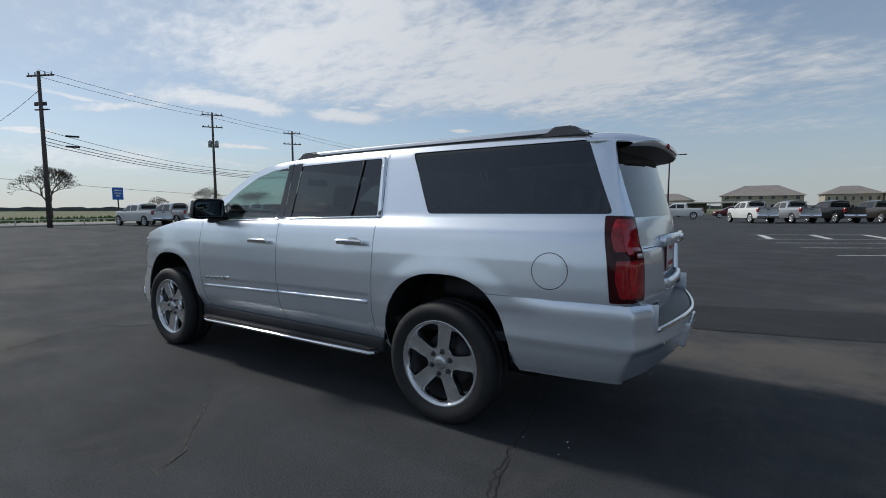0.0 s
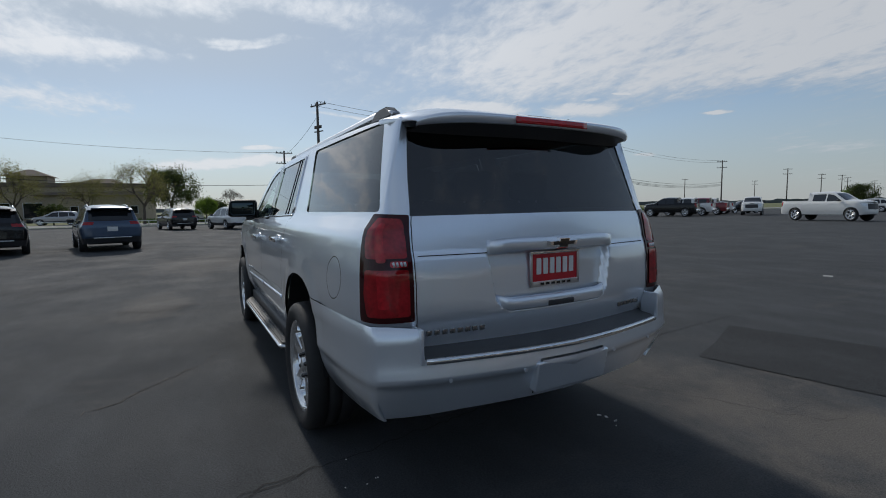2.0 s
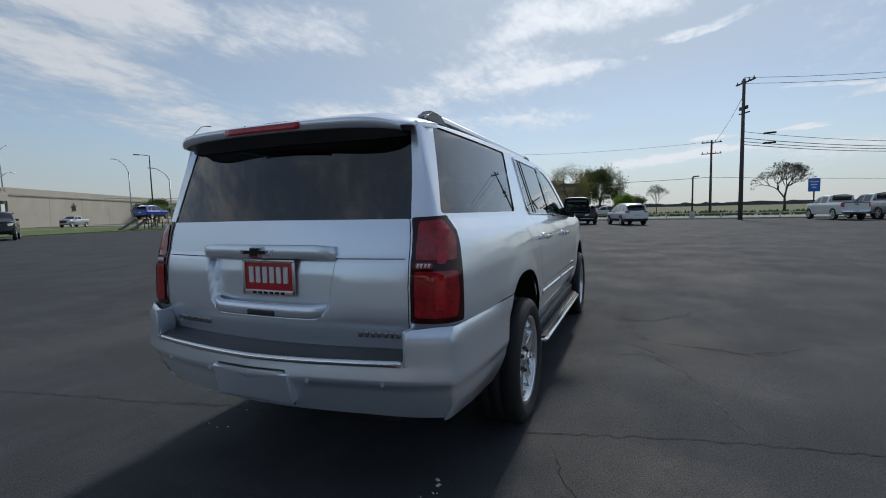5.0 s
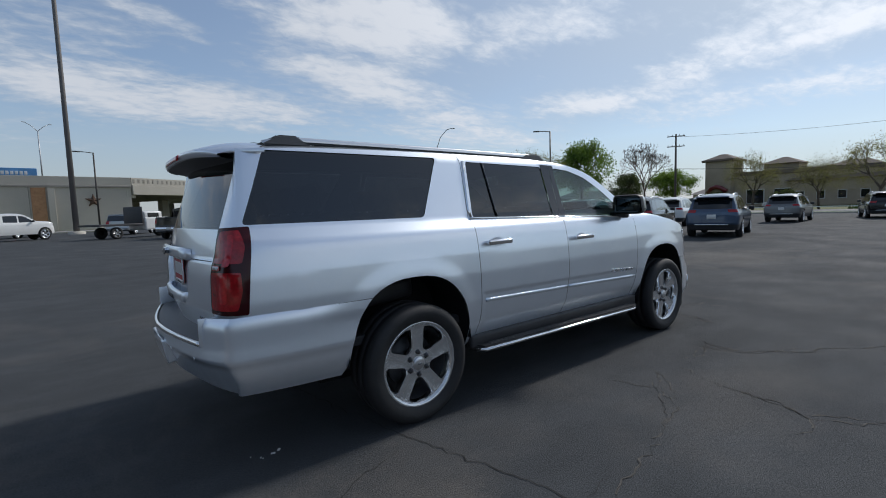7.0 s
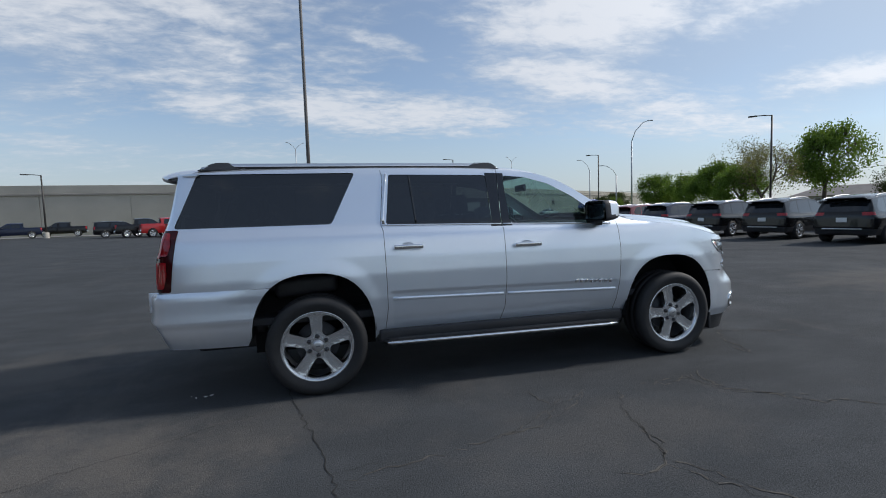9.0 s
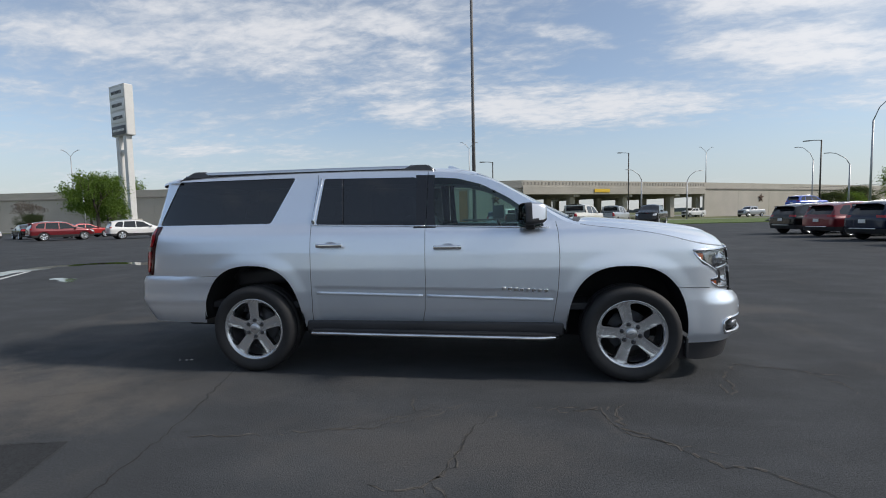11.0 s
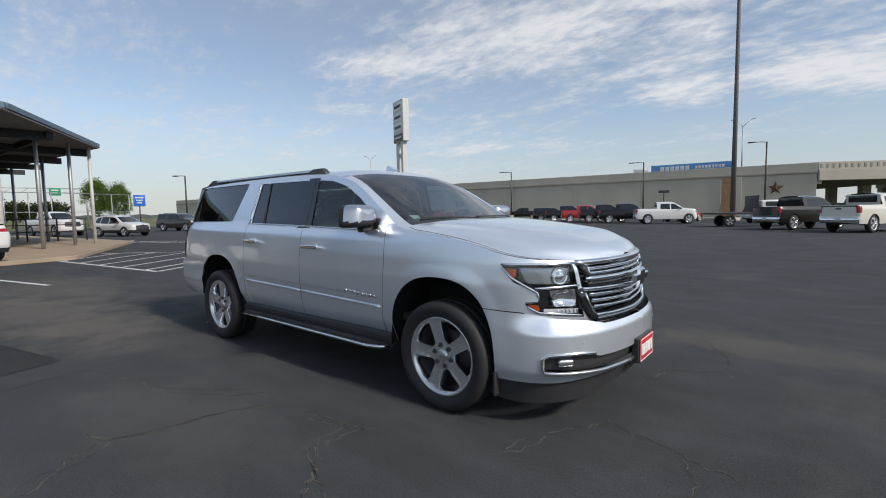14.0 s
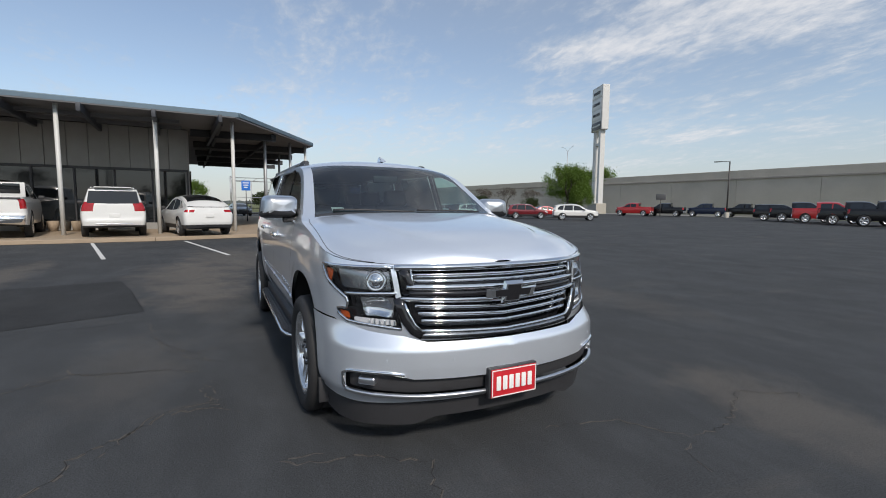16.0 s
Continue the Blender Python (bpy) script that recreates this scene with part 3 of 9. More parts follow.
# ---------- the big silver vehicle ----------
MAIN = Contour([(2.635, 0), (2.625, 0.22), (2.59, 0.42), (2.52, 0.60), (2.45, 0.72), (2.36, 0.84), (2.22, 0.925), (2.05, 0.965), (1.65, 0.985), (1.0, 0.985), (0, 0.985), (-1.0, 0.985), (-1.65, 0.985), (-2.3, 0.965),
                (-2.55, 0.945), (-2.69, 0.918), (-2.745, 0.865), (-2.765, 0.74), (-2.805, 0.45), (-2.832, 0.2), (-2.838, 0)])
SIDE_IN = profile_fn([(0.30, 0.120), (0.40, 0.085), (0.530, 0.026), (0.545, 0.021), (0.60, 0.011), (0.70, 0.0), (0.90, 0.0), (1.05, 0.012), (1.16, 0.030), (1.235, 0.050), (1.262, 0.078), (1.30, 0.105), (1.73, 0.235), (1.80, 0.285), (1.9, 0.36)], 0.012)
REAR_IN = profile_fn([(0.5, 0.075), (0.72, 0.034), (0.80, 0.006), (0.85, -0.010), (0.89, -0.012), (1.05, -0.008), (1.115, 0.002), (1.125, 0.010), (1.29, 0.035), (1.70, 0.150), (1.80, 0.19), (1.9, 0.22)], 0.014)
FRONT_IN = profile_fn([(0.5, 0.0), (0.72, 0.0), (1.0, 0.025), (1.05, 0.045), (1.12, 0.11), (1.2, 0.2)], 0.02)
HUB = {"r": (-1.640, 0.365), "f": (1.640, 0.362)}
ARCH = {"r": (-1.652, 0.36, 0.474, 0.578), "f": (1.607, 0.36, 0.470, 0.560)}


def arch_r(key, u, z):
    xc, zc, a, b = ARCH[key]
    return ((np.abs(u - xc) / a) ** 2.5 + (np.maximum(z - zc, 0) / b) ** 2.5) ** 0.4


def arch_x(key, z, side):
    xc, zc, a, b = ARCH[key]
    return xc + side * a * (1 - ((z - zc) / b) ** 2.5) ** 0.4


def arch_line(key, z0, n=26, k=1.0):
    xc, zc, a, b = ARCH[key]
    pts = []
    for i in range(n + 1):
        t = math.pi * i / n
        c, s = math.cos(t), math.sin(t)
        pts.append((xc - a * k * np.sign(c) * abs(c) ** 0.8, zc + b * k * max(s, 0.0) ** 0.8))
    return [(pts[0][0] - 0.02, z0)] + pts + [(pts[-1][0] + 0.02, z0)]


def S_body(u, z):
    u, z = np.asarray(u, float), np.asarray(z, float)
    x, y, nx, ny = MAIN.at(u)
    lift = np.zeros_like(u)
    for key in "rf":
        d = (arch_r(key, u, z) - 1) * 0.48
        lift += 0.008 * (1 - sstep(0.0, 0.115, d)) * sstep(0.30, 0.42, z)
    pw_ = 0.345 + 0.05 * (np.clip(z, 0.87, 1.12) - 0.87) / 0.25 - 0.05 * np.clip((0.91 - z) / 0.05, 0, 1) ** 2
    pocket = sstep(0.002, -0.022, np.abs(y) - pw_) * sstep(0.848, 0.872, z) * sstep(1.128, 1.110, z) * (x < -2.5)
    fold = 0.745 - 0.0155 * (u + 1.0)                    # the doors turn under above their moulding
    lift -= 0.009 * sstep(fold + 0.016, fold - 0.016, z) * sstep(-1.075, -1.02, u) * sstep(1.06, 1.0, u)
    X = x + np.maximum(-nx, 0) * (REAR_IN(z) + 0.042 * pocket) - np.maximum(nx, 0) * FRONT_IN(z)
    Y = y * (1 - SIDE_IN(z) / 0.985) + ny * lift
    return np.stack([X, Y, z], -1)


# upper edge of the sides: bonnet edge, pillar, roof edge
TOP = chaikin([(2.64, 1.045), (2.45, 1.05), (2.15, 1.092), (1.9, 1.165), (1.6, 1.215), (1.25, 1.252), (1.12, 1.285), (0.95, 1.40), (0.62, 1.61), (0.42, 1.69), (0.15, 1.742), (-0.4, 1.768), (-1.3, 1.770), (-2.2, 1.755), (-2.55, 1.735), (-2.9, 1.722)], 2)


def z_top(x):
    return np.interp(-np.asarray(x, float), -TOP[:, 0], TOP[:, 1])


def build_suv():
    car = thing("sport_utility_vehicle", "large silver metallic sport utility vehicle with chrome trim parked on asphalt", "car")
    uF, uR = MAIN.front, MAIN.rear
    ur, uf = MAIN.u_rear, MAIN.u_front

    def urz(y, z):
        return float(ur(y / (1 - float(SIDE_IN(z)) / 0.985)))

    # outline of one side, from the rear middle forwards along the bottom and back along the top
    bottom = [(uR, 0.70), (float(ur(0.70)), 0.715), (float(ur(0.80)), 0.72), (-2.68, 0.80), (-2.62, 0.835), (arch_x("r", 0.845, -1), 0.845)]
    arch = [p for p in arch_line("r", 0.39) if not (p[0] < -1.9 and p[1] < 0.845)]
    bottom += arch + [(-1.14, 0.395), (1.10, 0.385)]
    archf = [p for p in arch_line("f", 0.385) if not (p[0] > 1.9 and p[1] < 0.745)]
    bottom += archf + [(arch_x("f", 0.745, 1), 0.745), (2.25, 0.735), (2.45, 0.66), (float(uf(0.5)), 0.635), (uF, 0.63)]
    us = np.linspace(uF, uR, 130)
    xs = MAIN.at(us)[0]
    top = [(float(a), float(b)) for a, b in zip(us, z_top(xs))]
    outline = bottom + top
    win_q = rounded([(-2.655, 1.312), (-2.50, 1.727), (-1.285, 1.730), (-1.49, 1.312)], 0.03)
    win_d = rounded([(-1.055, 1.298), (-1.005, 1.712), (-0.145, 1.700), (-0.135, 1.276)], 0.03)
    win_v = rounded([(-1.055, 1.298), (-1.005, 1.712), (-0.80, 1.710), (-0.79, 1.290)], 0.02)
    win_f = rounded([(0.03, 1.270), (0.012, 1.694), (0.22, 1.678), (0.44, 1.617), (0.66, 1.500), (0.90, 1.325), (0.965, 1.246)], 0.035)
    win_r = [(uR - 0.1, 1.297), (urz(0.722, 1.29), 1.292), (urz(0.703, 1.45), 1.45), (urz(0.668, 1.69), 1.690), (uR - 0.1, 1.705)]
    b0 = float(ur(0.735))
    bt = urz(0.725, 1.297)
    tail = rounded([(b0, 0.850), (urz(0.735, 1.0), 1.0), (urz(0.735, 1.10), 1.10), (urz(0.735, 1.16), 1.16), (urz(0.734, 1.20), 1.20), (urz(0.732, 1.235), 1.235), (urz(0.729, 1.262), 1.262), (bt, 1.297), (-2.615, 1.303), (-2.655, 0.850)], 0.012)
    hl_o = 2.12
    head = rounded([(hl_o, 1.032), (float(uf(0.655)), 1.030), (float(uf(0.60)), 0.69), (float(uf(0.82)), 0.715), (2.30, 0.752), (2.27, 0.795), (2.36, 0.802), (2.34, 0.868), (2.20, 0.925)], 0.012)
    grille = [(float(uf(0.632)), 1.032), (uF + 0.1, 1.032), (uF + 0.1, 0.652), (float(uf(0.50)), 0.665), (float(uf(0.575)), 0.73)]
    gd1 = [(-1.075, 1.75), (-1.06, 1.69), (-1.10, 1.30), (-1.085, 1.24), (-1.078, 0.85), (-1.075, 0.62), (-1.10, 0.40)]
    gd2 = [(-0.04, 1.745), (-0.05, 1.26), (-0.048, 0.80), (-0.06, 0.55), (-0.10, 0.385)]
    gd3 = [(1.05, 1.285), (1.065, 1.20), (1.075, 1.0), (1.062, 0.75), (1.03, 0.50), (1.02, 0.385)]
    seam = [(uR + 0.37, 1.122), (float(ur(0.725)), 1.122)]
    tg = [(urz(0.718, 1.29), 1.30), (urz(0.720, 1.262), 1.262), (urz(0.722, 1.235), 1.235), (urz(0.724, 1.20), 1.20), (urz(0.725, 1.15), 1.15), (urz(0.725, 1.0), 1.0), (float(ur(0.725)), 0.85), (float(ur(0.715)), 0.71)]
    cap = [(-2.345 + 0.100 * math.cos(2 * math.pi * i / 40), 1.000 + 0.100 * math.sin(2 * math.pi * i / 40)) for i in range(41)]
    door_r = [(-1.075, 1.8), (-1.06, 1.69), (-1.10, 1.30), (-1.085, 1.24), (-1.078, 0.85), (-1.075, 0.62), (-1.10, 0.3), (-0.10, 0.3), (-0.06, 0.55), (-0.048, 0.80), (-0.05, 1.26), (-0.04, 1.8)]
    door_f = [(-0.04, 1.8), (-0.05, 1.26), (-0.048, 0.80), (-0.06, 0.55), (-0.10, 0.3), (1.02, 0.3), (1.03, 0.50), (1.062, 0.75), (1.075, 1.0), (1.065, 1.20), (1.05, 1.285), (1.045, 1.29), (0.75, 1.52), (0.48, 1.668), (0.24, 1.722)]
    gate = [(uR - 0.1, 1.292), (urz(0.718, 1.29), 1.292), (urz(0.720, 1.262), 1.262), (urz(0.722, 1.235), 1.235), (urz(0.724, 1.20), 1.20), (urz(0.725, 1.15), 1.15), (urz(0.725, 1.0), 1.0), (float(ur(0.725)), 0.85), (float(ur(0.715)), 0.6), (uR - 0.1, 0.6)]
    cuts = [("quarter_glass", win_q), ("vent", win_v), ("rear_glass", win_d), ("front_glass", win_f), ("back_glass", win_r), ("tail", tail), ("head", head), ("grille", grille),
            ("pillar", [(-0.155, 1.25), (-0.150, 1.72), (0.02, 1.715), (0.04, 1.25)]), ("rear_door", door_r), ("front_door", door_f), ("gate", gate),
            ("fuel_door", cap[:-1]), ("fender", [(1.02, 0.2), (1.03, 0.50), (1.062, 0.75), (1.075, 1.0), (1.065, 1.20), (1.05, 1.285), (1.05, 1.5), (uF + 0.3, 1.5), (uF + 0.3, 0.2)])]
    fine = [(float(uR), float(ur(0.42)), 0.84, 1.15, 0.011), (-2.3, -0.95, 0.40, 1.06, 0.020), (0.95, 2.25, 0.40, 1.04, 0.020), (-1.08, 1.08, 0.68, 0.80, 0.012)]
    P = {}
    for sd in (1, -1):
        gaps = [gd1, gd2, gd3, seam, tg] + ([cap] if sd > 0 else [])
        d = sheet(S_body, outline, cuts, gaps, 0.045, 0.0022, fine)
        bg_v, bg_f, bg_n = d["back_glass"]               # one even curve across the back window
        bg_n = np.stack([np.full(len(bg_v), -1.0), 0.27 * bg_v[:, 1], np.full(len(bg_v), 0.29)], 1)
        d["back_glass"] = (bg_v, bg_f, bg_n / np.linalg.norm(bg_n, axis=1)[:, None])
        P[sd] = d if sd > 0 else {k: mirrored(v) for k, v in d.items()}
    body = None
    nm = {"body": ("body", "silver"), "quarter_glass": ("window", "privacy"), "vent": ("window", "privacy"), "rear_glass": ("window", "privacy"), "front_glass": ("window", "front_glass"),
          "pillar": ("pillar_trim", "black_gloss")}
    for sd in (1, -1):
        for i_, d_ in enumerate(islands(P[sd]["body"])):
            part("rear_quarter" if i_ == 0 else "pillar_panel", mesh_from("rear_quarter", *d_), M["silver"], car)
        part("front_fender", mesh_from("front_fender", *P[sd]["fender"]), M["silver"], car)
        part("fuel_door" if sd > 0 else "quarter_panel", mesh_from("fuel_door", *P[sd]["fuel_door"]), M["silver"], car)
    doors = {}
    for sd in (1, -1):
        for k in ("rear_door", "front_door"):
            doors[k, sd] = part("door", mesh_from("door", *P[sd][k]), M["silver"], car)
        for k, own in (("rear_glass", "rear_door"), ("vent", "rear_door"), ("front_glass", "front_door"), ("quarter_glass", None)):
            g = part("window", mesh_from("window", *moved(P[sd][k], -0.006)), M[nm[k][1]], doors[own, sd] if own else car, "dark privacy glass" if k != "front_glass" else "pale green tinted glass")
        part("pillar_trim", mesh_from("pillar_trim", *moved(P[sd]["pillar"], 0.001)), M["black_gloss"], doors["front_door", sd])
    gate_ob = part("tailgate", mesh_from("tailgate", *both(P[1]["gate"])), M["silver"], car)
    part("rear_window", mesh_from("rear_window", *moved(both(P[1]["back_glass"]), -0.004)), M["privacy"], gate_ob, "dark privacy glass")
    # dark sheet behind the gaps
    inner = sheet(lambda u, z: S_body(u, z), [(-2.6, 0.86), (-2.15, 0.86), (-2.02, 0.80)] + [p for p in arch_line("r", 0.42, k=1.03) if p[0] > -1.95] + [(1.08, 0.42)] + [p for p in arch_line("f", 0.42, k=1.03) if p[0] < 1.9 and p[0] < 1.2] + [(1.15, 1.15), (0.95, 1.20), (-1.4, 1.27), (-2.6, 1.29)], (), (), 0.09)
    for sd in (1, -1):
        dd = inner["body"] if sd > 0 else mirrored(inner["body"])
        part("inner_panel", mesh_from("inner_panel", *moved(dd, -0.02)), M["interior"], car)
    part("inner_panel", mesh_from("inner_panel", *moved(both(P[1]["gate"]), -0.03)), M["interior"], gate_ob)

    def along(S, us, z):
        us = np.asarray(us, float)
        z = np.broadcast_to(np.asarray(z, float), us.shape)
        p = S(us, z)
        e = 0.004
        n = np.cross(S(us, z + e) - S(us, z - e), S(us + e, z) - S(us - e, z))
        n /= np.linalg.norm(n, axis=1)[:, None]
        return p, n

    def trim(name, S, us, z, w, h, mat, parent, label="", sides=(1, -1), off=0.0):
        p, n = along(S, us, z)
        p = p + n * off
        obs = []
        for sd in sides:
            v, f = ribbon(p * (1, sd, 1), n * (1, sd, 1), w, h)
            bm = bmesh.new()
            bv = [bm.verts.new(q) for q in v]
            for q in f:
                bm.faces.new([bv[i] for i in q]).smooth = True
            bmesh.ops.recalc_face_normals(bm, faces=bm.faces)
            obs.append(part(name, bm, M[mat], parent[sd] if isinstance(parent, dict) else parent, label))
        return obs

    # mouldings along the doors, chrome under and behind the windows
    trim("side_moulding", S_body, np.linspace(-1.03, -0.075, 20), np.linspace(0.693, 0.670, 20), 0.026, 0.012, "silver", {s: doors["rear_door", s] for s in (1, -1)})
    trim("side_moulding", S_body, np.linspace(-0.035, 1.02, 20), np.linspace(0.669, 0.638, 20), 0.026, 0.012, "silver", {s: doors["front_door", s] for s in (1, -1)})
    trim("window_trim", S_body, np.linspace(-1.09, -0.055, 20), np.linspace(1.290, 1.265, 20), 0.014, 0.010, "chrome", {s: doors["rear_door", s] for s in (1, -1)})
    trim("window_trim", S_body, np.linspace(-0.045, 0.99, 20), np.linspace(1.265, 1.235, 20), 0.014, 0.010, "chrome", {s: doors["front_door", s] for s in (1, -1)})
    trim("window_trim", S_body, np.array([-1.075, -1.083, -1.070, -1.045, -1.03]), np.array([1.295, 1.35, 1.45, 1.62, 1.715]), 0.022, 0.010, "chrome", {s: doors["rear_door", s] for s in (1, -1)})
    for x, z0, z1 in ((-0.835, 1.293, 1.708),):
        trim("window_divider", S_body, np.linspace(x + 0.03, x, 8), np.linspace(z0, z1, 8), 0.012, 0.006, "black_gloss", {s: doors["rear_door", s] for s in (1, -1)})
    # letters of the model name as plain bars
    for i in range(8):
        trim("badge_bar", S_body, np.linspace(0.60 + i * 0.049, 0.633 + i * 0.049, 3), 0.735 - i * 0.0028, 0.030, 0.006, "chrome" if i % 2 else "satin", {s: doors["front_door", s] for s in (1, -1)}, "chrome badge bar")
    # door handles
    for key, x, z in (("rear_door", -0.893, 1.112), ("front_door", 0.150, 1.086)):
        for sd in (1, -1):
            p, n = along(S_body, [x], z)
            bm = box_bm((0.240, 0.024, 0.036), (0, 0.041, 0), 0.011, None, 3)
            box_bm((0.06, 0.04, 0.028), (0.085, 0.022, 0), 0.008, None, 2, bm)
            box_bm((0.045, 0.04, 0.026), (-0.085, 0.022, 0), 0.008, None, 2, bm)
            h = part("handle", bm, M["chrome"], doors[key, sd], "chrome handle")
            h.matrix_basis = Matrix.Translation(Vector(p[0]) * 1.0) if sd > 0 else Matrix.Translation(Vector(p[0] * (1, -1, 1))) @ Matrix.Rotation(math.pi, 4, "Z")
            v, f = lathe([(0.0, 0.002), (0.055, 0.002), (0.06, 0.004), (0.05, -0.004), (0.0, -0.02)], 24)
            cup = part("handle_cup", mesh_from("handle_cup", np.array(v) * (1.0, 1, 0.6), f), M["bumper_silver"], doors[key, sd])
            cup.matrix_basis = h.matrix_basis.copy()
    # ---------- bonnet, windscreen, roof ----------
    sx = np.concatenate([np.linspace(2.588, 1.22, 46), np.linspace(1.19, 0.36, 34), np.linspace(0.33, -2.66, 70)])
    vv = np.concatenate([np.linspace(0, 0.88, 46), np.linspace(0.90, 1.0, 9)])
    zc = chaikin([(2.72, 1.035), (2.60, 1.046), (2.57, 1.084), (2.52, 1.128), (2.41, 1.176), (2.2, 1.218), (1.9, 1.256), (1.6, 1.288), (1.33, 1.308), (1.28, 1.31), (0.95, 1.47), (0.55, 1.69), (0.38, 1.775), (0.2, 1.818), (-0.3, 1.840), (-1.2, 1.842), (-2.0, 1.830), (-2.5, 1.797), (-2.75, 1.762)], 2)

    def edge_xy(x):
        us = np.linspace(uF, uR, 700)
        p = S_body(us, z_top(MAIN.at(us)[0]))
        o = np.argsort(p[:, 0])
        return np.interp(x, p[o, 0], p[o, 1])

    def T(s, v):
        bow = 0.13 * np.exp(-((s - 1.2) / 0.35) ** 2) + 0.07 * np.exp(-((s - 0.35) / 0.25) ** 2) - 0.06 * sstep(-2.3, -2.66, s) 
        x = s + bow * (1 - v ** 2)
        ye = edge_xy(s)
        ze = np.interp(-s, -TOP[:, 0], TOP[:, 1])
        c = np.interp(-x, -zc[:, 0], zc[:, 1])
        hood = sstep(1.15, 1.35, s)
        pw = 2.6 + 1.2 * hood + 1.6 * sstep(-1.4, -2.3, s)
        z = c - (c - ze) * np.abs(v) ** pw
        vb = 0.70 - 0.20 * (s - 1.2) / 1.3                # raised middle, narrowing forwards
        z = z + hood * (0.016 * sstep(vb + 0.045, vb - 0.035, v) - 0.012 * sstep(0.86, 0.95, v) * sstep(1.01, 0.96, v)) * sstep(2.53, 2.25, s)
        return np.stack([x, ye * v, z], -1)

    def strip(i0, i1, j0, j1, name, mat, parent, off=0.0):
        ss, ww = np.meshgrid(sx[i0:i1], np.concatenate([-vv[j0:j1][::-1], vv[max(j0, 1):j1]]) if j0 == 0 else vv[j0:j1], indexing="ij")
        obs = []
        for sg in ((1,) if j0 == 0 else (1, -1)):
            p = T(ss, np.abs(ww)) * np.stack([np.ones_like(ww), np.sign(ww) + (ww == 0), np.ones_like(ww)], -1) * (1, sg, 1)
            a, b = p.shape[:2]
            gx, gy = np.gradient(p, axis=0), np.gradient(p, axis=1)
            n = np.cross(gx, gy)
            n *= np.sign(n[..., 2:3])
            n /= np.linalg.norm(n, axis=2)[..., None] + 1e-12
            idx = np.arange(a * b).reshape(a, b)
            f = np.stack([idx[:-1, :-1], idx[:-1, 1:], idx[1:, 1:], idx[1:, :-1]], -1).reshape(-1, 4)
            if sg < 0:
                f = f[:, ::-1]
            obs.append(part(name, mesh_from(name, p.reshape(-1, 3) + n.reshape(-1, 3) * off, f, n.reshape(-1, 3)), M[mat], parent))
        return obs

    j9 = 46
    strip(0, 46, 0, len(vv), "bonnet", "silver", car)
    strip(46, 80, 0, j9 + 1, "windscreen", "windscreen", car)
    strip(45, 81, j9, len(vv), "windscreen_pillar", "silver", car)
    strip(79, 150, 0, len(vv), "roof", "silver", car)
    strip(45, 48, 0, j9 + 1, "cowl", "black_plastic", car, 0.002)
    # black band round the windscreen
    strip(46, 50, 0, j9 + 1, "windscreen_band", "black_gloss", car, -0.004)
    strip(77, 80, 0, j9 + 1, "windscreen_band", "black_gloss", car, -0.004)
    # headliner under the roof
    strip(80, 150, 0, len(vv) - 10, "headliner", "headliner", car, -0.05)
    # shut line along the bonnet
    for sd in (1, -1):
        ss_ = np.linspace(1.24, 2.40, 26)
        q_ = T(ss_, 0.945 + 0.054 * ((ss_ - 1.24) / 1.16) ** 2) * (1, sd, 1)
        nn = np.tile(np.array((0, 0.45 * sd, 0.89)), (26, 1))
        part("shut_line", mesh_from("shut_line", *ribbon(q_ + nn * 0.0006, nn, 0.004, 0.0010)), M["black_plastic"], car)
    # wipers
    for y0, y1 in ((0.62, 0.02), (-0.02, -0.66)):
        pts = []
        for k in range(9):
            v = y0 + (y1 - y0) * k / 8
            q = T(np.array([1.165 - 0.03 * k / 8]), np.array([abs(v) / 0.88]))[0]
            pts.append((q[0], q[1] * np.sign(v), q[2] + 0.012))
        part("wiper", mesh_from("wiper", *tube(pts, 0.008, 6)), M["black_plastic"], car)
    # shark-fin antenna
    bm = bmesh.new()
    prof = [(0.08, 0.0, 0.028), (0.02, 0.032, 0.020), (-0.06, 0.062, 0.010), (-0.085, 0.060, 0.008), (-0.09, 0.0, 0.024)]
    ring = [[bm.verts.new((x, s * w, z)) for x, z, w in prof] for s in (-1, 1)]
    for i in range(len(prof)):
        j = (i + 1) % len(prof)
        bm.faces.new((ring[0][i], ring[0][j], ring[1][j], ring[1][i]))
    bm.faces.new(ring[0][::-1])
    bm.faces.new(ring[1])
    bmesh.ops.bevel(bm, geom=bm.edges[:], offset=0.006, segments=2, affect="EDGES")
    bmesh.ops.recalc_face_normals(bm, faces=bm.faces)
    part("antenna_fin", bm, M["silver"], car).location = (0.12, 0.10, 1.822)
    # roof rails: black feet with a bar
    for sd in (1, -1):
        xs_ = np.linspace(-2.46, 0.0, 40)
        zz = np.interp(xs_, [-2.46, -2.33, -2.20, -1.0, -0.35, -0.15, 0.0], [1.778, 1.803, 1.806, 1.807, 1.804, 1.802, 1.766])
        pos = np.stack([xs_, np.full(40, 0.655 * sd), zz], 1)
        v, f = ribbon(pos - (0, 0, 0.008), np.tile((0, 0, 1.0), (40, 1)), 0.040, 0.021, up=(0, 1, 0))
        bm = bmesh.new()
        bv = [bm.verts.new(q) for q in v]
        for q in f:
            bm.faces.new([bv[i] for i in q]).smooth = True
        bmesh.ops.recalc_face_normals(bm, faces=bm.faces)
        rail = part("roof_rail", bm, M["satin"], car)
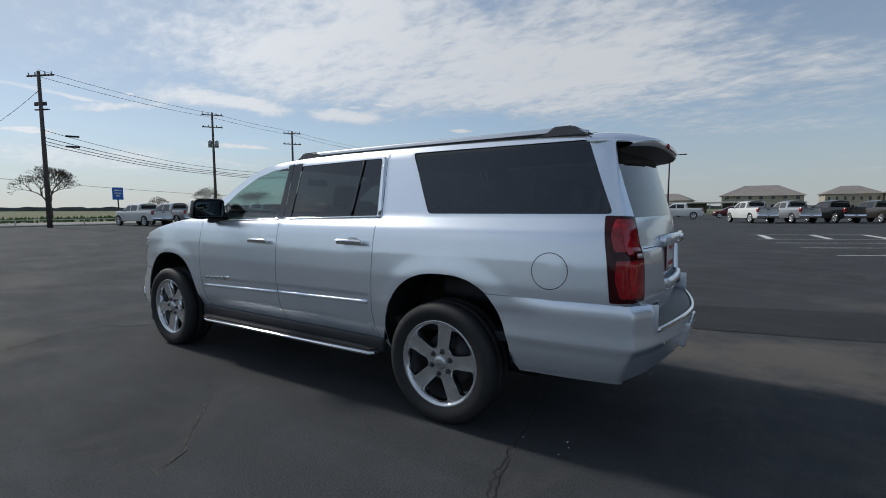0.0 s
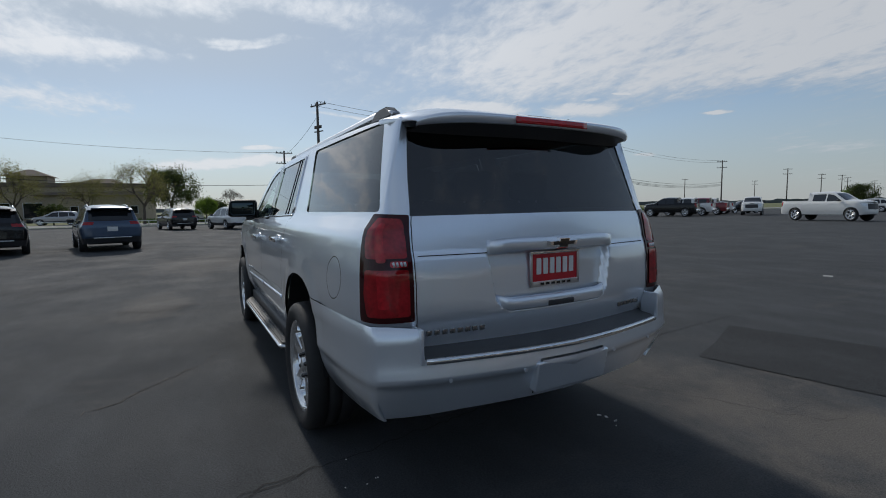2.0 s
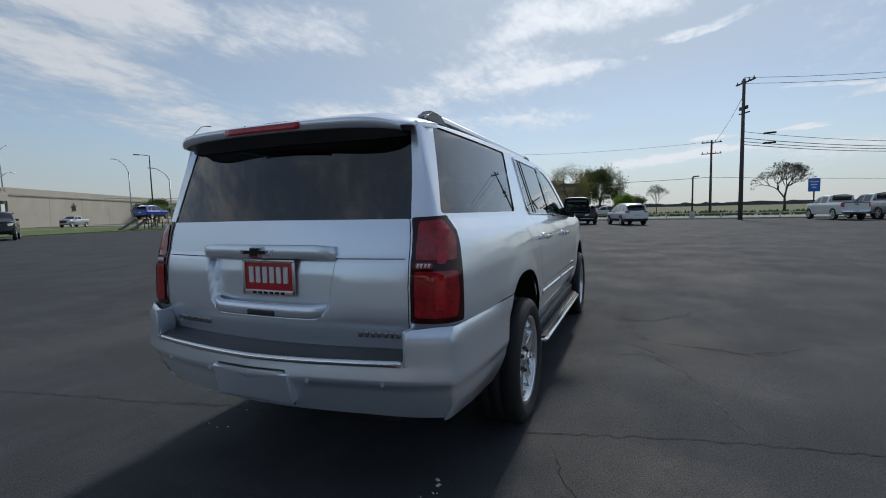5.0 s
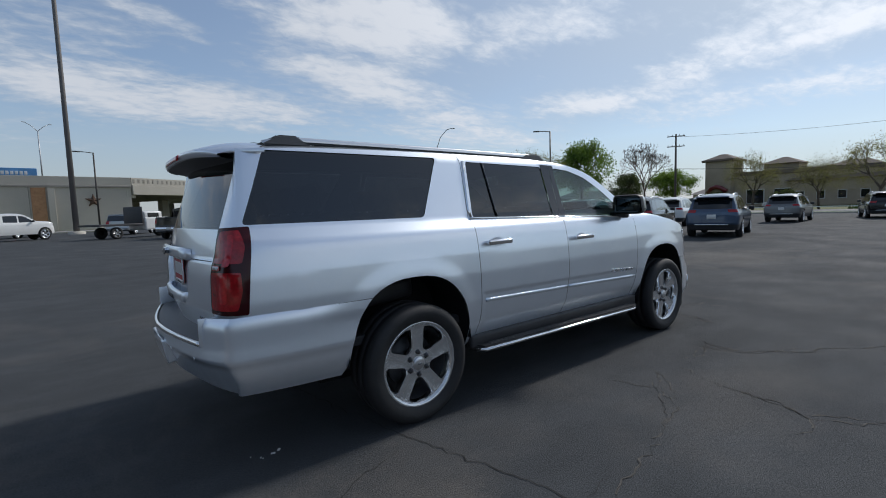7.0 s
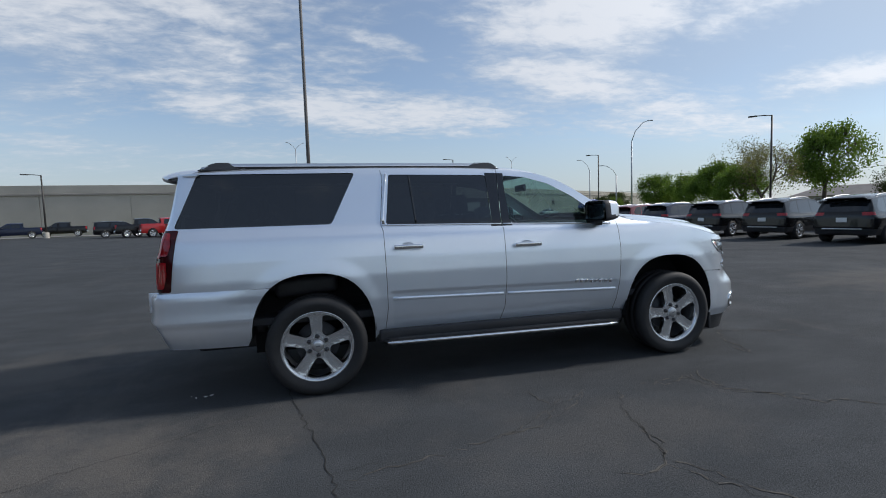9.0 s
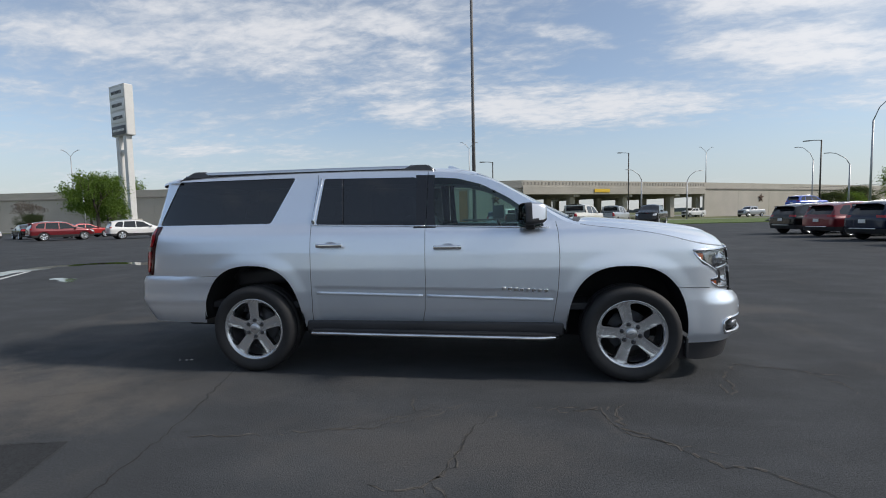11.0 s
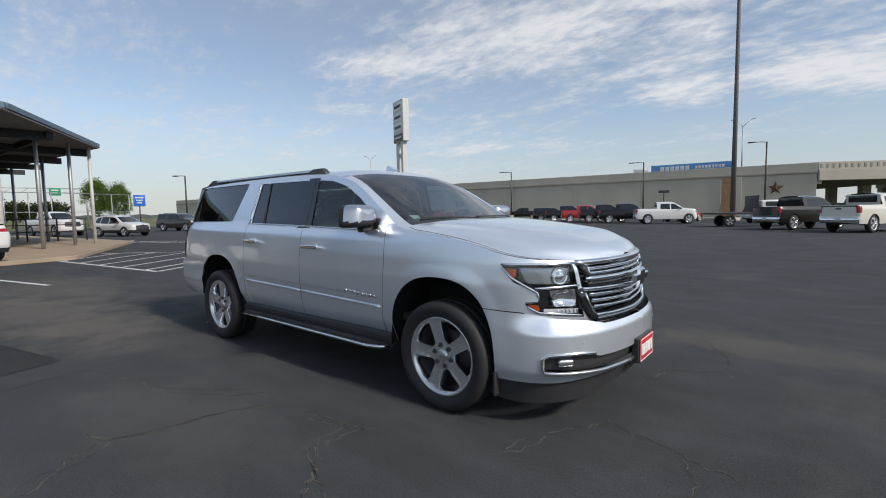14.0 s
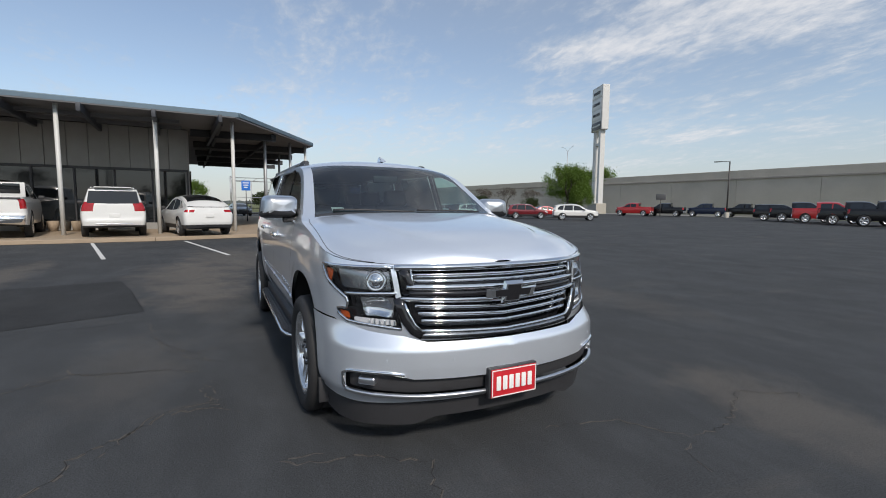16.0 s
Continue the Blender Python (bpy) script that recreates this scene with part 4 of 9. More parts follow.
        for xa, xb, hh in ((-2.50, -2.16, 0.026), (-0.36, 0.03, 0.024)):
            bm = box_bm((xb - xa, 0.056, hh + 0.04), ((xa + xb) / 2, 0.655 * sd, 1.793 if xa < -1 else 1.788), 0.0)
            for vtx in bm.verts:
                if vtx.co.z > (1.800 if xa < -1 else 1.795):
                    vtx.co.x += (0.13 if vtx.co.x < (xa + xb) / 2 else -0.09)
                    vtx.co.y -= 0.010 * sd
            bmesh.ops.bevel(bm, geom=bm.edges[:], offset=0.010, segments=2, affect="EDGES")
            part("rail_foot", bm, M["grey_plastic"], rail)
        pos2 = pos[3:38] - (0, 0, 0.024)
        v, f = ribbon(pos2, np.tile((0, 0, 1.0), (len(pos2), 1)), 0.026, 0.010, up=(0, 1, 0))
        bm = bmesh.new()
        bv = [bm.verts.new(q) for q in v]
        for q in f:
            bm.faces.new([bv[i] for i in q])
        bmesh.ops.recalc_face_normals(bm, faces=bm.faces)
        part("rail_base", bm, M["black_plastic"], rail)
    # rear spoiler: a curved blade over the back window, with the high brake light
    ys = 0.748 * np.sin(np.linspace(-1.0, 1.0, 57) * math.pi / 2)
    sec = []
    for y in ys:
        a = abs(y) / 0.748
        xr = -2.800 + 0.050 * a ** 2.5 + 0.060 * a ** 9
        row = []
        for q in (0.0, 0.25, 0.5, 0.7, 0.85, 0.95, 1.0):
            x = -2.475 + (xr + 2.475) * q
            c = 1.803 - 0.018 * q - 0.048 * q ** 2.4
            e = 1.735 - 0.010 * q - 0.024 * q ** 3
            row.append((x, y * (1 - 0.010 * q - 0.105 * q ** 1.6), c - (c - e) * a ** (4.6 + 5.0 * q)))
        x, yy, z = row[-1]
        low = 1.699 - 0.016 * a ** 3
        row += [(x - 0.003, yy, z - 0.3 * (z - low)), (x + 0.006, yy, low + 0.006), (x + 0.016, yy * 0.998, low)]
        sec.append(row)
    k = len(sec[0])
    m_ = len(ys)
    v = [q for s_ in sec for q in s_]
    f = [(i * k + j, (i + 1) * k + j, (i + 1) * k + j + 1, i * k + j + 1) for i in range(m_ - 1) for j in range(k - 1)]
    bm = bmesh.new()
    bv = [bm.verts.new(q) for q in v]
    for q in f:
        bm.faces.new([bv[i] for i in q]).smooth = True
    # side cheeks down to the pillar
    for e0, sd in ((0, -1), (m_ - 1, 1)):
        lowv = [bm.verts.new((sec[e0][j][0], sec[e0][j][1] - 0.004 * sd, 1.712 - 0.010 * j / 6)) for j in range(7)]
        for j in range(6):
            bm.faces.new((bv[e0 * k + j], bv[e0 * k + j + 1], lowv[j + 1], lowv[j])).smooth = True
    bmesh.ops.recalc_face_normals(bm, faces=bm.faces)
    spoiler = part("spoiler", bm, M["silver"], car)
    v = []
    for s_ in sec:
        x, y, z = s_[-1]
        b = abs(s_[0][1]) / 0.748
        yy = s_[0][1] * 0.905
        zg = 1.660 + 0.012 * b ** 3
        xg = float(S_body(np.array([urz(max(abs(yy), 0.001), zg)]), np.array([zg]))[0][0])
        v += [(x - 0.006, y * 0.985, z + 0.002), (x + 0.03, y * 0.98, z - 0.003), (xg - 0.010, yy, zg), (xg + 0.03, yy, zg - 0.006)]
    f = [(4 * i + j, 4 * i + j + 1, 4 * i + j + 5, 4 * i + j + 4) for i in range(m_ - 1) for j in range(3)]
    part("spoiler_underside", mesh_from("spoiler_underside", v, f), M["grey_plastic"], spoiler)
    # joint between the spoiler and the roof
    for sd in (1, -1):
        jp = np.array([(-2.470 - 0.030 * (t_ > 0.98), sd * 0.748 * t_, 1.8045 - 0.067 * t_ ** 4.6) for t_ in np.linspace(0.0, 1.0, 24)])
        part("shut_line", mesh_from("shut_line", *ribbon(jp, np.tile((0, 0.3 * sd, 0.95), (24, 1)), 0.006, 0.0015)), M["black_plastic"], spoiler)
    xs2 = [s_ for s_ in sec if abs(s_[0][1]) < 0.25]
    pos = np.array([(s_[7][0] - 0.001, s_[7][1], s_[7][2] - 0.006) for s_ in xs2])
    vb, fb = ribbon(pos, np.tile((-1.0, 0, 0.1), (len(pos), 1)), 0.030, 0.006)
    part("brake_light", mesh_from("brake_light", vb, fb), M["red_bright"], spoiler, "red high-mounted brake light")
    # ---------- rear lamps ----------
    def ub(fr, z):
        """Across the lamp: 0 at its inner edge on the tailgate, 1 at its front edge on the side."""
        i0 = urz(0.733, z)
        return i0 + fr * (-2.655 + 0.040 * (z - 0.85) / 0.45 - i0)

    for sd in (1, -1):
        lamp = part("tail_lamp", mesh_from("tail_lamp", *moved(P[sd]["tail"], 0.004)), M["red_dark"], car, "smoked red tail lamp")
        for nm_, pts_, mat_, off in (("lens", [(ub(0.09, 1.115), 1.115), (ub(0.09, 1.18), 1.18), (ub(0.10, 1.24), 1.24), (ub(0.16, 1.280), 1.280), (ub(0.74, 1.284), 1.284), (ub(0.88, 1.20), 1.20), (ub(0.84, 1.115), 1.115)], "red_lens", 0.0075),
                                     ("lens", [(ub(0.09, 0.875), 0.875), (ub(0.09, 0.97), 0.97), (ub(0.09, 1.070), 1.070), (ub(0.84, 1.070), 1.070), (ub(0.88, 0.97), 0.97), (ub(0.82, 0.875), 0.875)], "red_lens", 0.0075),
                                     ("light_bar", [(ub(0.46, 1.10), 1.10), (ub(0.46, 1.26), 1.26), (ub(0.62, 1.26), 1.26), (ub(0.62, 1.10), 1.10)], "red_bright", 0.009),
                                     ("light_bar", [(ub(0.44, 0.91), 0.91), (ub(0.44, 1.06), 1.06), (ub(0.62, 1.06), 1.06), (ub(0.62, 0.91), 0.91)], "red_bright", 0.009),
                                     ("reverse_lamp", [(ub(0.10, 1.080), 1.080), (ub(0.10, 1.106), 1.106), (ub(0.40, 1.106), 1.106), (ub(0.40, 1.080), 1.080)], "red_bright", 0.0085)):
            dd = sheet(S_body, rounded(pts_, 0.014), (), (), 0.02)["body"]
            dd = dd if sd > 0 else mirrored(dd)
            part(nm_, mesh_from(nm_, *moved(dd, off)), M[mat_], lamp)
        for q_ in (0.14, 0.20, 0.27, 0.33):
            p, n = along(S_body, np.array([ub(q_, 1.084), ub(q_ + 0.02, 1.102)]), np.array([1.084, 1.102]))
            part("reverse_cell", mesh_from("reverse_cell", *ribbon(p * (1, sd, 1) + n * (1, sd, 1) * 0.009, n * (1, sd, 1), 0.010, 0.003)), M["white_lamp"], lamp)
    # ---------- tailgate details ----------
    def rear_x(y, z):
        return float(S_body(np.array([float(ur(abs(y)))]), np.array([z]))[0][0])

    # grip bar over the plate with bevelled ends
    ygr = np.linspace(-0.385, 0.385, 31)
    pos = np.array([(rear_x(abs(y), 1.16) - 0.008 - 0.018 * min(1, (0.385 - abs(y)) / 0.05), y, 1.155 - 0.010 * max(0, (abs(y) - 0.30) / 0.085)) for y in ygr])
    vb, fb = ribbon(pos, np.tile((-1.0, 0, 0), (31, 1)), 0.062, 0.020, up=(0, 0, 1))
    bm = bmesh.new()
    bv = [bm.verts.new(q) for q in vb]
    for q in fb:
        bm.faces.new([bv[i] for i in q]).smooth = True
    bmesh.ops.recalc_face_normals(bm, faces=bm.faces)
    part("grip_bar", bm, M["silver"], gate_ob)
    ygr = np.linspace(-0.335, 0.335, 31)
    pos = np.array([(-2.818 + 0.20 * y * y - 0.026 * min(1, (0.335 - abs(y)) / 0.03), y, 0.882 + 0.012 * max(0, (abs(y) - 0.27) / 0.065)) for y in ygr])
    vb, fb = ribbon(pos, np.tile((-1.0, 0, 0.0), (31, 1)), 0.058, 0.022, up=(0, 0, 1))
    bm = bmesh.new()
    bv = [bm.verts.new(q) for q in vb]
    for q in fb:
        bm.faces.new([bv[i] for i in q]).smooth = True
    bmesh.ops.recalc_face_normals(bm, faces=bm.faces)
    part("plate_ledge", bm, M["silver"], gate_ob)
    part("latch_pocket", box_bm((0.02, 0.16, 0.026), (-2.860, 0, 0.870), 0.006), M["black_plastic"], gate_ob)
    plate(car, (-2.808, -0.008, 1.028), -1, 0.300, 0.155, True)
    bowtie(gate_ob, (-2.872, 0.0, 1.153), -1, 0.190, 0.056)
    for y0, n_, w_ in ((0.665, 8, 0.036), (-0.492, 7, 0.029)):
        for i in range(n_):
            y = y0 - i * w_
            part("badge_bar", box_bm((0.008, w_ * 0.72, 0.024), (rear_x(min(abs(y), 0.7), 0.785) - 0.003, y, 0.787), 0.003), M["dark_chrome"], gate_ob, "smoked chrome badge bar")
    # ---------- rear bumper ----------
    RB = Contour([(2.0, 0), (2.0, 0.9), (1.0, 0.985), (0, 0.985), (-2.1, 0.985), (-2.45, 0.976), (-2.70, 0.948), (-2.765, 0.928), (-2.785, 0.905), (-2.85, 0.745), (-2.90, 0.52), (-2.95, 0.22), (-2.962, 0)], 2)
    rb_in = profile_fn([(0.30, 0.14), (0.405, 0.090), (0.44, 0.070), (0.50, 0.050), (0.588, 0.022), (0.600, 0.005), (0.615, 0.0), (0.69, 0.012), (0.80, 0.014), (0.825, 0.03), (0.85, 0.050), (0.9, 0.08)], 0.010)

    def S_rb(u, z):
        u, z = np.asarray(u, float), np.asarray(z, float)
        x, y, nx, ny = RB.at(u)
        d = (arch_r("r", u, z) - 1) * 0.48
        i_ = rb_in(z) * (1 - 0.9 * sstep(0.74, 0.78, z) * sstep(-2.40, -2.05, u)) + 0.03 * (np.abs(nx) * ny * 2) * sstep(0.60, 0.42, z) - 0.008 * (1 - sstep(0.0, 0.115, d)) * sstep(0.30, 0.42, z)
        return np.stack([x + np.maximum(-nx, 0) * i_, y - ny * i_ * (0.45 + 0.40 * sstep(0.56, 0.40, z)), z], -1)

    rr_ = RB.u_rear
    o = [(RB.rear, 0.452), (float(rr_(0.55)), 0.437), (float(rr_(0.80)), 0.418), (-2.72, 0.405), (-2.45, 0.400), (-2.16, 0.396)] + [(p[0], p[1]) for p in arch_line("r", 0.385) if p[0] < -1.9 and 0.39 < p[1] < 0.838]
    o += [(arch_x("r", 0.842, -1), 0.842), (-2.62, 0.843), (float(rr_(0.86)), 0.838), (float(rr_(0.745)), 0.828), (float(rr_(0.725)), 0.70), (float(rr_(0.70)), 0.688), (RB.rear, 0.680)]
    hit = [(RB.rear - 0.1, 0.488), (float(rr_(0.195)), 0.488), (float(rr_(0.195)), 0.640), (RB.rear - 0.1, 0.640)]
    d = sheet(S_rb, o, [("hitch", hit)], [[(float(rr_(0.195)), 0.46), (float(rr_(0.195)), 0.640), (RB.rear - 0.02, 0.640)]], 0.035, 0.004)
    v, f, n = both(d["body"])
    bump = part("rear_bumper", mesh_from("rear_bumper", v, f, n), M["bumper_silver"], car)
    hc = both(d["hitch"])
    part("hitch_cover", mesh_from("hitch_cover", *moved(hc, 0.012)), M["bumper_silver"], bump)
    part("hitch_plate", box_bm((0.050, 0.440, 0.150), (-2.925, 0, 0.560), 0.008, (0, -10, 0)), M["bumper_silver"], bump)
    for sd in (1, -1):
        part("bumper_end", box_bm((0.10, 0.014, 0.15), (-2.800, 0.738 * sd, 0.755), 0.004), M["bumper_silver"], bump)
    # step pad between tailgate and bumper edge
    ys = np.linspace(-0.735, 0.735, 41)
    v, f = [], []
    for y in ys:
        xo = float(S_rb(np.array([float(rr_(abs(y)))]), np.array([0.685]))[0][0])
        xi = rear_x(min(abs(y), 0.7), 0.73) + 0.02
        v += [(xi, y, 0.735), (xi - 0.03, y, 0.712), (xo + 0.03, y, 0.706), (xo + 0.006, y, 0.694), (xo + 0.004, y, 0.660)]
    f = [(i * 5 + j, i * 5 + j + 1, (i + 1) * 5 + j + 1, (i + 1) * 5 + j) for i in range(40) for j in range(4)]
    part("step_pad", mesh_from("step_pad", v, f), M["grey_plastic"], bump, "ribbed dark grey step pad")
    for sd in (1,):
        uu = np.linspace(float(rr_(0.72)), RB.rear + 0.005, 26)
        p, n = along(S_rb, uu, 0.690)
        p = np.vstack([p, (p * (1, -1, 1))[::-1]])
        n = np.vstack([n, (n * (1, -1, 1))[::-1]])
        vb, fb = ribbon(p, n, 0.026, 0.012)
        part("chrome_strip", mesh_from("chrome_strip", vb, fb), M["chrome"], bump, "chrome strip")
    for y in (0.62, 0.27, -0.30, -0.64):
        p, n = along(S_rb, [float(rr_(abs(y)))], 0.60)
        s_ = part("parking_sensor", mesh_from("parking_sensor", *lathe([(0.0095, -0.004), (0.0095, 0.0002), (0.0, 0.0003)], 16), smooth=False), M["bumper_silver"], bump)
        s_.matrix_basis = Matrix.Translation(Vector(p[0] * (1, 1 if y > 0 else -1, 1))) @ Matrix.Rotation(math.pi / 2, 4, "Z")
    # ---------- front bumper ----------
    FB = Contour([(2.715, 0), (2.705, 0.25), (2.66, 0.48), (2.58, 0.68), (2.46, 0.845), (2.30, 0.93), (2.12, 0.965), (1.95, 0.98), (0, 0.985), (-1.0, 0.985), (-2, 0.9), (-2, 0)])
    fb_in = profile_fn([(0.16, 0.10), (0.26, 0.07), (0.30, 0.05), (0.345, 0.012), (0.40, 0.004), (0.50, 0.0), (0.595, 0.002), (0.625, 0.022), (0.66, 0.05), (0.70, 0.075), (0.76, 0.09)], 0.012)

    def S_fb(u, z):
        u, z = np.asarray(u, float), np.asarray(z, float)
        x, y, nx, ny = FB.at(u)
        d = (arch_r("f", u, z) - 1) * 0.48
        i_ = fb_in(z) * (1 - 0.92 * sstep(0.57, 0.62, z) * sstep(2.42, 2.12, u))
        fl = 0.008 * (1 - sstep(0.0, 0.115, d)) * sstep(0.30, 0.42, z)
        return np.stack([x - np.maximum(nx, 0) * i_, y - ny * (i_ * 0.6 - fl), z], -1)

    ff = FB.u_front
    o = [(p[0], p[1]) for p in arch_line("f", 0.30) if p[0] > 1.9 and 0.31 < p[1] < 0.75][::-1]
    o += [(arch_x("f", 0.742, 1), 0.742), (2.20, 0.733), (2.32, 0.725), (float(ff(0.80)), 0.690), (float(ff(0.62)), 0.668), (float(ff(0.5)), 0.640), (FB.front, 0.635), (FB.front, 0.315), (float(ff(0.5)), 0.305), (float(ff(0.80)), 0.290), (2.3, 0.285), (2.06, 0.285)]
    intake = rounded([(float(ff(0.885)), 0.375), (float(ff(0.885)), 0.468), (float(ff(0.66)), 0.470), (float(ff(0.58)), 0.445), (FB.front + 0.2, 0.435), (FB.front + 0.2, 0.350), (float(ff(0.55)), 0.352)], 0.012)
    d = sheet(S_fb, o, [("intake", intake)], (), 0.035)
    fbump = part("front_bumper", mesh_from("front_bumper", *both(d["body"])), M["bumper_silver"], car)
    part("intake", mesh_from("intake", *moved(both(d["intake"]), -0.03)), M["black_plastic"], fbump, "black lower intake")
    uu = np.linspace(float(ff(0.885)), FB.front - 0.005, 40)
    p, n = along(S_fb, uu, np.interp(uu, [float(ff(0.885)), float(ff(0.55)), FB.front], [0.362, 0.346, 0.342]))
    p = np.vstack([p, (p * (1, -1, 1))[::-1]])
    n = np.vstack([n, (n * (1, -1, 1))[::-1]])
    part("chrome_strip", mesh_from("chrome_strip", *ribbon(p, n, 0.026, 0.014)), M["satin"], fbump, "satin chrome strip")
    for sd in (1, -1):
        uu = np.array([float(ff(0.62)), float(ff(0.70)), float(ff(0.80)), float(ff(0.87)), float(ff(0.892)), float(ff(0.892)), float(ff(0.885))])
        zz = np.array([0.468, 0.479, 0.480, 0.476, 0.455, 0.39, 0.365])
        p, n = along(S_fb, uu, zz)
        part("fog_trim", mesh_from("fog_trim", *ribbon(p * (1, sd, 1), n * (1, sd, 1), 0.018, 0.012)), M["chrome"], fbump)
        p, n = along(S_fb, [float(ff(0.80))], 0.425)
        fog = part("fog_lamp", box_bm((0.05, 0.10, 0.042), (0, 0, 0), 0.012), M["satin"], fbump, "clear fog lamp")
        fog.matrix_basis = Matrix.Translation(Vector(p[0] * (1, sd, 1)) - Vector(n[0] * (1, sd, 1)) * 0.022) @ Matrix.Rotation(math.atan2(n[0][1] * sd, n[0][0]), 4, "Z")
        for y in (0.70, 0.36):
            p, n = along(S_fb, [float(ff(y))], 0.545)
            s_ = part("parking_sensor", mesh_from("parking_sensor", *lathe([(0.0095, -0.004), (0.0095, 0.0002), (0.0, 0.0003)], 16), smooth=False), M["bumper_silver"], fbump)
            s_.matrix_basis = Matrix.Translation(Vector(p[0] * (1, sd, 1))) @ Matrix.Rotation(-math.pi / 2, 4, "Z")
    # black air dam under the bumper
    def S_ad(u, z):
        p = S_fb(u, np.maximum(z, 0.29))
        p[..., 0] -= 0.16 * (0.31 - np.minimum(z, 0.31)) + 0.012
        p[..., 1] -= 0.10 * (0.31 - np.minimum(z, 0.31)) + 0.010
        p[..., 2] = z
        return p
    o = [(2.06, 0.31), (FB.front, 0.325), (FB.front, 0.205), (float(ff(0.45)), 0.195), (float(ff(0.58)), 0.150), (2.25, 0.135), (2.06, 0.15)]
    part("air_dam", mesh_from("air_dam", *both(sheet(S_ad, o, (), (), 0.04)["body"])), M["black_plastic"], fbump, "black plastic air dam")
    plate(car, (2.742, -0.012, 0.392), 1, 0.305, 0.160, False)
    part("plate_bracket", box_bm((0.05, 0.325, 0.175), (2.712, -0.012, 0.392), 0.008), M["black_plastic"], fbump)
    # ---------- head lamps ----------
    for sd in (1, -1):
        hd = P[sd]["head"]
        lamp = part("head_lamp", mesh_from("head_lamp", *moved(hd, -0.045)), M["black_gloss"], car, "black head lamp with clear lens")
        part("lens", mesh_from("lens", *moved(hd, 0.002)), M["clear"], lamp)

        def dot(u, z, r, mat, name, sq=1.0, dep=0.028):
            p, n = along(S_body, [u], z)
            ob = part(name, mesh_from(name, *lathe([(r, -0.03), (r * 1.02, 0.004), (r * 0.86, 0.010), (r * 0.80, 0.002), (r * 0.6, 0.016), (r * 0.3, 0.026), (0, 0.029)], 28)), M[mat], lamp)
            nv = Vector(n[0] * (1, sd, 1))
            ob.matrix_basis = Matrix.Translation(Vector(p[0] * (1, sd, 1)) - nv * dep) @ nv.to_track_quat("Y", "Z").to_matrix().to_4x4() @ Matrix.Diagonal((sq, 1, 1, 1))
            return ob
        dot(float(uf(0.730)), 0.957, 0.058, "chrome", "projector")
        dot(float(uf(0.730)), 0.957, 0.034, "clear", "projector_lens", 1.0, 0.010)

        def S_bowl(u, z, uc=float(uf(0.715)), zc_=0.812):
            p = S_body(u, z)
            k = np.clip(1 - (np.abs(u - uc) / 0.085) ** 2.4 - (np.abs(z - zc_) / 0.058) ** 2.4, 0, 1)
            p[..., 0] -= 0.012 + 0.040 * k
            return p
        bw = sheet(S_bowl, rounded([(float(uf(0.795)), 0.868), (float(uf(0.632)), 0.868), (float(uf(0.640)), 0.758), (float(uf(0.77)), 0.766)], 0.014), (), (), 0.010)["body"]
        part("low_beam", mesh_from("low_beam", *(bw if sd > 0 else mirrored(bw))), M["chrome"], lamp, "chrome low-beam bowl")
        for k_ in range(6):
            yk = 0.635 + 0.024 * k_
            pk, nk = along(S_body, [float(uf(yk)), float(uf(yk + 0.006))], 0.731)
            part("running_light_cell", mesh_from("running_light_cell", *ribbon(pk * (1, sd, 1) - nk * (1, sd, 1) * 0.010, nk * (1, sd, 1), 0.030, 0.004)), M["satin"], lamp)
        for nm_, pts_, mat_, off in (("indicator", [(2.14, 1.015), (2.225, 1.008), (2.21, 0.940), (2.185, 0.950)], "amber", -0.012),
                                     ("side_marker", [(2.285, 0.788), (2.36, 0.780), (2.365, 0.742), (2.32, 0.752)], "amber", -0.010),
                                     ("reflector", [(2.24, 1.014), (float(uf(0.67)), 1.014), (float(uf(0.655)), 0.905), (2.29, 0.915)], "dark_chrome", -0.034),
                                     ("running_light", [(2.39, 0.757), (float(uf(0.635)), 0.745), (float(uf(0.630)), 0.712), (2.39, 0.730)], "white_lamp", -0.014)):
            dd = sheet(S_body, rounded(pts_, 0.012), (), (), 0.03)["body"]
            dd = dd if sd > 0 else mirrored(dd)
            part(nm_, mesh_from(nm_, *moved(dd, off)), M[mat_], lamp)
        for us_, zs_ in ((np.linspace(hl_o, float(uf(0.655)), 14), np.linspace(1.036, 1.036, 14)), (np.array([2.125, 2.19, 2.27, 2.33, 2.35, 2.36, 2.35, 2.28]), np.array([1.02, 0.95, 0.905, 0.872, 0.86, 0.83, 0.806, 0.797])),
                         (np.linspace(2.285, float(uf(0.605)), 12), np.interp(np.linspace(0, 1, 12), [0, 0.15, 1], [0.775, 0.735, 0.697])), (np.linspace(2.34, float(uf(0.625)), 10), np.linspace(0.885, 0.893, 10))):
            p, n = along(S_body, us_, zs_)
            part("lamp_trim", mesh_from("lamp_trim", *ribbon(p * (1, sd, 1), n * (1, sd, 1), 0.016, 0.008)), M["chrome"], lamp)
    # ---------- grille ----------
    gr = part("grille", mesh_from("grille", *moved(both(P[1]["grille"]), -0.06)), M["black_gloss"], car, "black grille with chrome bars")

    def gbar(name, z, ymax, w, h, mat, dip=0.0, off=0.0, label="", tilt=0.0):
        ys_ = np.linspace(ymax, 0.0, 20)
        uu = np.array([float(uf(y)) for y in ys_])
        uu[-1] = uF - 0.002
        zz = z - dip * (1 - ys_ / ymax)
        p, n = along(S_body, uu, zz)
        p = p + n * off
        n = n + np.array((0, 0, tilt))                   # the faces lean back and catch the sky
        n /= np.linalg.norm(n, axis=1)[:, None]
        p = np.vstack([p, (p * (1, -1, 1))[::-1]])
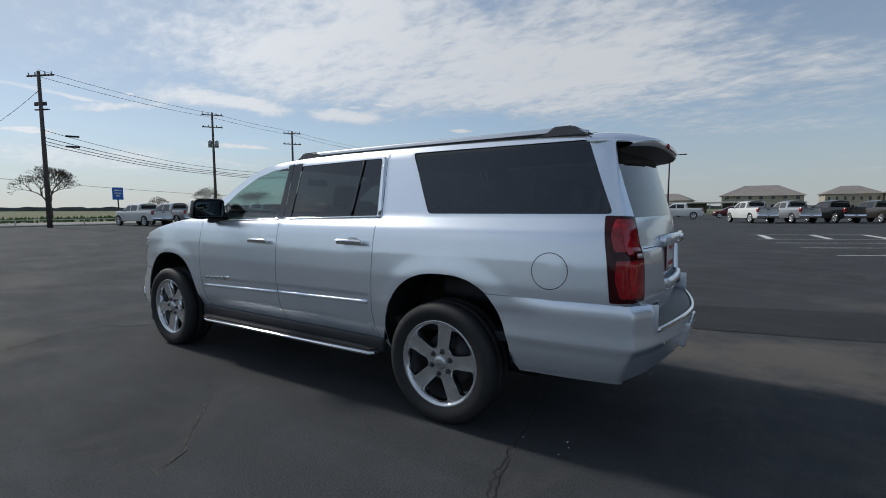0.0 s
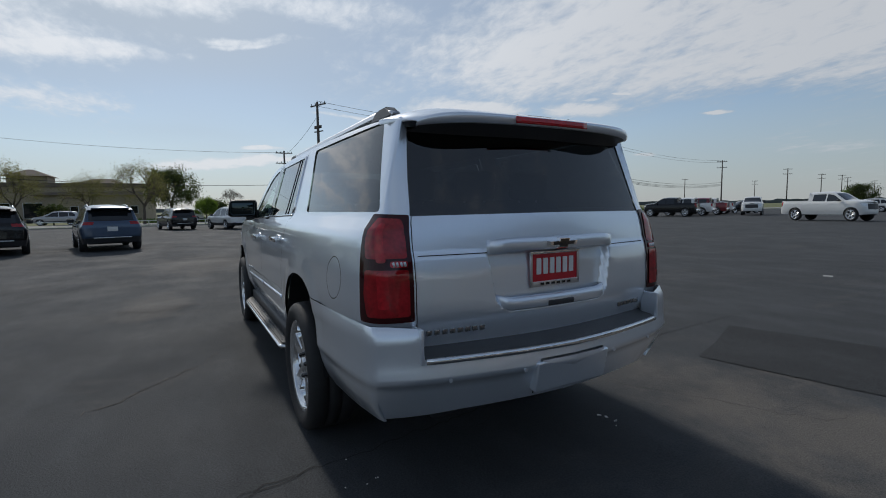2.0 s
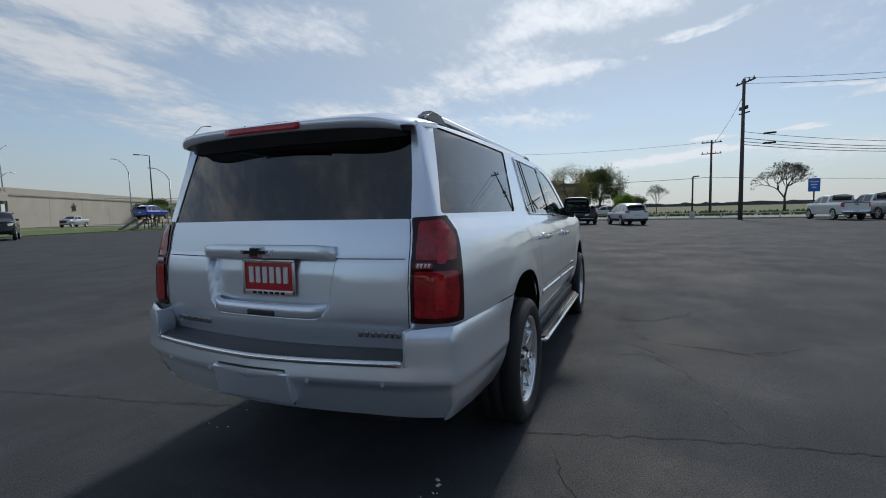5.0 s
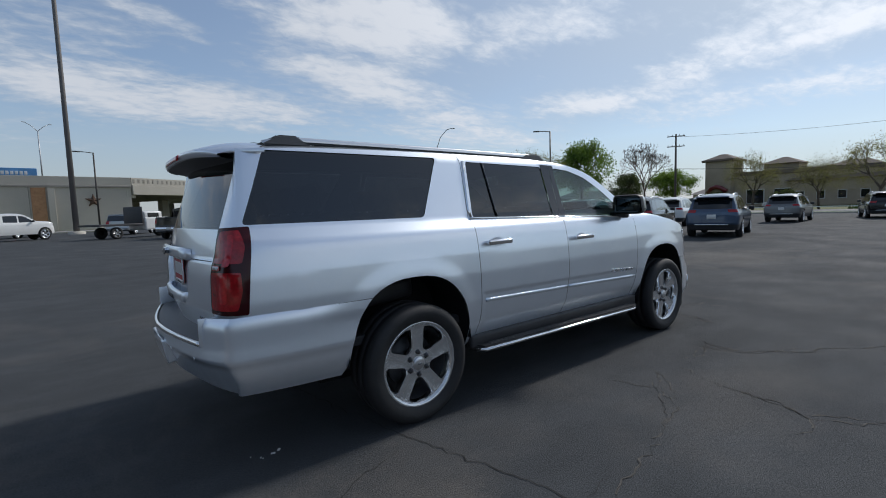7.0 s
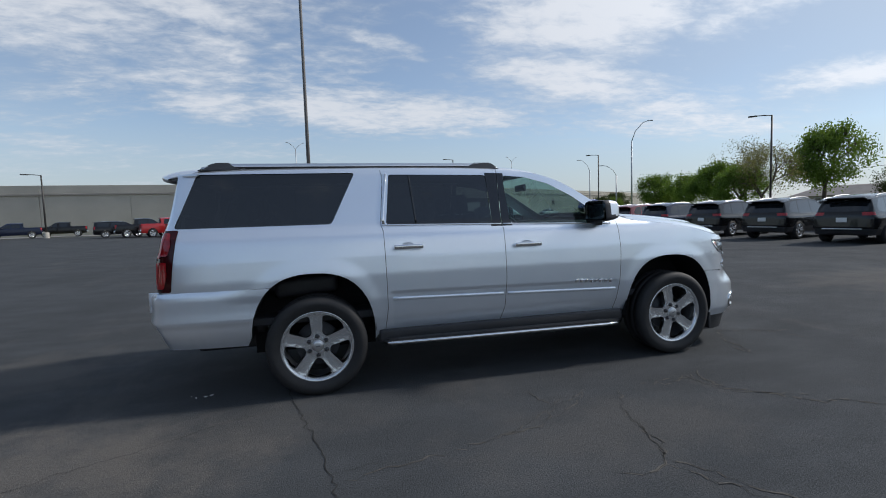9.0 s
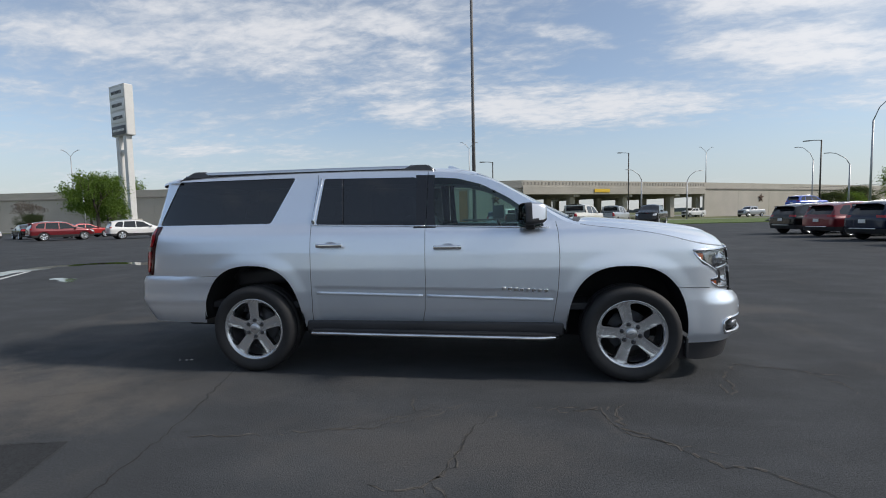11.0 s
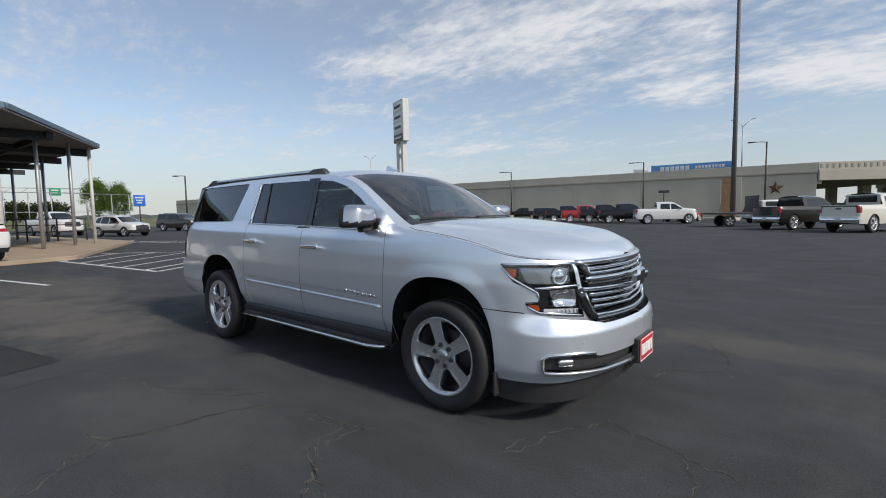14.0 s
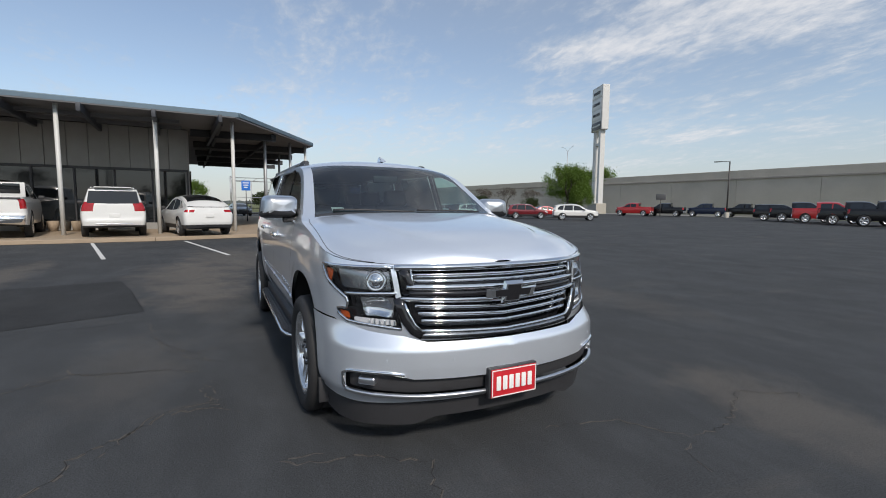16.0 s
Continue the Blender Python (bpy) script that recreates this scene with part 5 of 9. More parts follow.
        n = np.vstack([n, (n * (1, -1, 1))[::-1]])
        part(name, mesh_from(name, *ribbon(p, n, w, h)), M[mat], gr, label)

    gbar("grille_surround", 1.032, 0.635, 0.034, 0.020, "chrome", 0.0, 0.0, "", 0.9)
    for i, z in enumerate((0.992, 0.958)):
        gbar("grille_bar", z, 0.548 - 0.004 * i, 0.017, 0.014, "chrome", 0.004, -0.016, "chrome bar", 1.1)
    gbar("grille_surround", 0.925, 0.575, 0.028, 0.020, "chrome", 0.010, 0.0, "", 0.9)
    gbar("grille_crossbar", 0.892, 0.56, 0.030, 0.012, "black_gloss", 0.012)
    gbar("grille_surround", 0.862, 0.605, 0.022, 0.018, "chrome", 0.022, 0.0, "", 0.9)
    for i in range(3):
        gbar("grille_bar", 0.822 - 0.041 * i, 0.535 - 0.016 * i, 0.017, 0.014, "chrome", 0.022, -0.016, "chrome bar", 1.1)
    gbar("grille_surround", 0.684, 0.50, 0.020, 0.018, "chrome", 0.018, 0.0, "", 0.9)
    gbar("grille_surround", 0.660, 0.52, 0.030, 0.012, "dark_chrome", 0.014)
    for sd in (1, -1):
        for us_, zs_, w_, mt in ((np.array([float(uf(y)) for y in (0.60, 0.575, 0.555, 0.56)]), np.array([1.020, 0.985, 0.945, 0.915]), 0.046, "black_gloss"),
                                 (np.array([float(uf(y)) for y in (0.555, 0.548, 0.542)]), np.array([1.012, 0.970, 0.930]), 0.012, "chrome"),
                                 (np.array([float(uf(y)) for y in (0.62, 0.605, 0.585, 0.545, 0.50)]), np.array([0.87, 0.81, 0.75, 0.69, 0.665]), 0.052, "black_gloss"),
                                 (np.array([float(uf(y)) for y in (0.585, 0.565, 0.535, 0.495)]), np.array([0.84, 0.78, 0.72, 0.685]), 0.014, "chrome")):
            p, n = along(S_body, us_, zs_)
            part("grille_side", mesh_from("grille_side", *ribbon(p * (1, sd, 1), n * (1, sd, 1), w_, 0.016)), M[mt], gr)
    bowtie(gr, (2.694, 0.0, 0.892), 1, 0.34, 0.128)
    for sd in (1, -1):                                   # chrome brow over each head lamp
        uu = np.linspace(2.17, float(uf(0.64)), 16)
        p, n = along(S_body, uu, 1.034)
        n = n + np.array((0, 0, 0.9))
        n /= np.linalg.norm(n, axis=1)[:, None]
        part("chrome_strip", mesh_from("chrome_strip", *ribbon(p * (1, sd, 1), n * (1, sd, 1), 0.016, 0.008)), M["chrome"], car)
    # ---------- running boards, wheel housings, underside ----------
    for sd in (1, -1):
        pts = [(-1.13, 0.90), (-1.08, 1.01), (0.93, 1.03), (1.05, 0.99), (1.10, 0.90)]
        bm = bmesh.new()
        lo_ = [bm.verts.new((x, y * sd, 0.315 - 0.012 * (x + 1.1) / 2.2)) for x, y in pts]
        hi_ = [bm.verts.new((x, y * sd, 0.365 - 0.012 * (x + 1.1) / 2.2)) for x, y in pts]
        bm.faces.new(hi_)
        bm.faces.new(lo_)
        for i in range(5):
            j = (i + 1) % 5
            bm.faces.new((lo_[i], lo_[j], hi_[j], hi_[i]))
        bmesh.ops.recalc_face_normals(bm, faces=bm.faces)
        bmesh.ops.bevel(bm, geom=bm.edges[:], offset=0.012, segments=2, affect="EDGES")
        step_b = part("running_board", bm, M["black_plastic"], car, "black running board with chrome edge")
        xs_ = np.array([-1.12, -1.07, -0.5, 0.3, 0.90, 1.02, 1.08])
        ys_ = np.array([0.955, 1.012, 1.020, 1.028, 1.034, 1.002, 0.94])
        pos = np.stack([xs_, ys_ * sd, 0.338 - 0.012 * (xs_ + 1.1) / 2.2], 1)
        vb, fb = tube(pos, 0.014, 8)
        part("chrome_edge", mesh_from("chrome_edge", vb, fb), M["chrome"], step_b, "chrome edge")
        for k_ in range(4):
            yy = 0.915 + 0.024 * k_
            part("tread_rib", box_bm((1.92, 0.008, 0.006), (-0.05, yy * sd, 0.362), 0.002, (0, 0.3, 0)), M["grey_plastic"], step_b)
        part("sill", box_bm((2.26, 0.06, 0.10), (-0.02, 0.915 * sd, 0.385), 0.02), M["black_plastic"], car)
        for key in "rf":
            v, f = [], []
            xc, zc_, a, b = ARCH[key]
            line = [q_ for q_ in arch_line(key, 0.30, 40, 1.012) if q_[1] > (0.42 if key == "r" else 0.30)]
            for x, z in line:
                v += [(x, 0.965 * sd, z), (x, 0.55 * sd, z)]
            f = [(2 * i, 2 * i + 1, 2 * i + 3, 2 * i + 2) for i in range(len(line) - 1)]
            part("wheel_housing", mesh_from("wheel_housing", v, f), M["housing"], car)
            part("wheel_housing", box_bm((1.0, 0.02, 0.75), (xc, 0.56 * sd, 0.62), 0.0), M["housing"], car)
    part("underbody", box_bm((4.9, 1.12, 0.14), (-0.15, 0, 0.36), 0.03), M["black_plastic"], car)
    part("underbody", box_bm((2.2, 1.78, 0.10), (0, 0, 0.40), 0.03), M["black_plastic"], car)
    part("underbody", box_bm((0.62, 1.30, 0.10), (-2.36, 0, 0.48), 0.03), M["black_plastic"], car)
    part("axle", mesh_from("axle", *tube([(-1.64, -0.8, 0.36), (-1.64, 0, 0.36), (-1.64, 0.8, 0.36)], 0.06, 10)), M["black_plastic"], car)
    part("exhaust_pipe", mesh_from("exhaust_pipe", *tube([(-1.9, -0.58, 0.46), (-2.3, -0.60, 0.47), (-2.50, -0.62, 0.475)], 0.03, 12)), M["satin"], car)
    for sd in (1, -1):
        part("mud_flap", box_bm((0.02, 0.26, 0.16), (2.07, 0.84 * sd, 0.25), 0.006), M["black_plastic"], car)
    # ---------- mirrors ----------
    for sd in (1, -1):
        secs = [(-0.070, 0.118, 0.078, 0.0), (-0.055, 0.124, 0.083, 0.0), (-0.02, 0.124, 0.083, 0.001), (0.03, 0.117, 0.078, 0.002), (0.070, 0.109, 0.071, 0.003), (0.094, 0.094, 0.058, 0.004), (0.104, 0.060, 0.034, 0.005), (0.107, 0.0, 0.0, 0.005)]
        na, V, shell = 40, [], {"cap": [], "mirror": []}
        for x_, w_, h_, dz in secs:
            for k in range(na):
                t_ = 2 * math.pi * (k + 0.5) / na
                cy, cz = math.cos(t_), math.sin(t_)
                yy, zz = w_ * np.sign(cy) * abs(cy) ** 0.32, h_ * np.sign(cz) * abs(cz) ** 0.34
                V.append((x_, yy * (1 - 0.10 * (zz / 0.083) * (yy * sd > 0)), zz + dz))
        for i in range(len(secs) - 1):
            for k in range(na):
                j = (k + 1) % na
                q = (i * na + k, i * na + j, (i + 1) * na + j, (i + 1) * na + k)
                zc_ = sum(V[e][2] for e in q) / 4
                shell["cap" if zc_ > -0.036 and i > 1 else "mirror"].append(q)
        mir = part("mirror", mesh_from("mirror", V, shell["mirror"]), M["black_plastic"], car, "black door mirror with chrome cap")
        mir.matrix_basis = pose(0.845, 1.026 * sd, 1.352, 0, 0, -9 * sd) @ Matrix.Diagonal((1.04, 1.13, 1.10, 1))
        part("cap", mesh_from("cap", [(a * 1.012, b * 1.012, c * 1.012) for a, b, c in V], shell["cap"]), M["satin"], mir, "chrome cap")
        part("mirror_glass", box_bm((0.006, 0.212, 0.134), (-0.062, 0, 0), 0.02), M["mirror_glass"], mir, "mirror glass")
        part("mirror_arm", box_bm((0.075, 0.15, 0.040), (0.010, -0.095 * sd, -0.088), 0.016, (-8 * sd, 0, 10 * sd), 3), M["black_plastic"], mir)
        part("mirror_base", box_bm((0.15, 0.02, 0.12), (0.875, 0.885 * sd, 1.275), 0.008, (0, 0, 0)), M["black_plastic"], doors["front_door", sd])
    # ---------- wheels ----------
    for key, y in (("r", 0.872), ("f", 0.872)):
        x, z = HUB[key]
        for sd in (1, -1):
            wh = build_wheel(car, (x, y * sd, 0.362), sd, 0.392, 0.278, 0.275)
            wh.rotation_euler.y = {("r", 1): -0.17, ("f", 1): 0.45, ("r", -1): 0.02, ("f", -1): 0.26}[key, sd]
    # ---------- cabin ----------
    part("cabin_floor", box_bm((4.3, 1.70, 0.06), (-0.55, 0, 0.56), 0.01), M["interior"], car)
    bm = box_bm((0.50, 1.60, 0.30), (1.00, 0, 1.10), 0.08, (0, 6, 0), 3)
    part("dashboard", bm, M["interior"], car)
    part("fascia", box_bm((0.1, 0.30, 0.30), (0.74, 0, 1.05), 0.02), M["black_gloss"], car)
    ring = [(0.0, 0.19 * math.cos(a), 0.19 * math.sin(a)) for a in np.linspace(0, 2 * math.pi, 33)]
    st = part("steering_wheel", mesh_from("steering_wheel", *tube(ring, 0.016, 8)), M["seat"], car)
    st.matrix_basis = pose(0.62, 0.40, 1.12, 0, -22, 0)
    part("spoke", box_bm((0.03, 0.34, 0.06), (0.01, 0, 0), 0.012), M["black_plastic"], st)
    for x, zt, ysx in ((0.02, 1.18, (0.40, -0.40)), (-0.95, 1.17, (0.40, -0.40)), (-1.82, 1.15, (0.42, 0.0, -0.42))):
        for y in ysx:
            seat = part("seat", box_bm((0.52, 0.52, 0.16), (x + 0.10, y, 0.80), 0.05, (0, -4, 0), 3), M["seat"], car, "black leather seat")
            part("backrest", box_bm((0.15, 0.50, 0.62), (x - 0.20, y, 1.06), 0.06, (0, -14, 0), 3), M["seat"], seat)
            part("headrest", box_bm((0.10, 0.27, 0.18), (x - 0.31, y, 1.455), 0.045, (0, -10, 0), 3), M["seat"], seat)
            for q in (-0.07, 0.07):
                part("headrest_post", mesh_from("headrest_post", *tube([(x - 0.30, y + q, 1.34), (x - 0.31, y + q, 1.42)], 0.007, 6)), M["satin"], seat)
    part("rear_mirror", box_bm((0.03, 0.25, 0.07), (0.52, 0, 1.62), 0.012), M["black_plastic"], car)
    part("sticker", box_bm((0.07, 0.10, 0.002), (1.08, -0.60, 1.335), 0.0, (0, 30, 0)), M["paper"], car, "small white sticker at the windscreen's foot")
    # longer overhangs at both ends
    def reach(x):
        return x - 0.022 * sstep(-2.55, -2.85, x) + 0.005 * sstep(2.05, 2.6, x)
    for ob in car.children:
        for o_ in [ob] + list(ob.children_recursive):
            if o_.matrix_basis == Matrix.Identity(4):
                me_ = o_.data
                co = np.empty(len(me_.vertices) * 3)
                me_.vertices.foreach_get("co", co)
                co = co.reshape(-1, 3)
                co[:, 0] = reach(co[:, 0])
                me_.vertices.foreach_set("co", co.ravel())
            elif o_.parent.matrix_basis == Matrix.Identity(4):
                o_.location.x = float(reach(o_.location.x))
    car.location.z = 0.030
    return car


def bowtie(parent, at, face, w, h):
    """A plain cross-shaped emblem, black with a chrome rim."""
    for s, d, mat, nm in ((1.0, 0.0, "chrome", "emblem"), (0.72, 0.002, "black_gloss", "emblem_face")):
        a, b = w / 2 * s, h / 2 * s
        pts = [(-a, b * 0.42), (-a * 0.36, b * 0.42), (-a * 0.32, b), (a * 0.42, b), (a * 0.36, b * 0.42), (a, b * 0.42), (a * 0.88, -b * 0.42), (a * 0.30, -b * 0.42), (a * 0.26, -b), (-a * 0.44, -b), (-a * 0.40, -b * 0.42), (-a * 1.0, -b * 0.42)]
        bm = bmesh.new()
        v0 = [bm.verts.new((at[0] - face * 0.008, at[1] + y * face, at[2] + z)) for y, z in pts]
        ky, kz = (0.88, 0.74) if nm == "emblem" else (0.97, 0.94)
        v1 = [bm.verts.new((at[0] + face * (0.012 + d), at[1] + y * ky * face, at[2] + z * kz)) for y, z in pts]
        bm.faces.new(v1)
        bm.faces.new(v0[::-1])
        for i in range(12):
            j = (i + 1) % 12
            bm.faces.new((v0[i], v0[j], v1[j], v1[i]))
        bmesh.ops.recalc_face_normals(bm, faces=bm.faces)
        part(nm, bm, M[mat], parent)


def plate(car, at, face, w, h, framed):
    """Red dealer plate whose wording is left as plain white bars."""
    p = part("dealer_plate", box_bm((0.006, w, h), at, 0.002), M["plate_red"], car, "red dealer plate with white lettering bars")
    x = at[0] + face * 0.005
    if framed:
        for dy, dz, sy, sz in ((0, h / 2, w + 0.014, 0.014), (0, -h / 2 + 0.004, w + 0.014, 0.026), (w / 2, 0, 0.014, h), (-w / 2, 0, 0.014, h)):
            part("plate_frame", box_bm((0.008, sy, sz), (x, at[1] + dy, at[2] + dz), 0.002), M["chrome"] if dz >= 0 and sy > 0.1 else M["satin"], p, "chrome plate frame")
        for i in range(6):
            part("lettering_bar", box_bm((0.003, 0.022, 0.012), (x + face * 0.004, at[1] + face * (0.085 - 0.034 * i) * -1, at[2] - h / 2 + 0.004), 0.001), M["black_gloss"], p)
    else:
        for dz in (h / 2 - 0.006, -h / 2 + 0.006):
            part("plate_border", box_bm((0.003, w - 0.01, 0.005), (x, at[1], at[2] + dz), 0), M["plate_white"], p)
        for dy in (w / 2 - 0.006, -w / 2 + 0.006):
            part("plate_border", box_bm((0.003, 0.005, h - 0.01), (x, at[1] + dy, at[2]), 0), M["plate_white"], p)
    for i in range(6):
        y = at[1] + (i - 2.5) * w * 0.138
        z0 = at[2] + (0.012 if framed else 0.0)
        part("lettering_bar", box_bm((0.003, w * 0.092, h * 0.50), (x, y, z0), 0.004), M["plate_white"], p)
    return p


build_suv()

# ---------- more materials ----------


def asphalt_mat(name, base, stain, rough=0.9, worn=()):
    m = bpy.data.materials.new(name)
    m.use_nodes = True
    nt = m.node_tree
    b = nt.nodes["Principled BSDF"]
    b.inputs["Roughness"].default_value = rough
    b.inputs["Specular IOR Level"].default_value = 0.16
    tc = nt.nodes.new("ShaderNodeTexCoord")

    def noise_n(scale, detail, rough_, stretch=(1, 1, 1), rot=0.0, dist=0.0):
        mp = nt.nodes.new("ShaderNodeMapping")
        mp.inputs["Scale"].default_value = stretch
        mp.inputs["Rotation"].default_value = (0, 0, rot)
        nt.links.new(tc.outputs["Object"], mp.inputs[0])
        n = nt.nodes.new("ShaderNodeTexNoise")
        n.inputs["Scale"].default_value, n.inputs["Detail"].default_value, n.inputs["Roughness"].default_value = scale, detail, rough_
        n.inputs["Distortion"].default_value = dist
        nt.links.new(mp.outputs[0], n.inputs["Vector"])
        return n.outputs["Fac"]

    def mrange(v, a, b_, c, d):
        r = nt.nodes.new("ShaderNodeMapRange")
        for k, val in zip(("From Min", "From Max", "To Min", "To Max"), (a, b_, c, d)):
            r.inputs[k].default_value = val
        nt.links.new(v, r.inputs["Value"])
        return r.outputs[0]

    def mixc(f, a, b_):
        x = nt.nodes.new("ShaderNodeMix")
        x.data_type = "RGBA"
        nt.links.new(f, x.inputs["Factor"])
        for k, v in (("A", a), ("B", b_)):
            if isinstance(v, tuple):
                x.inputs[k].default_value = (*v, 1)
            else:
                nt.links.new(v, x.inputs[k])
        return x.outputs["Result"]

    blot = mrange(noise_n(0.28, 6, 0.6, (1, 0.6, 1), 0.4), 0.40, 0.72, 0.0, 1.0)
    mid = mrange(noise_n(1.4, 8, 0.65, (0.6, 1.5, 1), 0.9), 0.46, 0.74, 0.0, 0.75)
    grain = mrange(noise_n(95, 4, 0.75), 0.3, 0.7, 0.58, 1.42)
    dust = mrange(noise_n(0.9, 9, 0.7, (1, 0.45, 1), 1.1, 0.6), 0.56, 0.74, 0.0, 0.42)
    dark = tuple(c * 0.78 for c in base)
    c1 = mixc(blot, dark, base)
    c2 = mixc(mid, c1, tuple(c * 1.25 for c in base))
    c3 = mixc(dust, c2, stain)
    for cx, cy, rx, ry, amount in worn:              # rubbed and dusty places
        mp = nt.nodes.new("ShaderNodeMapping")
        mp.inputs["Location"].default_value = (-cx / rx, -cy / ry, 0)
        mp.inputs["Scale"].default_value = (1 / rx, 1 / ry, 0)
        nt.links.new(tc.outputs["Object"], mp.inputs[0])
        ln = nt.nodes.new("ShaderNodeVectorMath")
        ln.operation = "LENGTH"
        nt.links.new(mp.outputs[0], ln.inputs[0])
        wob = nt.nodes.new("ShaderNodeMath")
        wob.operation = "ADD"
        nt.links.new(ln.outputs["Value"], wob.inputs[0])
        nt.links.new(mrange(noise_n(1.7, 8, 0.7), 0.3, 0.7, -0.55, 0.55), wob.inputs[1])
        c3 = mixc(mrange(wob.outputs[0], 0.35, 1.15, amount, 0.0), c3, stain)
    sc = nt.nodes.new("ShaderNodeVectorMath")
    sc.operation = "SCALE"
    nt.links.new(c3, sc.inputs[0])
    nt.links.new(grain, sc.inputs["Scale"])
    nt.links.new(sc.outputs[0], b.inputs["Base Color"])
    rr = mrange(noise_n(0.8, 5, 0.6), 0.3, 0.7, rough - 0.14, rough + 0.06)
    nt.links.new(rr, b.inputs["Roughness"])
    bp = nt.nodes.new("ShaderNodeBump")
    bp.inputs["Strength"].default_value, bp.inputs["Distance"].default_value = 0.9, 0.006
    nt.links.new(noise_n(110, 4, 0.7), bp.inputs["Height"])
    nt.links.new(bp.outputs[0], b.inputs["Normal"])
    return m


M["asphalt"] = asphalt_mat("asphalt", (0.064, 0.068, 0.072), (0.126, 0.115, 0.103), 0.9,
                           [(-3.5, -1.75, 1.5, 0.75, 0.8), (-5.6, -1.9, 2.4, 1.1, 0.8), (-4.4, 0.4, 1.0, 0.8, 0.5), (-8.5, -1.2, 3.0, 1.2, 0.6), (-6.5, -5.2, 2.5, 0.6, 0.7), (2.8, 2.2, 0.7, 0.5, 0.35), (0.2, -2.2, 1.1, 0.5, 0.3), (-1.0, 4.0, 2.5, 0.6, 0.3), (6.0, -3.0, 3.0, 1.2, 0.25), (9.0, 1.2, 2.6, 1.4, 0.55), (3.4, 2.0, 1.3, 0.5, 0.45), (-2.1, -1.5, 0.9, 0.4, 0.35)])
M["asphalt_new"] = asphalt_mat("sealed_asphalt", (0.044, 0.046, 0.048), (0.060, 0.058, 0.056))
M["field"] = principled("meadow_grass", (0.115, 0.125, 0.045), 0.95, 0, 0, 0.45, 0.05, 0.02, 4.0)
M["grass"] = principled("lawn_grass", (0.10, 0.15, 0.035), 0.95, 0, 0, 0.45, 0.6, 0.02, 40.0)
M["road"] = principled("pale_road", (0.24, 0.235, 0.225), 0.9, 0, 0, 0.12, 0.5, 0.003, 60)
M["concrete"] = principled("concrete", (0.44, 0.41, 0.355), 0.9, 0, 0, 0.16, 0.25, 0.004, 25)
M["concrete_dark"] = principled("darker_concrete", (0.30, 0.28, 0.25), 0.9, 0, 0, 0.2, 0.4, 0.004, 25)
M["apron"] = principled("tan_concrete", (0.36, 0.28, 0.20), 0.9, 0, 0, 0.15, 1.5, 0.003, 60)
M["line"] = principled("road_paint", (0.62, 0.62, 0.60), 0.8, 0, 0, 0.25, 6, 0.002, 80)
M["crack"] = principled("crack_dirt", (0.020, 0.019, 0.018), 1.0, 0, 0, 0.3, 20)
M["crack_edge"] = principled("crumbled_edge", (0.100, 0.093, 0.083), 1.0, 0, 0, 0.35, 30)
M["wood_pole"] = principled("weathered_pole", (0.10, 0.085, 0.075), 0.9, 0, 0, 0.3, 3, 0.004, 40)
M["wire"] = principled("cable", (0.02, 0.02, 0.022), 0.7)
M["steel"] = principled("galvanised_steel", (0.42, 0.43, 0.44), 0.5, 0.6, 0, 0.1, 4)
M["dark_steel"] = principled("bronze_steel", (0.06, 0.055, 0.05), 0.5, 0.4, 0, 0.1, 4)
M["mast_steel"] = principled("weathered_mast_steel", (0.16, 0.15, 0.145), 0.7, 0.2, 0, 0.1, 1)
M["bark"] = principled("bark", (0.10, 0.08, 0.065), 0.95, 0, 0, 0.35, 6, 0.01, 30)
M["canopy_roof"] = principled("dark_metal_roof", (0.05, 0.055, 0.065), 0.55, 0.3, 0, 0.15, 2)
M["beam_dark"] = principled("dark_painted_beam", (0.030, 0.032, 0.036), 0.6, 0.2, 0, 0.2, 2)
M["gutter"] = principled("blue_grey_gutter", (0.10, 0.15, 0.19), 0.45, 0.3, 0, 0.15, 2)
M["soffit"] = principled("grey_soffit", (0.12, 0.12, 0.125), 0.8, 0, 0, 0.15, 1)
M["siding"] = principled("grey_siding", (0.27, 0.265, 0.25), 0.7, 0.1, 0, 0.1, 2)
M["white_steel"] = principled("white_painted_steel", (0.60, 0.60, 0.58), 0.5, 0, 0, 0.1, 5)
M["store_glass"] = principled("dark_shop_glass", (0.012, 0.014, 0.016), 0.04, 0, 0.6)
M["car_glass"] = principled("tinted_car_glass", (0.010, 0.012, 0.014), 0.05, 0, 0.6)
M["stucco"] = principled("tan_stucco", (0.36, 0.30, 0.225), 0.9, 0, 0, 0.12, 1, 0.004, 30)
M["roof_tile"] = principled("brown_shingle", (0.15, 0.12, 0.10), 0.9, 0, 0, 0.25, 3, 0.02, 8)
# far houses: distance haze is put into these paler roof and wall colours
M["roof_far"] = principled("hazy_shingle", (0.26, 0.235, 0.215), 0.9, 0, 0, 0.2, 0.6)
M["stucco_far"] = principled("hazy_stucco", (0.42, 0.38, 0.32), 0.9, 0, 0, 0.12, 0.4)
M["brick"] = principled("orange_brick", (0.34, 0.19, 0.10), 0.9, 0, 0, 0.35, 2.2)
M["sign_white"] = principled("white_sign_face", (0.72, 0.72, 0.70), 0.4)
M["sign_blue"] = principled("blue_sign_face", (0.02, 0.15, 0.55), 0.4, 0, 0, 0.1, 5)
M["sign_green"] = principled("green_road_sign", (0.01, 0.25, 0.13), 0.5)
M["sign_yellow"] = principled("yellow_sign", (0.75, 0.48, 0.03), 0.5)
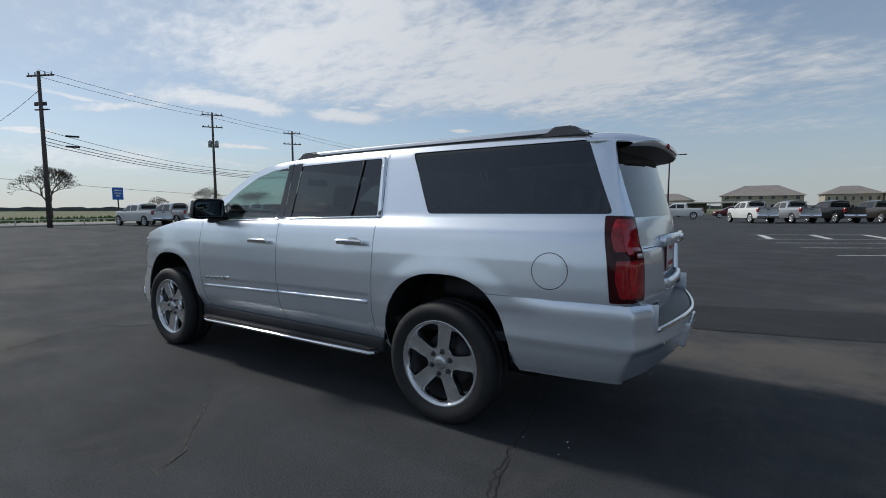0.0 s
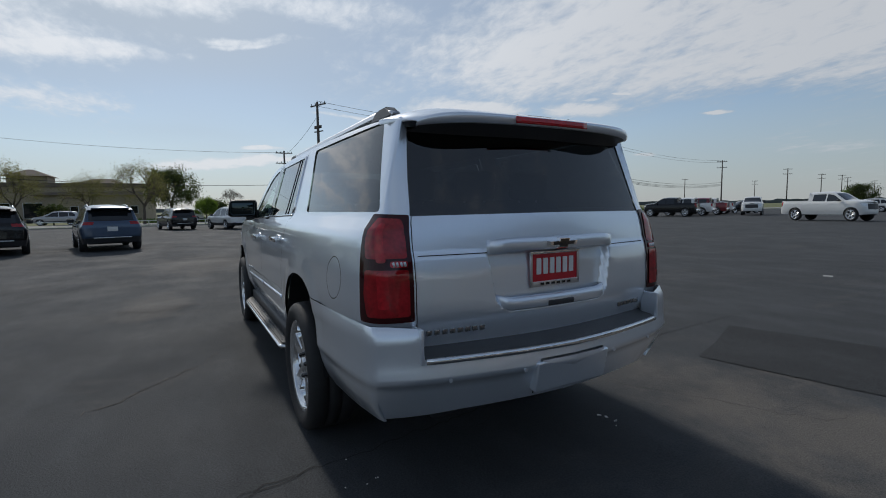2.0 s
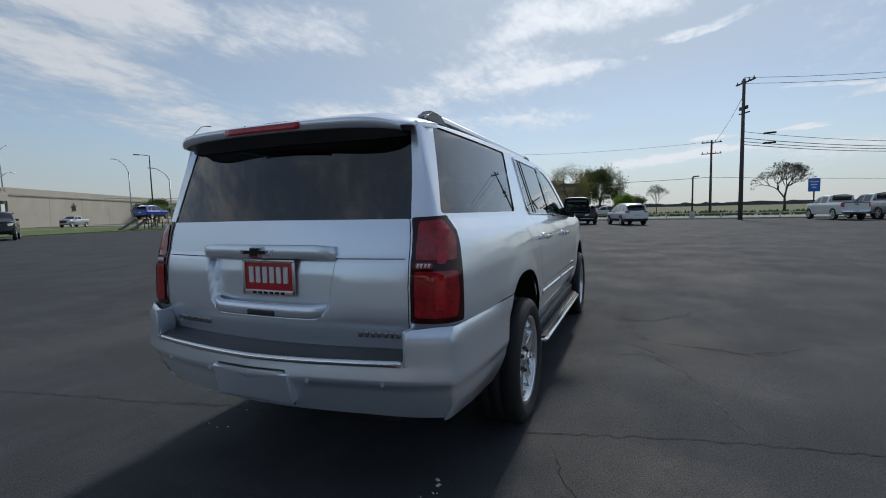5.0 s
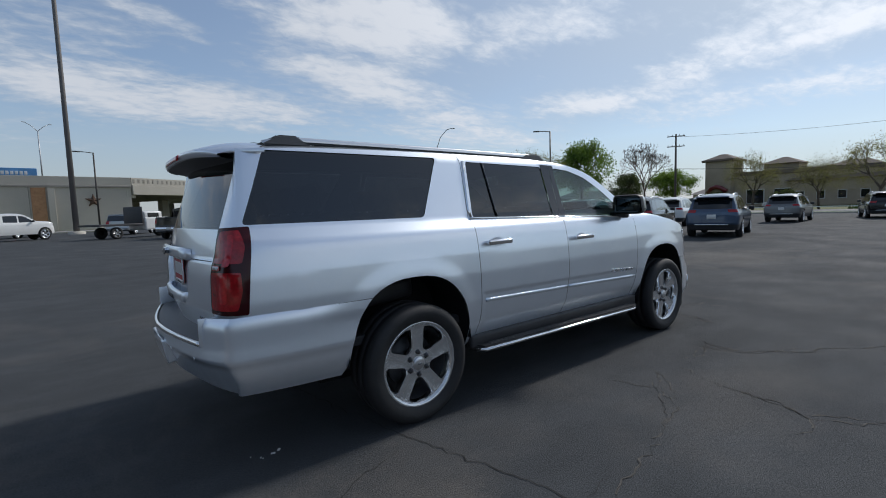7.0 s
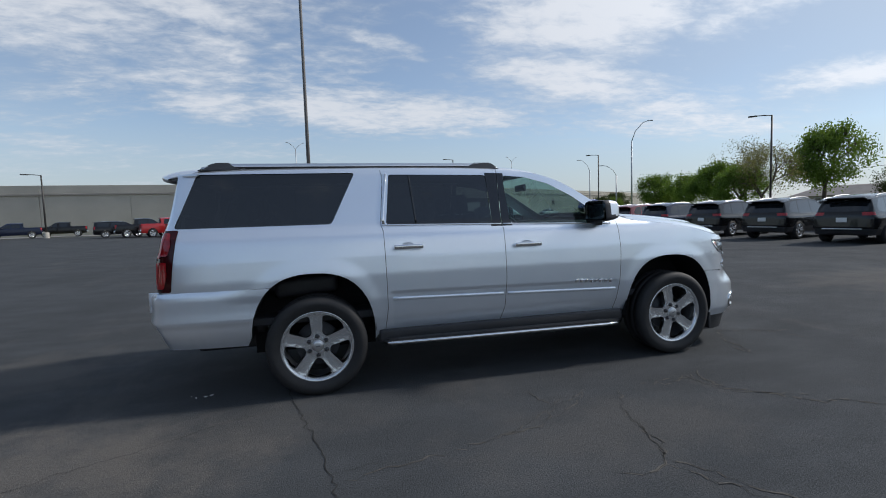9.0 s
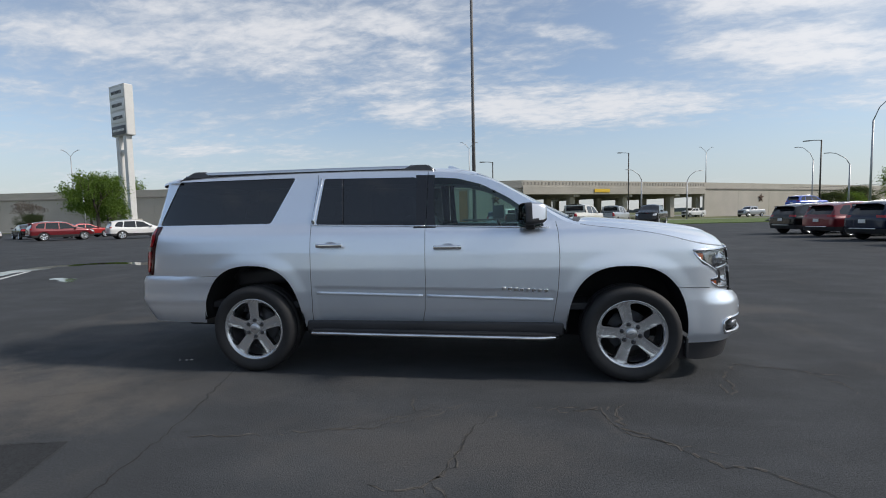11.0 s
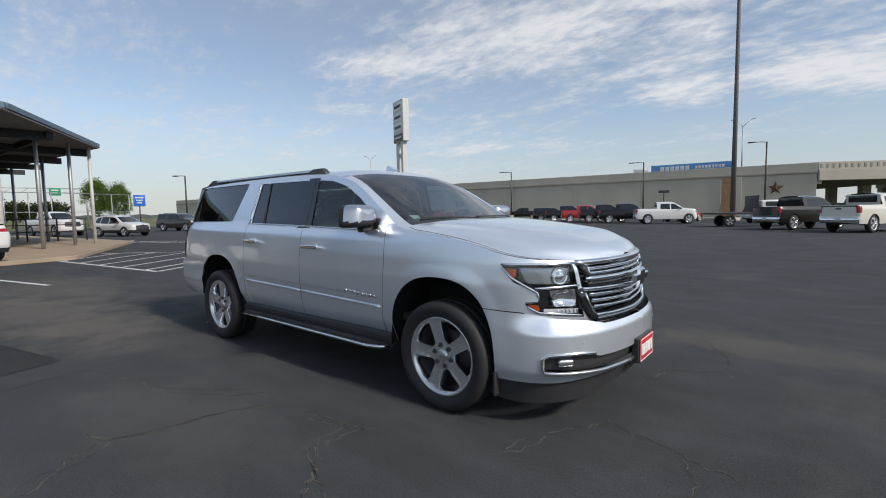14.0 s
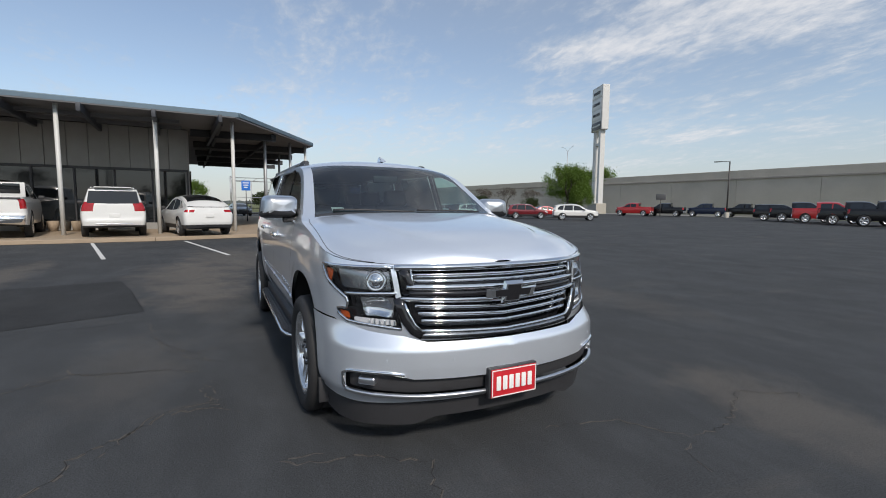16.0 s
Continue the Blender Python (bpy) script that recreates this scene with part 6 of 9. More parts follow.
# blue-grey because the haze before the woods is put into their colour
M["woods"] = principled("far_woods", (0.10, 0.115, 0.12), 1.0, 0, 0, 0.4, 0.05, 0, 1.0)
M["water"] = principled("still_water", (0.02, 0.02, 0.021), 0.03, 0, 0.3)
M["rust"] = principled("rusted_steel", (0.10, 0.06, 0.04), 0.9, 0, 0, 0.3, 3)


def leaf_mat(name, col):
    m = bpy.data.materials.new(name)
    m.use_nodes = True
    nt = m.node_tree
    b = nt.nodes["Principled BSDF"]
    b.inputs["Roughness"].default_value = 0.7
    b.inputs["Specular IOR Level"].default_value = 0.3
    g = nt.nodes.new("ShaderNodeNewGeometry")
    mr = nt.nodes.new("ShaderNodeMapRange")
    mr.inputs["To Min"].default_value, mr.inputs["To Max"].default_value = 0.5, 1.5
    nt.links.new(g.outputs["Random Per Island"], mr.inputs["Value"])
    sc = nt.nodes.new("ShaderNodeVectorMath")
    sc.operation = "SCALE"
    sc.inputs[0].default_value = col
    nt.links.new(mr.outputs[0], sc.inputs["Scale"])
    nt.links.new(sc.outputs[0], b.inputs["Base Color"])
    tr = nt.nodes.new("ShaderNodeBsdfTranslucent")
    tr.inputs[0].default_value = (col[0] * 1.5, col[1] * 1.5, col[2] * 0.9, 1)
    mx = nt.nodes.new("ShaderNodeMixShader")
    mx.inputs[0].default_value = 0.5
    nt.links.new(b.outputs[0], mx.inputs[1])
    nt.links.new(tr.outputs[0], mx.inputs[2])
    nt.links.new(mx.outputs[0], nt.nodes["Material Output"].inputs[0])
    return m


M["leaf"] = leaf_mat("spring_leaves", (0.11, 0.175, 0.036))
M["leaf_pale"] = leaf_mat("pale_young_leaves", (0.15, 0.145, 0.07))
M["leaf_dark"] = leaf_mat("evergreen_leaves", (0.05, 0.068, 0.03))

# ---------- ground, lot, roads ----------


def slab(name, pts, z, mat, label, category, thick=0.0, kind="structure"):
    bm = bmesh.new()
    top = [bm.verts.new((x, y, z)) for x, y in pts]
    f = bm.faces.new(top)
    if f.normal.z < 0 or f.calc_area() == 0:
        bm.normal_update()
    bm.normal_update()
    if f.normal.z < 0:
        f.normal_flip()
    if thick:
        lo = [bm.verts.new((x, y, z - thick)) for x, y in pts]
        for i in range(len(pts)):
            j = (i + 1) % len(pts)
            bm.faces.new((top[i], lo[i], lo[j], top[j]))
        bmesh.ops.recalc_face_normals(bm, faces=bm.faces)
    return tagged(part(name, bm, M[mat]), label, category, kind=kind)


slab("ground", [(-3500, -3500), (3500, -3500), (3500, 3500), (-3500, 3500)], -0.06, "field", "flat meadow running out to the horizon", "ground")
slab("parking_lot", [(47, -118), (47, 30), (34, 50), (16, 47), (10, 66), (-80, 66), (-80, -118)], 0.0, "asphalt", "dark grey worn asphalt parking lot", "pavement")
slab("patch", [(-2.12, -2.36), (-3.9, -2.74), (-5.05, -3.05), (-4.78, -4.6), (-1.66, -3.65), (-1.95, -2.9)], 0.004, "asphalt_new", "dark square asphalt repair patch", "asphalt patch")
slab("grass_verge", [(47.3, -118), (52, -118), (52, 70), (47.3, 70)], 0.05, "grass", "green mown verge beside the lot", "lawn", 0.1)
slab("road", [(52.5, -500), (64, -500), (64, 500), (52.5, 500)], 0.0, "road", "pale asphalt road past the lot", "road", 0.06)
slab("grass_verge", [(16.5, 48), (34.5, 51), (47, 31), (47, 75), (14, 71)], 0.05, "grass", "green lawn strip at the lot's edge", "lawn", 0.1)
slab("frontage_road", [(-160, 67), (60, 72), (60, 80), (-160, 75)], 0.0, "road", "pale frontage road below the retaining wall", "road", 0.06)
for y0, y1 in ((-118, 30),):
    tagged(part("kerb", box_bm((0.16, y1 - y0, 0.20), (47.15, (y0 + y1) / 2, 0.04), 0.03), M["concrete"]), "pale concrete kerb along the lot", "kerb", kind="structure")
# low white pipe rail along the verge
rail = thing("pipe_rail", "low white pipe rail along the grass verge", "fence", pose(49.5, 0, 0))
part("rail", mesh_from("rail", *tube([(0, -30, 0.55), (0, 0, 0.55), (0, 40, 0.55)], 0.05, 6)), M["white_steel"], rail)
for i in range(15):
    part("post", mesh_from("post", *tube([(0, -30 + 5 * i, 0.04), (0, -30 + 5 * i, 0.6)], 0.05, 6)), M["white_steel"], rail)
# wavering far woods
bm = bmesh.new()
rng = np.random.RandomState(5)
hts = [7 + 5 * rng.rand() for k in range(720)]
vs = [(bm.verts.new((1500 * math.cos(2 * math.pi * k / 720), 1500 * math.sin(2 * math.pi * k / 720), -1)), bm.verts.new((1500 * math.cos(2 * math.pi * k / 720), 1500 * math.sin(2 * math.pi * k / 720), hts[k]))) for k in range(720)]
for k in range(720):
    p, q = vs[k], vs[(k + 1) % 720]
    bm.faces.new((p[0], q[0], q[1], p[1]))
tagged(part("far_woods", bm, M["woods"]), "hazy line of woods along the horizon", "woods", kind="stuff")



# painted lines
def paint(a, b, w=0.10, z=0.006):
    a, b = Vector(a), Vector(b)
    d = (b - a).normalized()
    n = Vector((-d.y, d.x)) * w / 2
    slab("painted_line", [tuple(p) for p in (a + n, b + n, b - n, a - n)], z, "line", "faded white painted parking line", "parking line")


for i, (y, x0, x1) in enumerate(((-13.9, -5.6, -12.0), (-16.6, -5.0, -14.0), (-18.9, -4.4, -16.0), (-21.3, -3.9, -18.0), (-25.2, -3.7, -20.0))):
    paint((x0, y), (x1, y - (x0 - x1) * 0.53))
for i in range(6):
    x = -4.4 - 2.2 * i
    paint((x, -21.6 - 0.53 * 2.2 * i), (x + 0.3, -25.3 - 0.53 * 2.2 * i), 0.3)
for y in (-5.2, -2.4, -8.0, -10.8):
    paint((-14.7, y - 0.13), (-9.0, y + 1.2))
paint((-16.6, 0.3), (-9.6, 1.1), 0.12)
paint((-9.6, 1.1), (-13.4, 6.9), 0.12)
paint((-18.6, 2.2), (-13.4, 6.9), 0.12)
for k in range(5):
    t = (k + 0.5) / 5
    paint((-16.6 + 7 * t, 0.3 + 0.8 * t), (-18.6 + 5.2 * t, 2.2 + 4.7 * t), 0.11)
for k in range(6):
    paint((-22 - 1.4 * k, 9.4 - 1.0 * k), (-21 - 1.4 * k, 11.2 - 1.0 * k), 0.12)
paint((-21, 9.3), (-30, 3.2), 0.12)
paint((-20.4, 11.6), (-29, 5.4), 0.12)


# ---------- water on the lot ----------
def pool(cl, wid, seed, z=0.003):
    """A shallow pool with a wavering outline along a centre line."""
    rg = np.random.RandomState(seed)
    c = chaikin(cl, 3)
    t = np.gradient(c, axis=0)
    t /= np.linalg.norm(t, axis=1)[:, None]
    n = np.stack([-t[:, 1], t[:, 0]], 1)
    k = np.sin(np.linspace(0, math.pi, len(c))) ** 0.6
    a = c + n * (wid * k * (0.5 + 0.12 * rg.randn(len(c))))[:, None]
    d = c - n * (wid * k * (0.5 + 0.12 * rg.randn(len(c))))[:, None]
    slab("puddle", [tuple(q) for q in np.vstack([a, d[1:-1][::-1]])], z, "water", "shallow puddle shining on the asphalt", "puddle")


pool([(-11.6, 3.0), (-13.4, 5.4), (-14.2, 7.6), (-13.6, 9.2), (-12.2, 9.4), (-10.8, 8.6)], 0.75, 1)
pool([(-11.4, 4.3), (-10.4, 3.2), (-9.0, 2.2)], 0.30, 2)
pool([(-10.9, 5.4), (-10.3, 5.2), (-9.7, 4.7)], 0.35, 3)

# ---------- cracks ----------
def crack(pts, w=0.010, seed=0, edge=True, k_=0.62):
    """A jagged crack with a crumbled pale rim."""
    rg = np.random.RandomState(seed)
    P = [np.array(p, float) for p in pts]
    line = [P[0]]
    for a, b in zip(P[:-1], P[1:]):
        n = max(2, int(np.linalg.norm(b - a) / 0.045))
        d = (b - a) / np.linalg.norm(b - a)
        nn = np.array((-d[1], d[0]))
        for k in range(1, n + 1):
            line.append(a + (b - a) * k / n + nn * rg.randn() * 0.014)
    L = np.array(line)
    t = np.gradient(L, axis=0)
    t /= np.linalg.norm(t, axis=1)[:, None] + 1e-9
    nrm = np.stack([-t[:, 1], t[:, 0]], 1)
    for mat, ww, z, nm in ((("crack_edge", 3.0, 0.0025, "rim"),) if edge else ()) + (("crack", 0.62 if edge else 0.9, 0.004, "crack"),):
        wid = k_ * w * ww * np.clip(0.55 + 0.6 * rg.rand(len(L)), 0.1, 2) * np.clip(np.minimum(np.arange(len(L)), np.arange(len(L))[::-1]) / 4 + 0.15, 0, 1)
        off = rg.randn(len(L)) * w * (0.5 if nm == "rim" else 0.1)
        v = []
        for i in range(len(L)):
            for s in (-1, 1):
                q = L[i] + nrm[i] * (s * wid[i] / 2 + off[i])
                v.append((q[0], q[1], z))
        f = [(2 * i, 2 * i + 2, 2 * i + 3, 2 * i + 1) for i in range(len(L) - 1) if nm == "crack" or rg.rand() < 0.62]
        me = mesh_from(nm, v, f, smooth=False)
        if nm == "rim":
            root = tagged(part("pavement_crack", me, M[mat]), "jagged crack with crumbled pale rim in asphalt", "crack", kind="structure")
        elif edge:
            part("crack_gap", me, M[mat], root)
        else:
            tagged(part("pavement_crack", me, M[mat]), "thin jagged dark crack in asphalt", "crack", kind="structure")


crack([(1.40, -1.47), (1.37, -1.85), (1.56, -1.99), (1.80, -2.27), (1.94, -2.27), (2.07, -2.35), (2.23, -2.52), (2.6, -2.7)], 0.014, 1)
crack([(0.79, -1.54), (1.06, -1.63), (1.40, -1.47)], 0.009, 2)
crack([(-0.11, -1.41), (0.0, -1.73), (0.34, -1.59)], 0.008, 3)
crack([(0.0, -1.73), (-0.2, -1.99), (-0.6, -2.06)], 0.007, 4)
crack([(0.60, -1.60), (0.42, -1.93), (0.32, -2.45), (0.21, -2.62), (0.02, -2.66), (-0.14, -2.59)], 0.009, 5)
crack([(0.21, -2.62), (0.27, -2.71), (0.40, -2.9), (0.46, -3.1)], 0.009, 6)
crack([(2.29, -0.95), (2.29, -1.23), (2.40, -1.04), (2.41, -0.80), (2.61, -0.55), (2.66, -0.48), (3.04, -0.59), (3.4, -0.75)], 0.010, 7)
crack([(3.08, -0.65), (3.22, -0.81), (3.21, -1.13)], 0.009, 8)
crack([(-0.13, -1.94), (0.16, -1.73), (0.38, -1.53)], 0.006, 9)
crack([(2.68, 0.29), (2.60, 0.39), (2.73, 0.85), (2.88, 0.93), (3.09, 1.09)], 0.009, 10)
crack([(3.09, 1.09), (3.23, 0.88), (3.38, 0.84)], 0.012, 11)
crack([(3.09, 1.09), (3.07, 1.51), (2.77, 2.05), (2.99, 2.47), (3.09, 2.29)], 0.011, 12)
crack([(-2.7, 3.6), (-2.42, 2.34), (-2.32, 1.70), (-2.18, 1.05), (-2.10, 0.5), (-1.95, -0.5), (-1.82, -1.10), (-1.72, -1.49), (-1.55, -2.25), (-1.48, -2.80), (-1.40, -4.4)], 0.013, 13, False)
crack([(-2.16, 1.05), (-2.21, 1.29), (-2.26, 1.56)], 0.012, 14, False)
crack([(-1.93, -1.18), (-2.30, -1.32), (-2.61, -1.50), (-2.93, -1.67), (-3.22, -1.81), (-3.32, -2.08)], 0.008, 15, False)
crack([(-1.26, -2.13), (-1.60, -2.19)], 0.008, 16, False)
crack([(-1.53, -2.27), (-0.93, -2.15), (-0.47, -2.03), (-0.14, -1.83), (0.15, -1.62)], 0.007, 17)
crack([(0.40, -1.90), (0.33, -2.31), (0.25, -2.56), (0.46, -2.89), (0.7, -3.2)], 0.008, 18)
crack([(1.28, -1.48), (1.33, -1.88), (1.90, -2.17)], 0.008, 19)
crack([(0.05, 1.48), (-0.27, 1.79), (-0.59, 2.06), (-0.75, 2.30)], 0.009, 20)
crack([(0.4, 1.35), (0.05, 1.48)], 0.007, 21)
crack([(-2.12, -2.36), (-3.32, -2.62), (-3.9, -2.76)], 0.012, 22, False)
crack([(0.9, -1.54), (1.27, -1.57), (1.45, -1.50), (1.55, -1.37)], 0.008, 23)
rg = np.random.RandomState(3)
for k in range(11):
    cx, cy = (-2.58 + 0.05 * rg.randn(), -0.73 + 0.05 * rg.randn()) if k < 6 else (-2.35 + 0.12 * rg.randn(), 0.86 + 0.05 * rg.randn())
    s = 0.026 if k < 2 else 0.008
    chip = box_bm((s, s * 0.6, 0.004), (0, 0, 0.003), 0.001, None, 1)
    tagged(part("paper_scrap", chip, M["paper"]), "small white scrap lying on asphalt", "litter", "scraps on the asphalt").matrix_basis = pose(cx, cy, 0.0, 0, 0, rg.rand() * 180)

chip = box_bm((0.13, 0.08, 0.006), (0, 0, 0.004), 0.001, None, 1)
tagged(part("paper_scrap", chip, M["paper"]), "white scrap of paper lying on asphalt", "litter", "scraps on the asphalt").matrix_basis = pose(-0.65, -8.6, 0.0, 0, 0, 25)

# ---------- parked vehicles ----------
PAINT = {}
for nm_, c_, mt_ in (("white", (0.72, 0.72, 0.70), 0), ("black", (0.006, 0.006, 0.007), 0), ("grey", (0.13, 0.135, 0.14), 0.5), ("silver_", (0.42, 0.43, 0.44), 0.6), ("blue", (0.045, 0.075, 0.13), 0.4), ("umber", (0.022, 0.019, 0.016), 0.4),
                     ("red", (0.38, 0.015, 0.015), 0.1), ("maroon", (0.16, 0.010, 0.016), 0.2), ("navy", (0.012, 0.018, 0.04), 0.2), ("royal", (0.015, 0.07, 0.42), 0.2), ("cream", (0.68, 0.66, 0.58), 0), ("taupe", (0.055, 0.048, 0.040), 0.3)):
    PAINT[nm_] = principled("paint_" + nm_, c_, 0.22 if nm_ in ("black", "navy") else 0.30, mt_, 0.45 if nm_ in ("black", "navy") else 0.8, 0.06, 1.5, spec=0.3 if nm_ in ("black", "navy") else 0.5)

KINDS = {
    "suv": dict(L=(2.30, -2.30), W=0.92, hub=(1.38, -1.38), R=0.355, bot=0.28, belt=0.98, name="crossover_car",
                top=[(2.34, 0.80), (2.1, 0.90), (1.7, 0.99), (1.15, 1.05), (1.0, 1.10), (0.35, 1.50), (0.1, 1.57), (-0.8, 1.60), (-1.7, 1.54), (-2.0, 1.47), (-2.4, 1.44)],
                mid=[(2.38, 0.82), (2.1, 0.97), (1.5, 1.06), (1.2, 1.10), (0.35, 1.58), (0.0, 1.655), (-0.8, 1.68), (-1.8, 1.60), (-2.4, 1.54)],
                win=[[(0.85, 1.02), (0.25, 1.46), (-0.28, 1.53), (-0.30, 1.00)], [(-0.36, 1.00), (-0.34, 1.53), (-1.15, 1.52), (-1.25, 1.03)], [(-1.32, 1.04), (-1.22, 1.51), (-1.60, 1.48), (-1.86, 1.22), (-1.85, 1.08)]],
                rear_in=[(0.3, 0.10), (0.55, 0.0), (0.95, 0.02), (1.05, 0.06), (1.45, 0.34), (1.6, 0.46)], back=(1.07, 1.44, 0.66), tail=(0.95, 1.055), screen=(1.12, 0.33), clad=0.50),
    "fullsize": dict(L=(2.55, -2.62), W=1.0, hub=(1.50, -1.55), R=0.40, bot=0.36, belt=1.18, name="large_suv",
                     top=[(2.6, 1.02), (2.3, 1.12), (1.7, 1.20), (1.2, 1.24), (1.05, 1.29), (0.45, 1.68), (0.2, 1.75), (-0.8, 1.78), (-2.2, 1.77), (-2.5, 1.74), (-2.8, 1.73)],
                     mid=[(2.65, 1.05), (2.3, 1.19), (1.5, 1.28), (1.2, 1.30), (0.4, 1.77), (0.1, 1.84), (-0.8, 1.87), (-2.2, 1.85), (-2.8, 1.80)],
                     win=[[(0.92, 1.22), (0.30, 1.64), (-0.02, 1.69), (-0.03, 1.22)], [(-0.12, 1.22), (-0.10, 1.70), (-0.95, 1.70), (-1.0, 1.24)], [(-1.25, 1.25), (-1.12, 1.70), (-2.2, 1.69), (-2.32, 1.26)]],
                     rear_in=[(0.3, 0.05), (0.6, -0.04), (0.75, 0.0), (1.2, 0.02), (1.7, 0.14), (1.9, 0.2)], back=(1.22, 1.68, 0.78), tail=(0.95, 1.28), screen=(1.18, 0.40), clad=0.44),
    "pickup": dict(L=(2.85, -2.95), W=1.0, hub=(1.92, -1.80), R=0.42, bot=0.42, belt=1.25, name="pickup_truck", bed=(-0.95, 1.32),
                   top=[(2.9, 1.12), (2.6, 1.20), (2.0, 1.26), (1.55, 1.29), (1.42, 1.33), (0.85, 1.72), (0.6, 1.79), (0.0, 1.81), (-0.7, 1.79), (-0.93, 1.76), (-0.95, 1.74), (-0.951, 1.33), (-2.0, 1.32), (-3.0, 1.33)],
                   mid=[(2.95, 1.16), (2.6, 1.28), (2.0, 1.34), (1.5, 1.37), (0.85, 1.82), (0.5, 1.90), (0.0, 1.925), (-0.7, 1.90), (-3.0, 1.86)],
                   win=[[(1.30, 1.29), (0.72, 1.68), (0.33, 1.74), (0.31, 1.27)], [(0.22, 1.27), (0.24, 1.74), (-0.62, 1.73), (-0.66, 1.29)]],
                   rear_in=[(0.3, 0.05), (0.6, -0.06), (0.72, -0.05), (0.76, 0.0), (1.3, 0.01), (1.9, 0.02)], back=None, tail=(0.95, 1.27), screen=(1.52, 0.80), clad=0.0),
}
KINDS["hatch"] = dict(KINDS["suv"], name="electric_hatchback", clad=0.44, top=[(2.34, 0.72), (2.1, 0.86), (1.6, 0.97), (1.1, 1.02), (0.9, 1.10), (0.3, 1.42), (0.0, 1.50), (-0.7, 1.52), (-1.4, 1.40), (-2.0, 1.20), (-2.4, 1.08)],
                      mid=[(2.38, 0.76), (2.1, 0.94), (1.6, 1.05), (1.2, 1.08), (0.3, 1.52), (-0.1, 1.60), (-0.7, 1.62), (-1.4, 1.52), (-2.0, 1.28), (-2.4, 1.12)],
                      win=[[(0.85, 1.00), (0.2, 1.37), (-0.25, 1.44), (-0.27, 0.99)], [(-0.33, 0.99), (-0.31, 1.45), (-1.05, 1.38), (-1.30, 1.04)], [(-1.36, 1.06), (-1.12, 1.37), (-1.45, 1.28), (-1.72, 1.10)]],
                      rear_in=[(0.3, 0.10), (0.55, 0.0), (0.95, 0.02), (1.05, 0.06), (1.3, 0.10)], back=None, tail=(0.92, 1.02))
KINDS["sedan"] = dict(KINDS["hatch"], name="saloon_car", top=[(2.34, 0.70), (2.0, 0.84), (1.4, 0.92), (0.95, 0.97), (0.8, 1.02), (0.15, 1.32), (-0.1, 1.38), (-0.8, 1.38), (-1.3, 1.22), (-1.7, 1.05), (-2.4, 1.02)],
                      mid=[(2.38, 0.74), (2.0, 0.91), (1.4, 0.98), (1.0, 1.01), (0.15, 1.41), (-0.2, 1.47), (-0.8, 1.47), (-1.3, 1.32), (-1.75, 1.09), (-2.4, 1.05)],
                      win=[[(0.7, 0.96), (0.1, 1.28), (-0.3, 1.33), (-0.32, 0.95)], [(-0.38, 0.95), (-0.36, 1.33), (-0.9, 1.30), (-1.3, 1.02)]], tail=(0.82, 0.98))


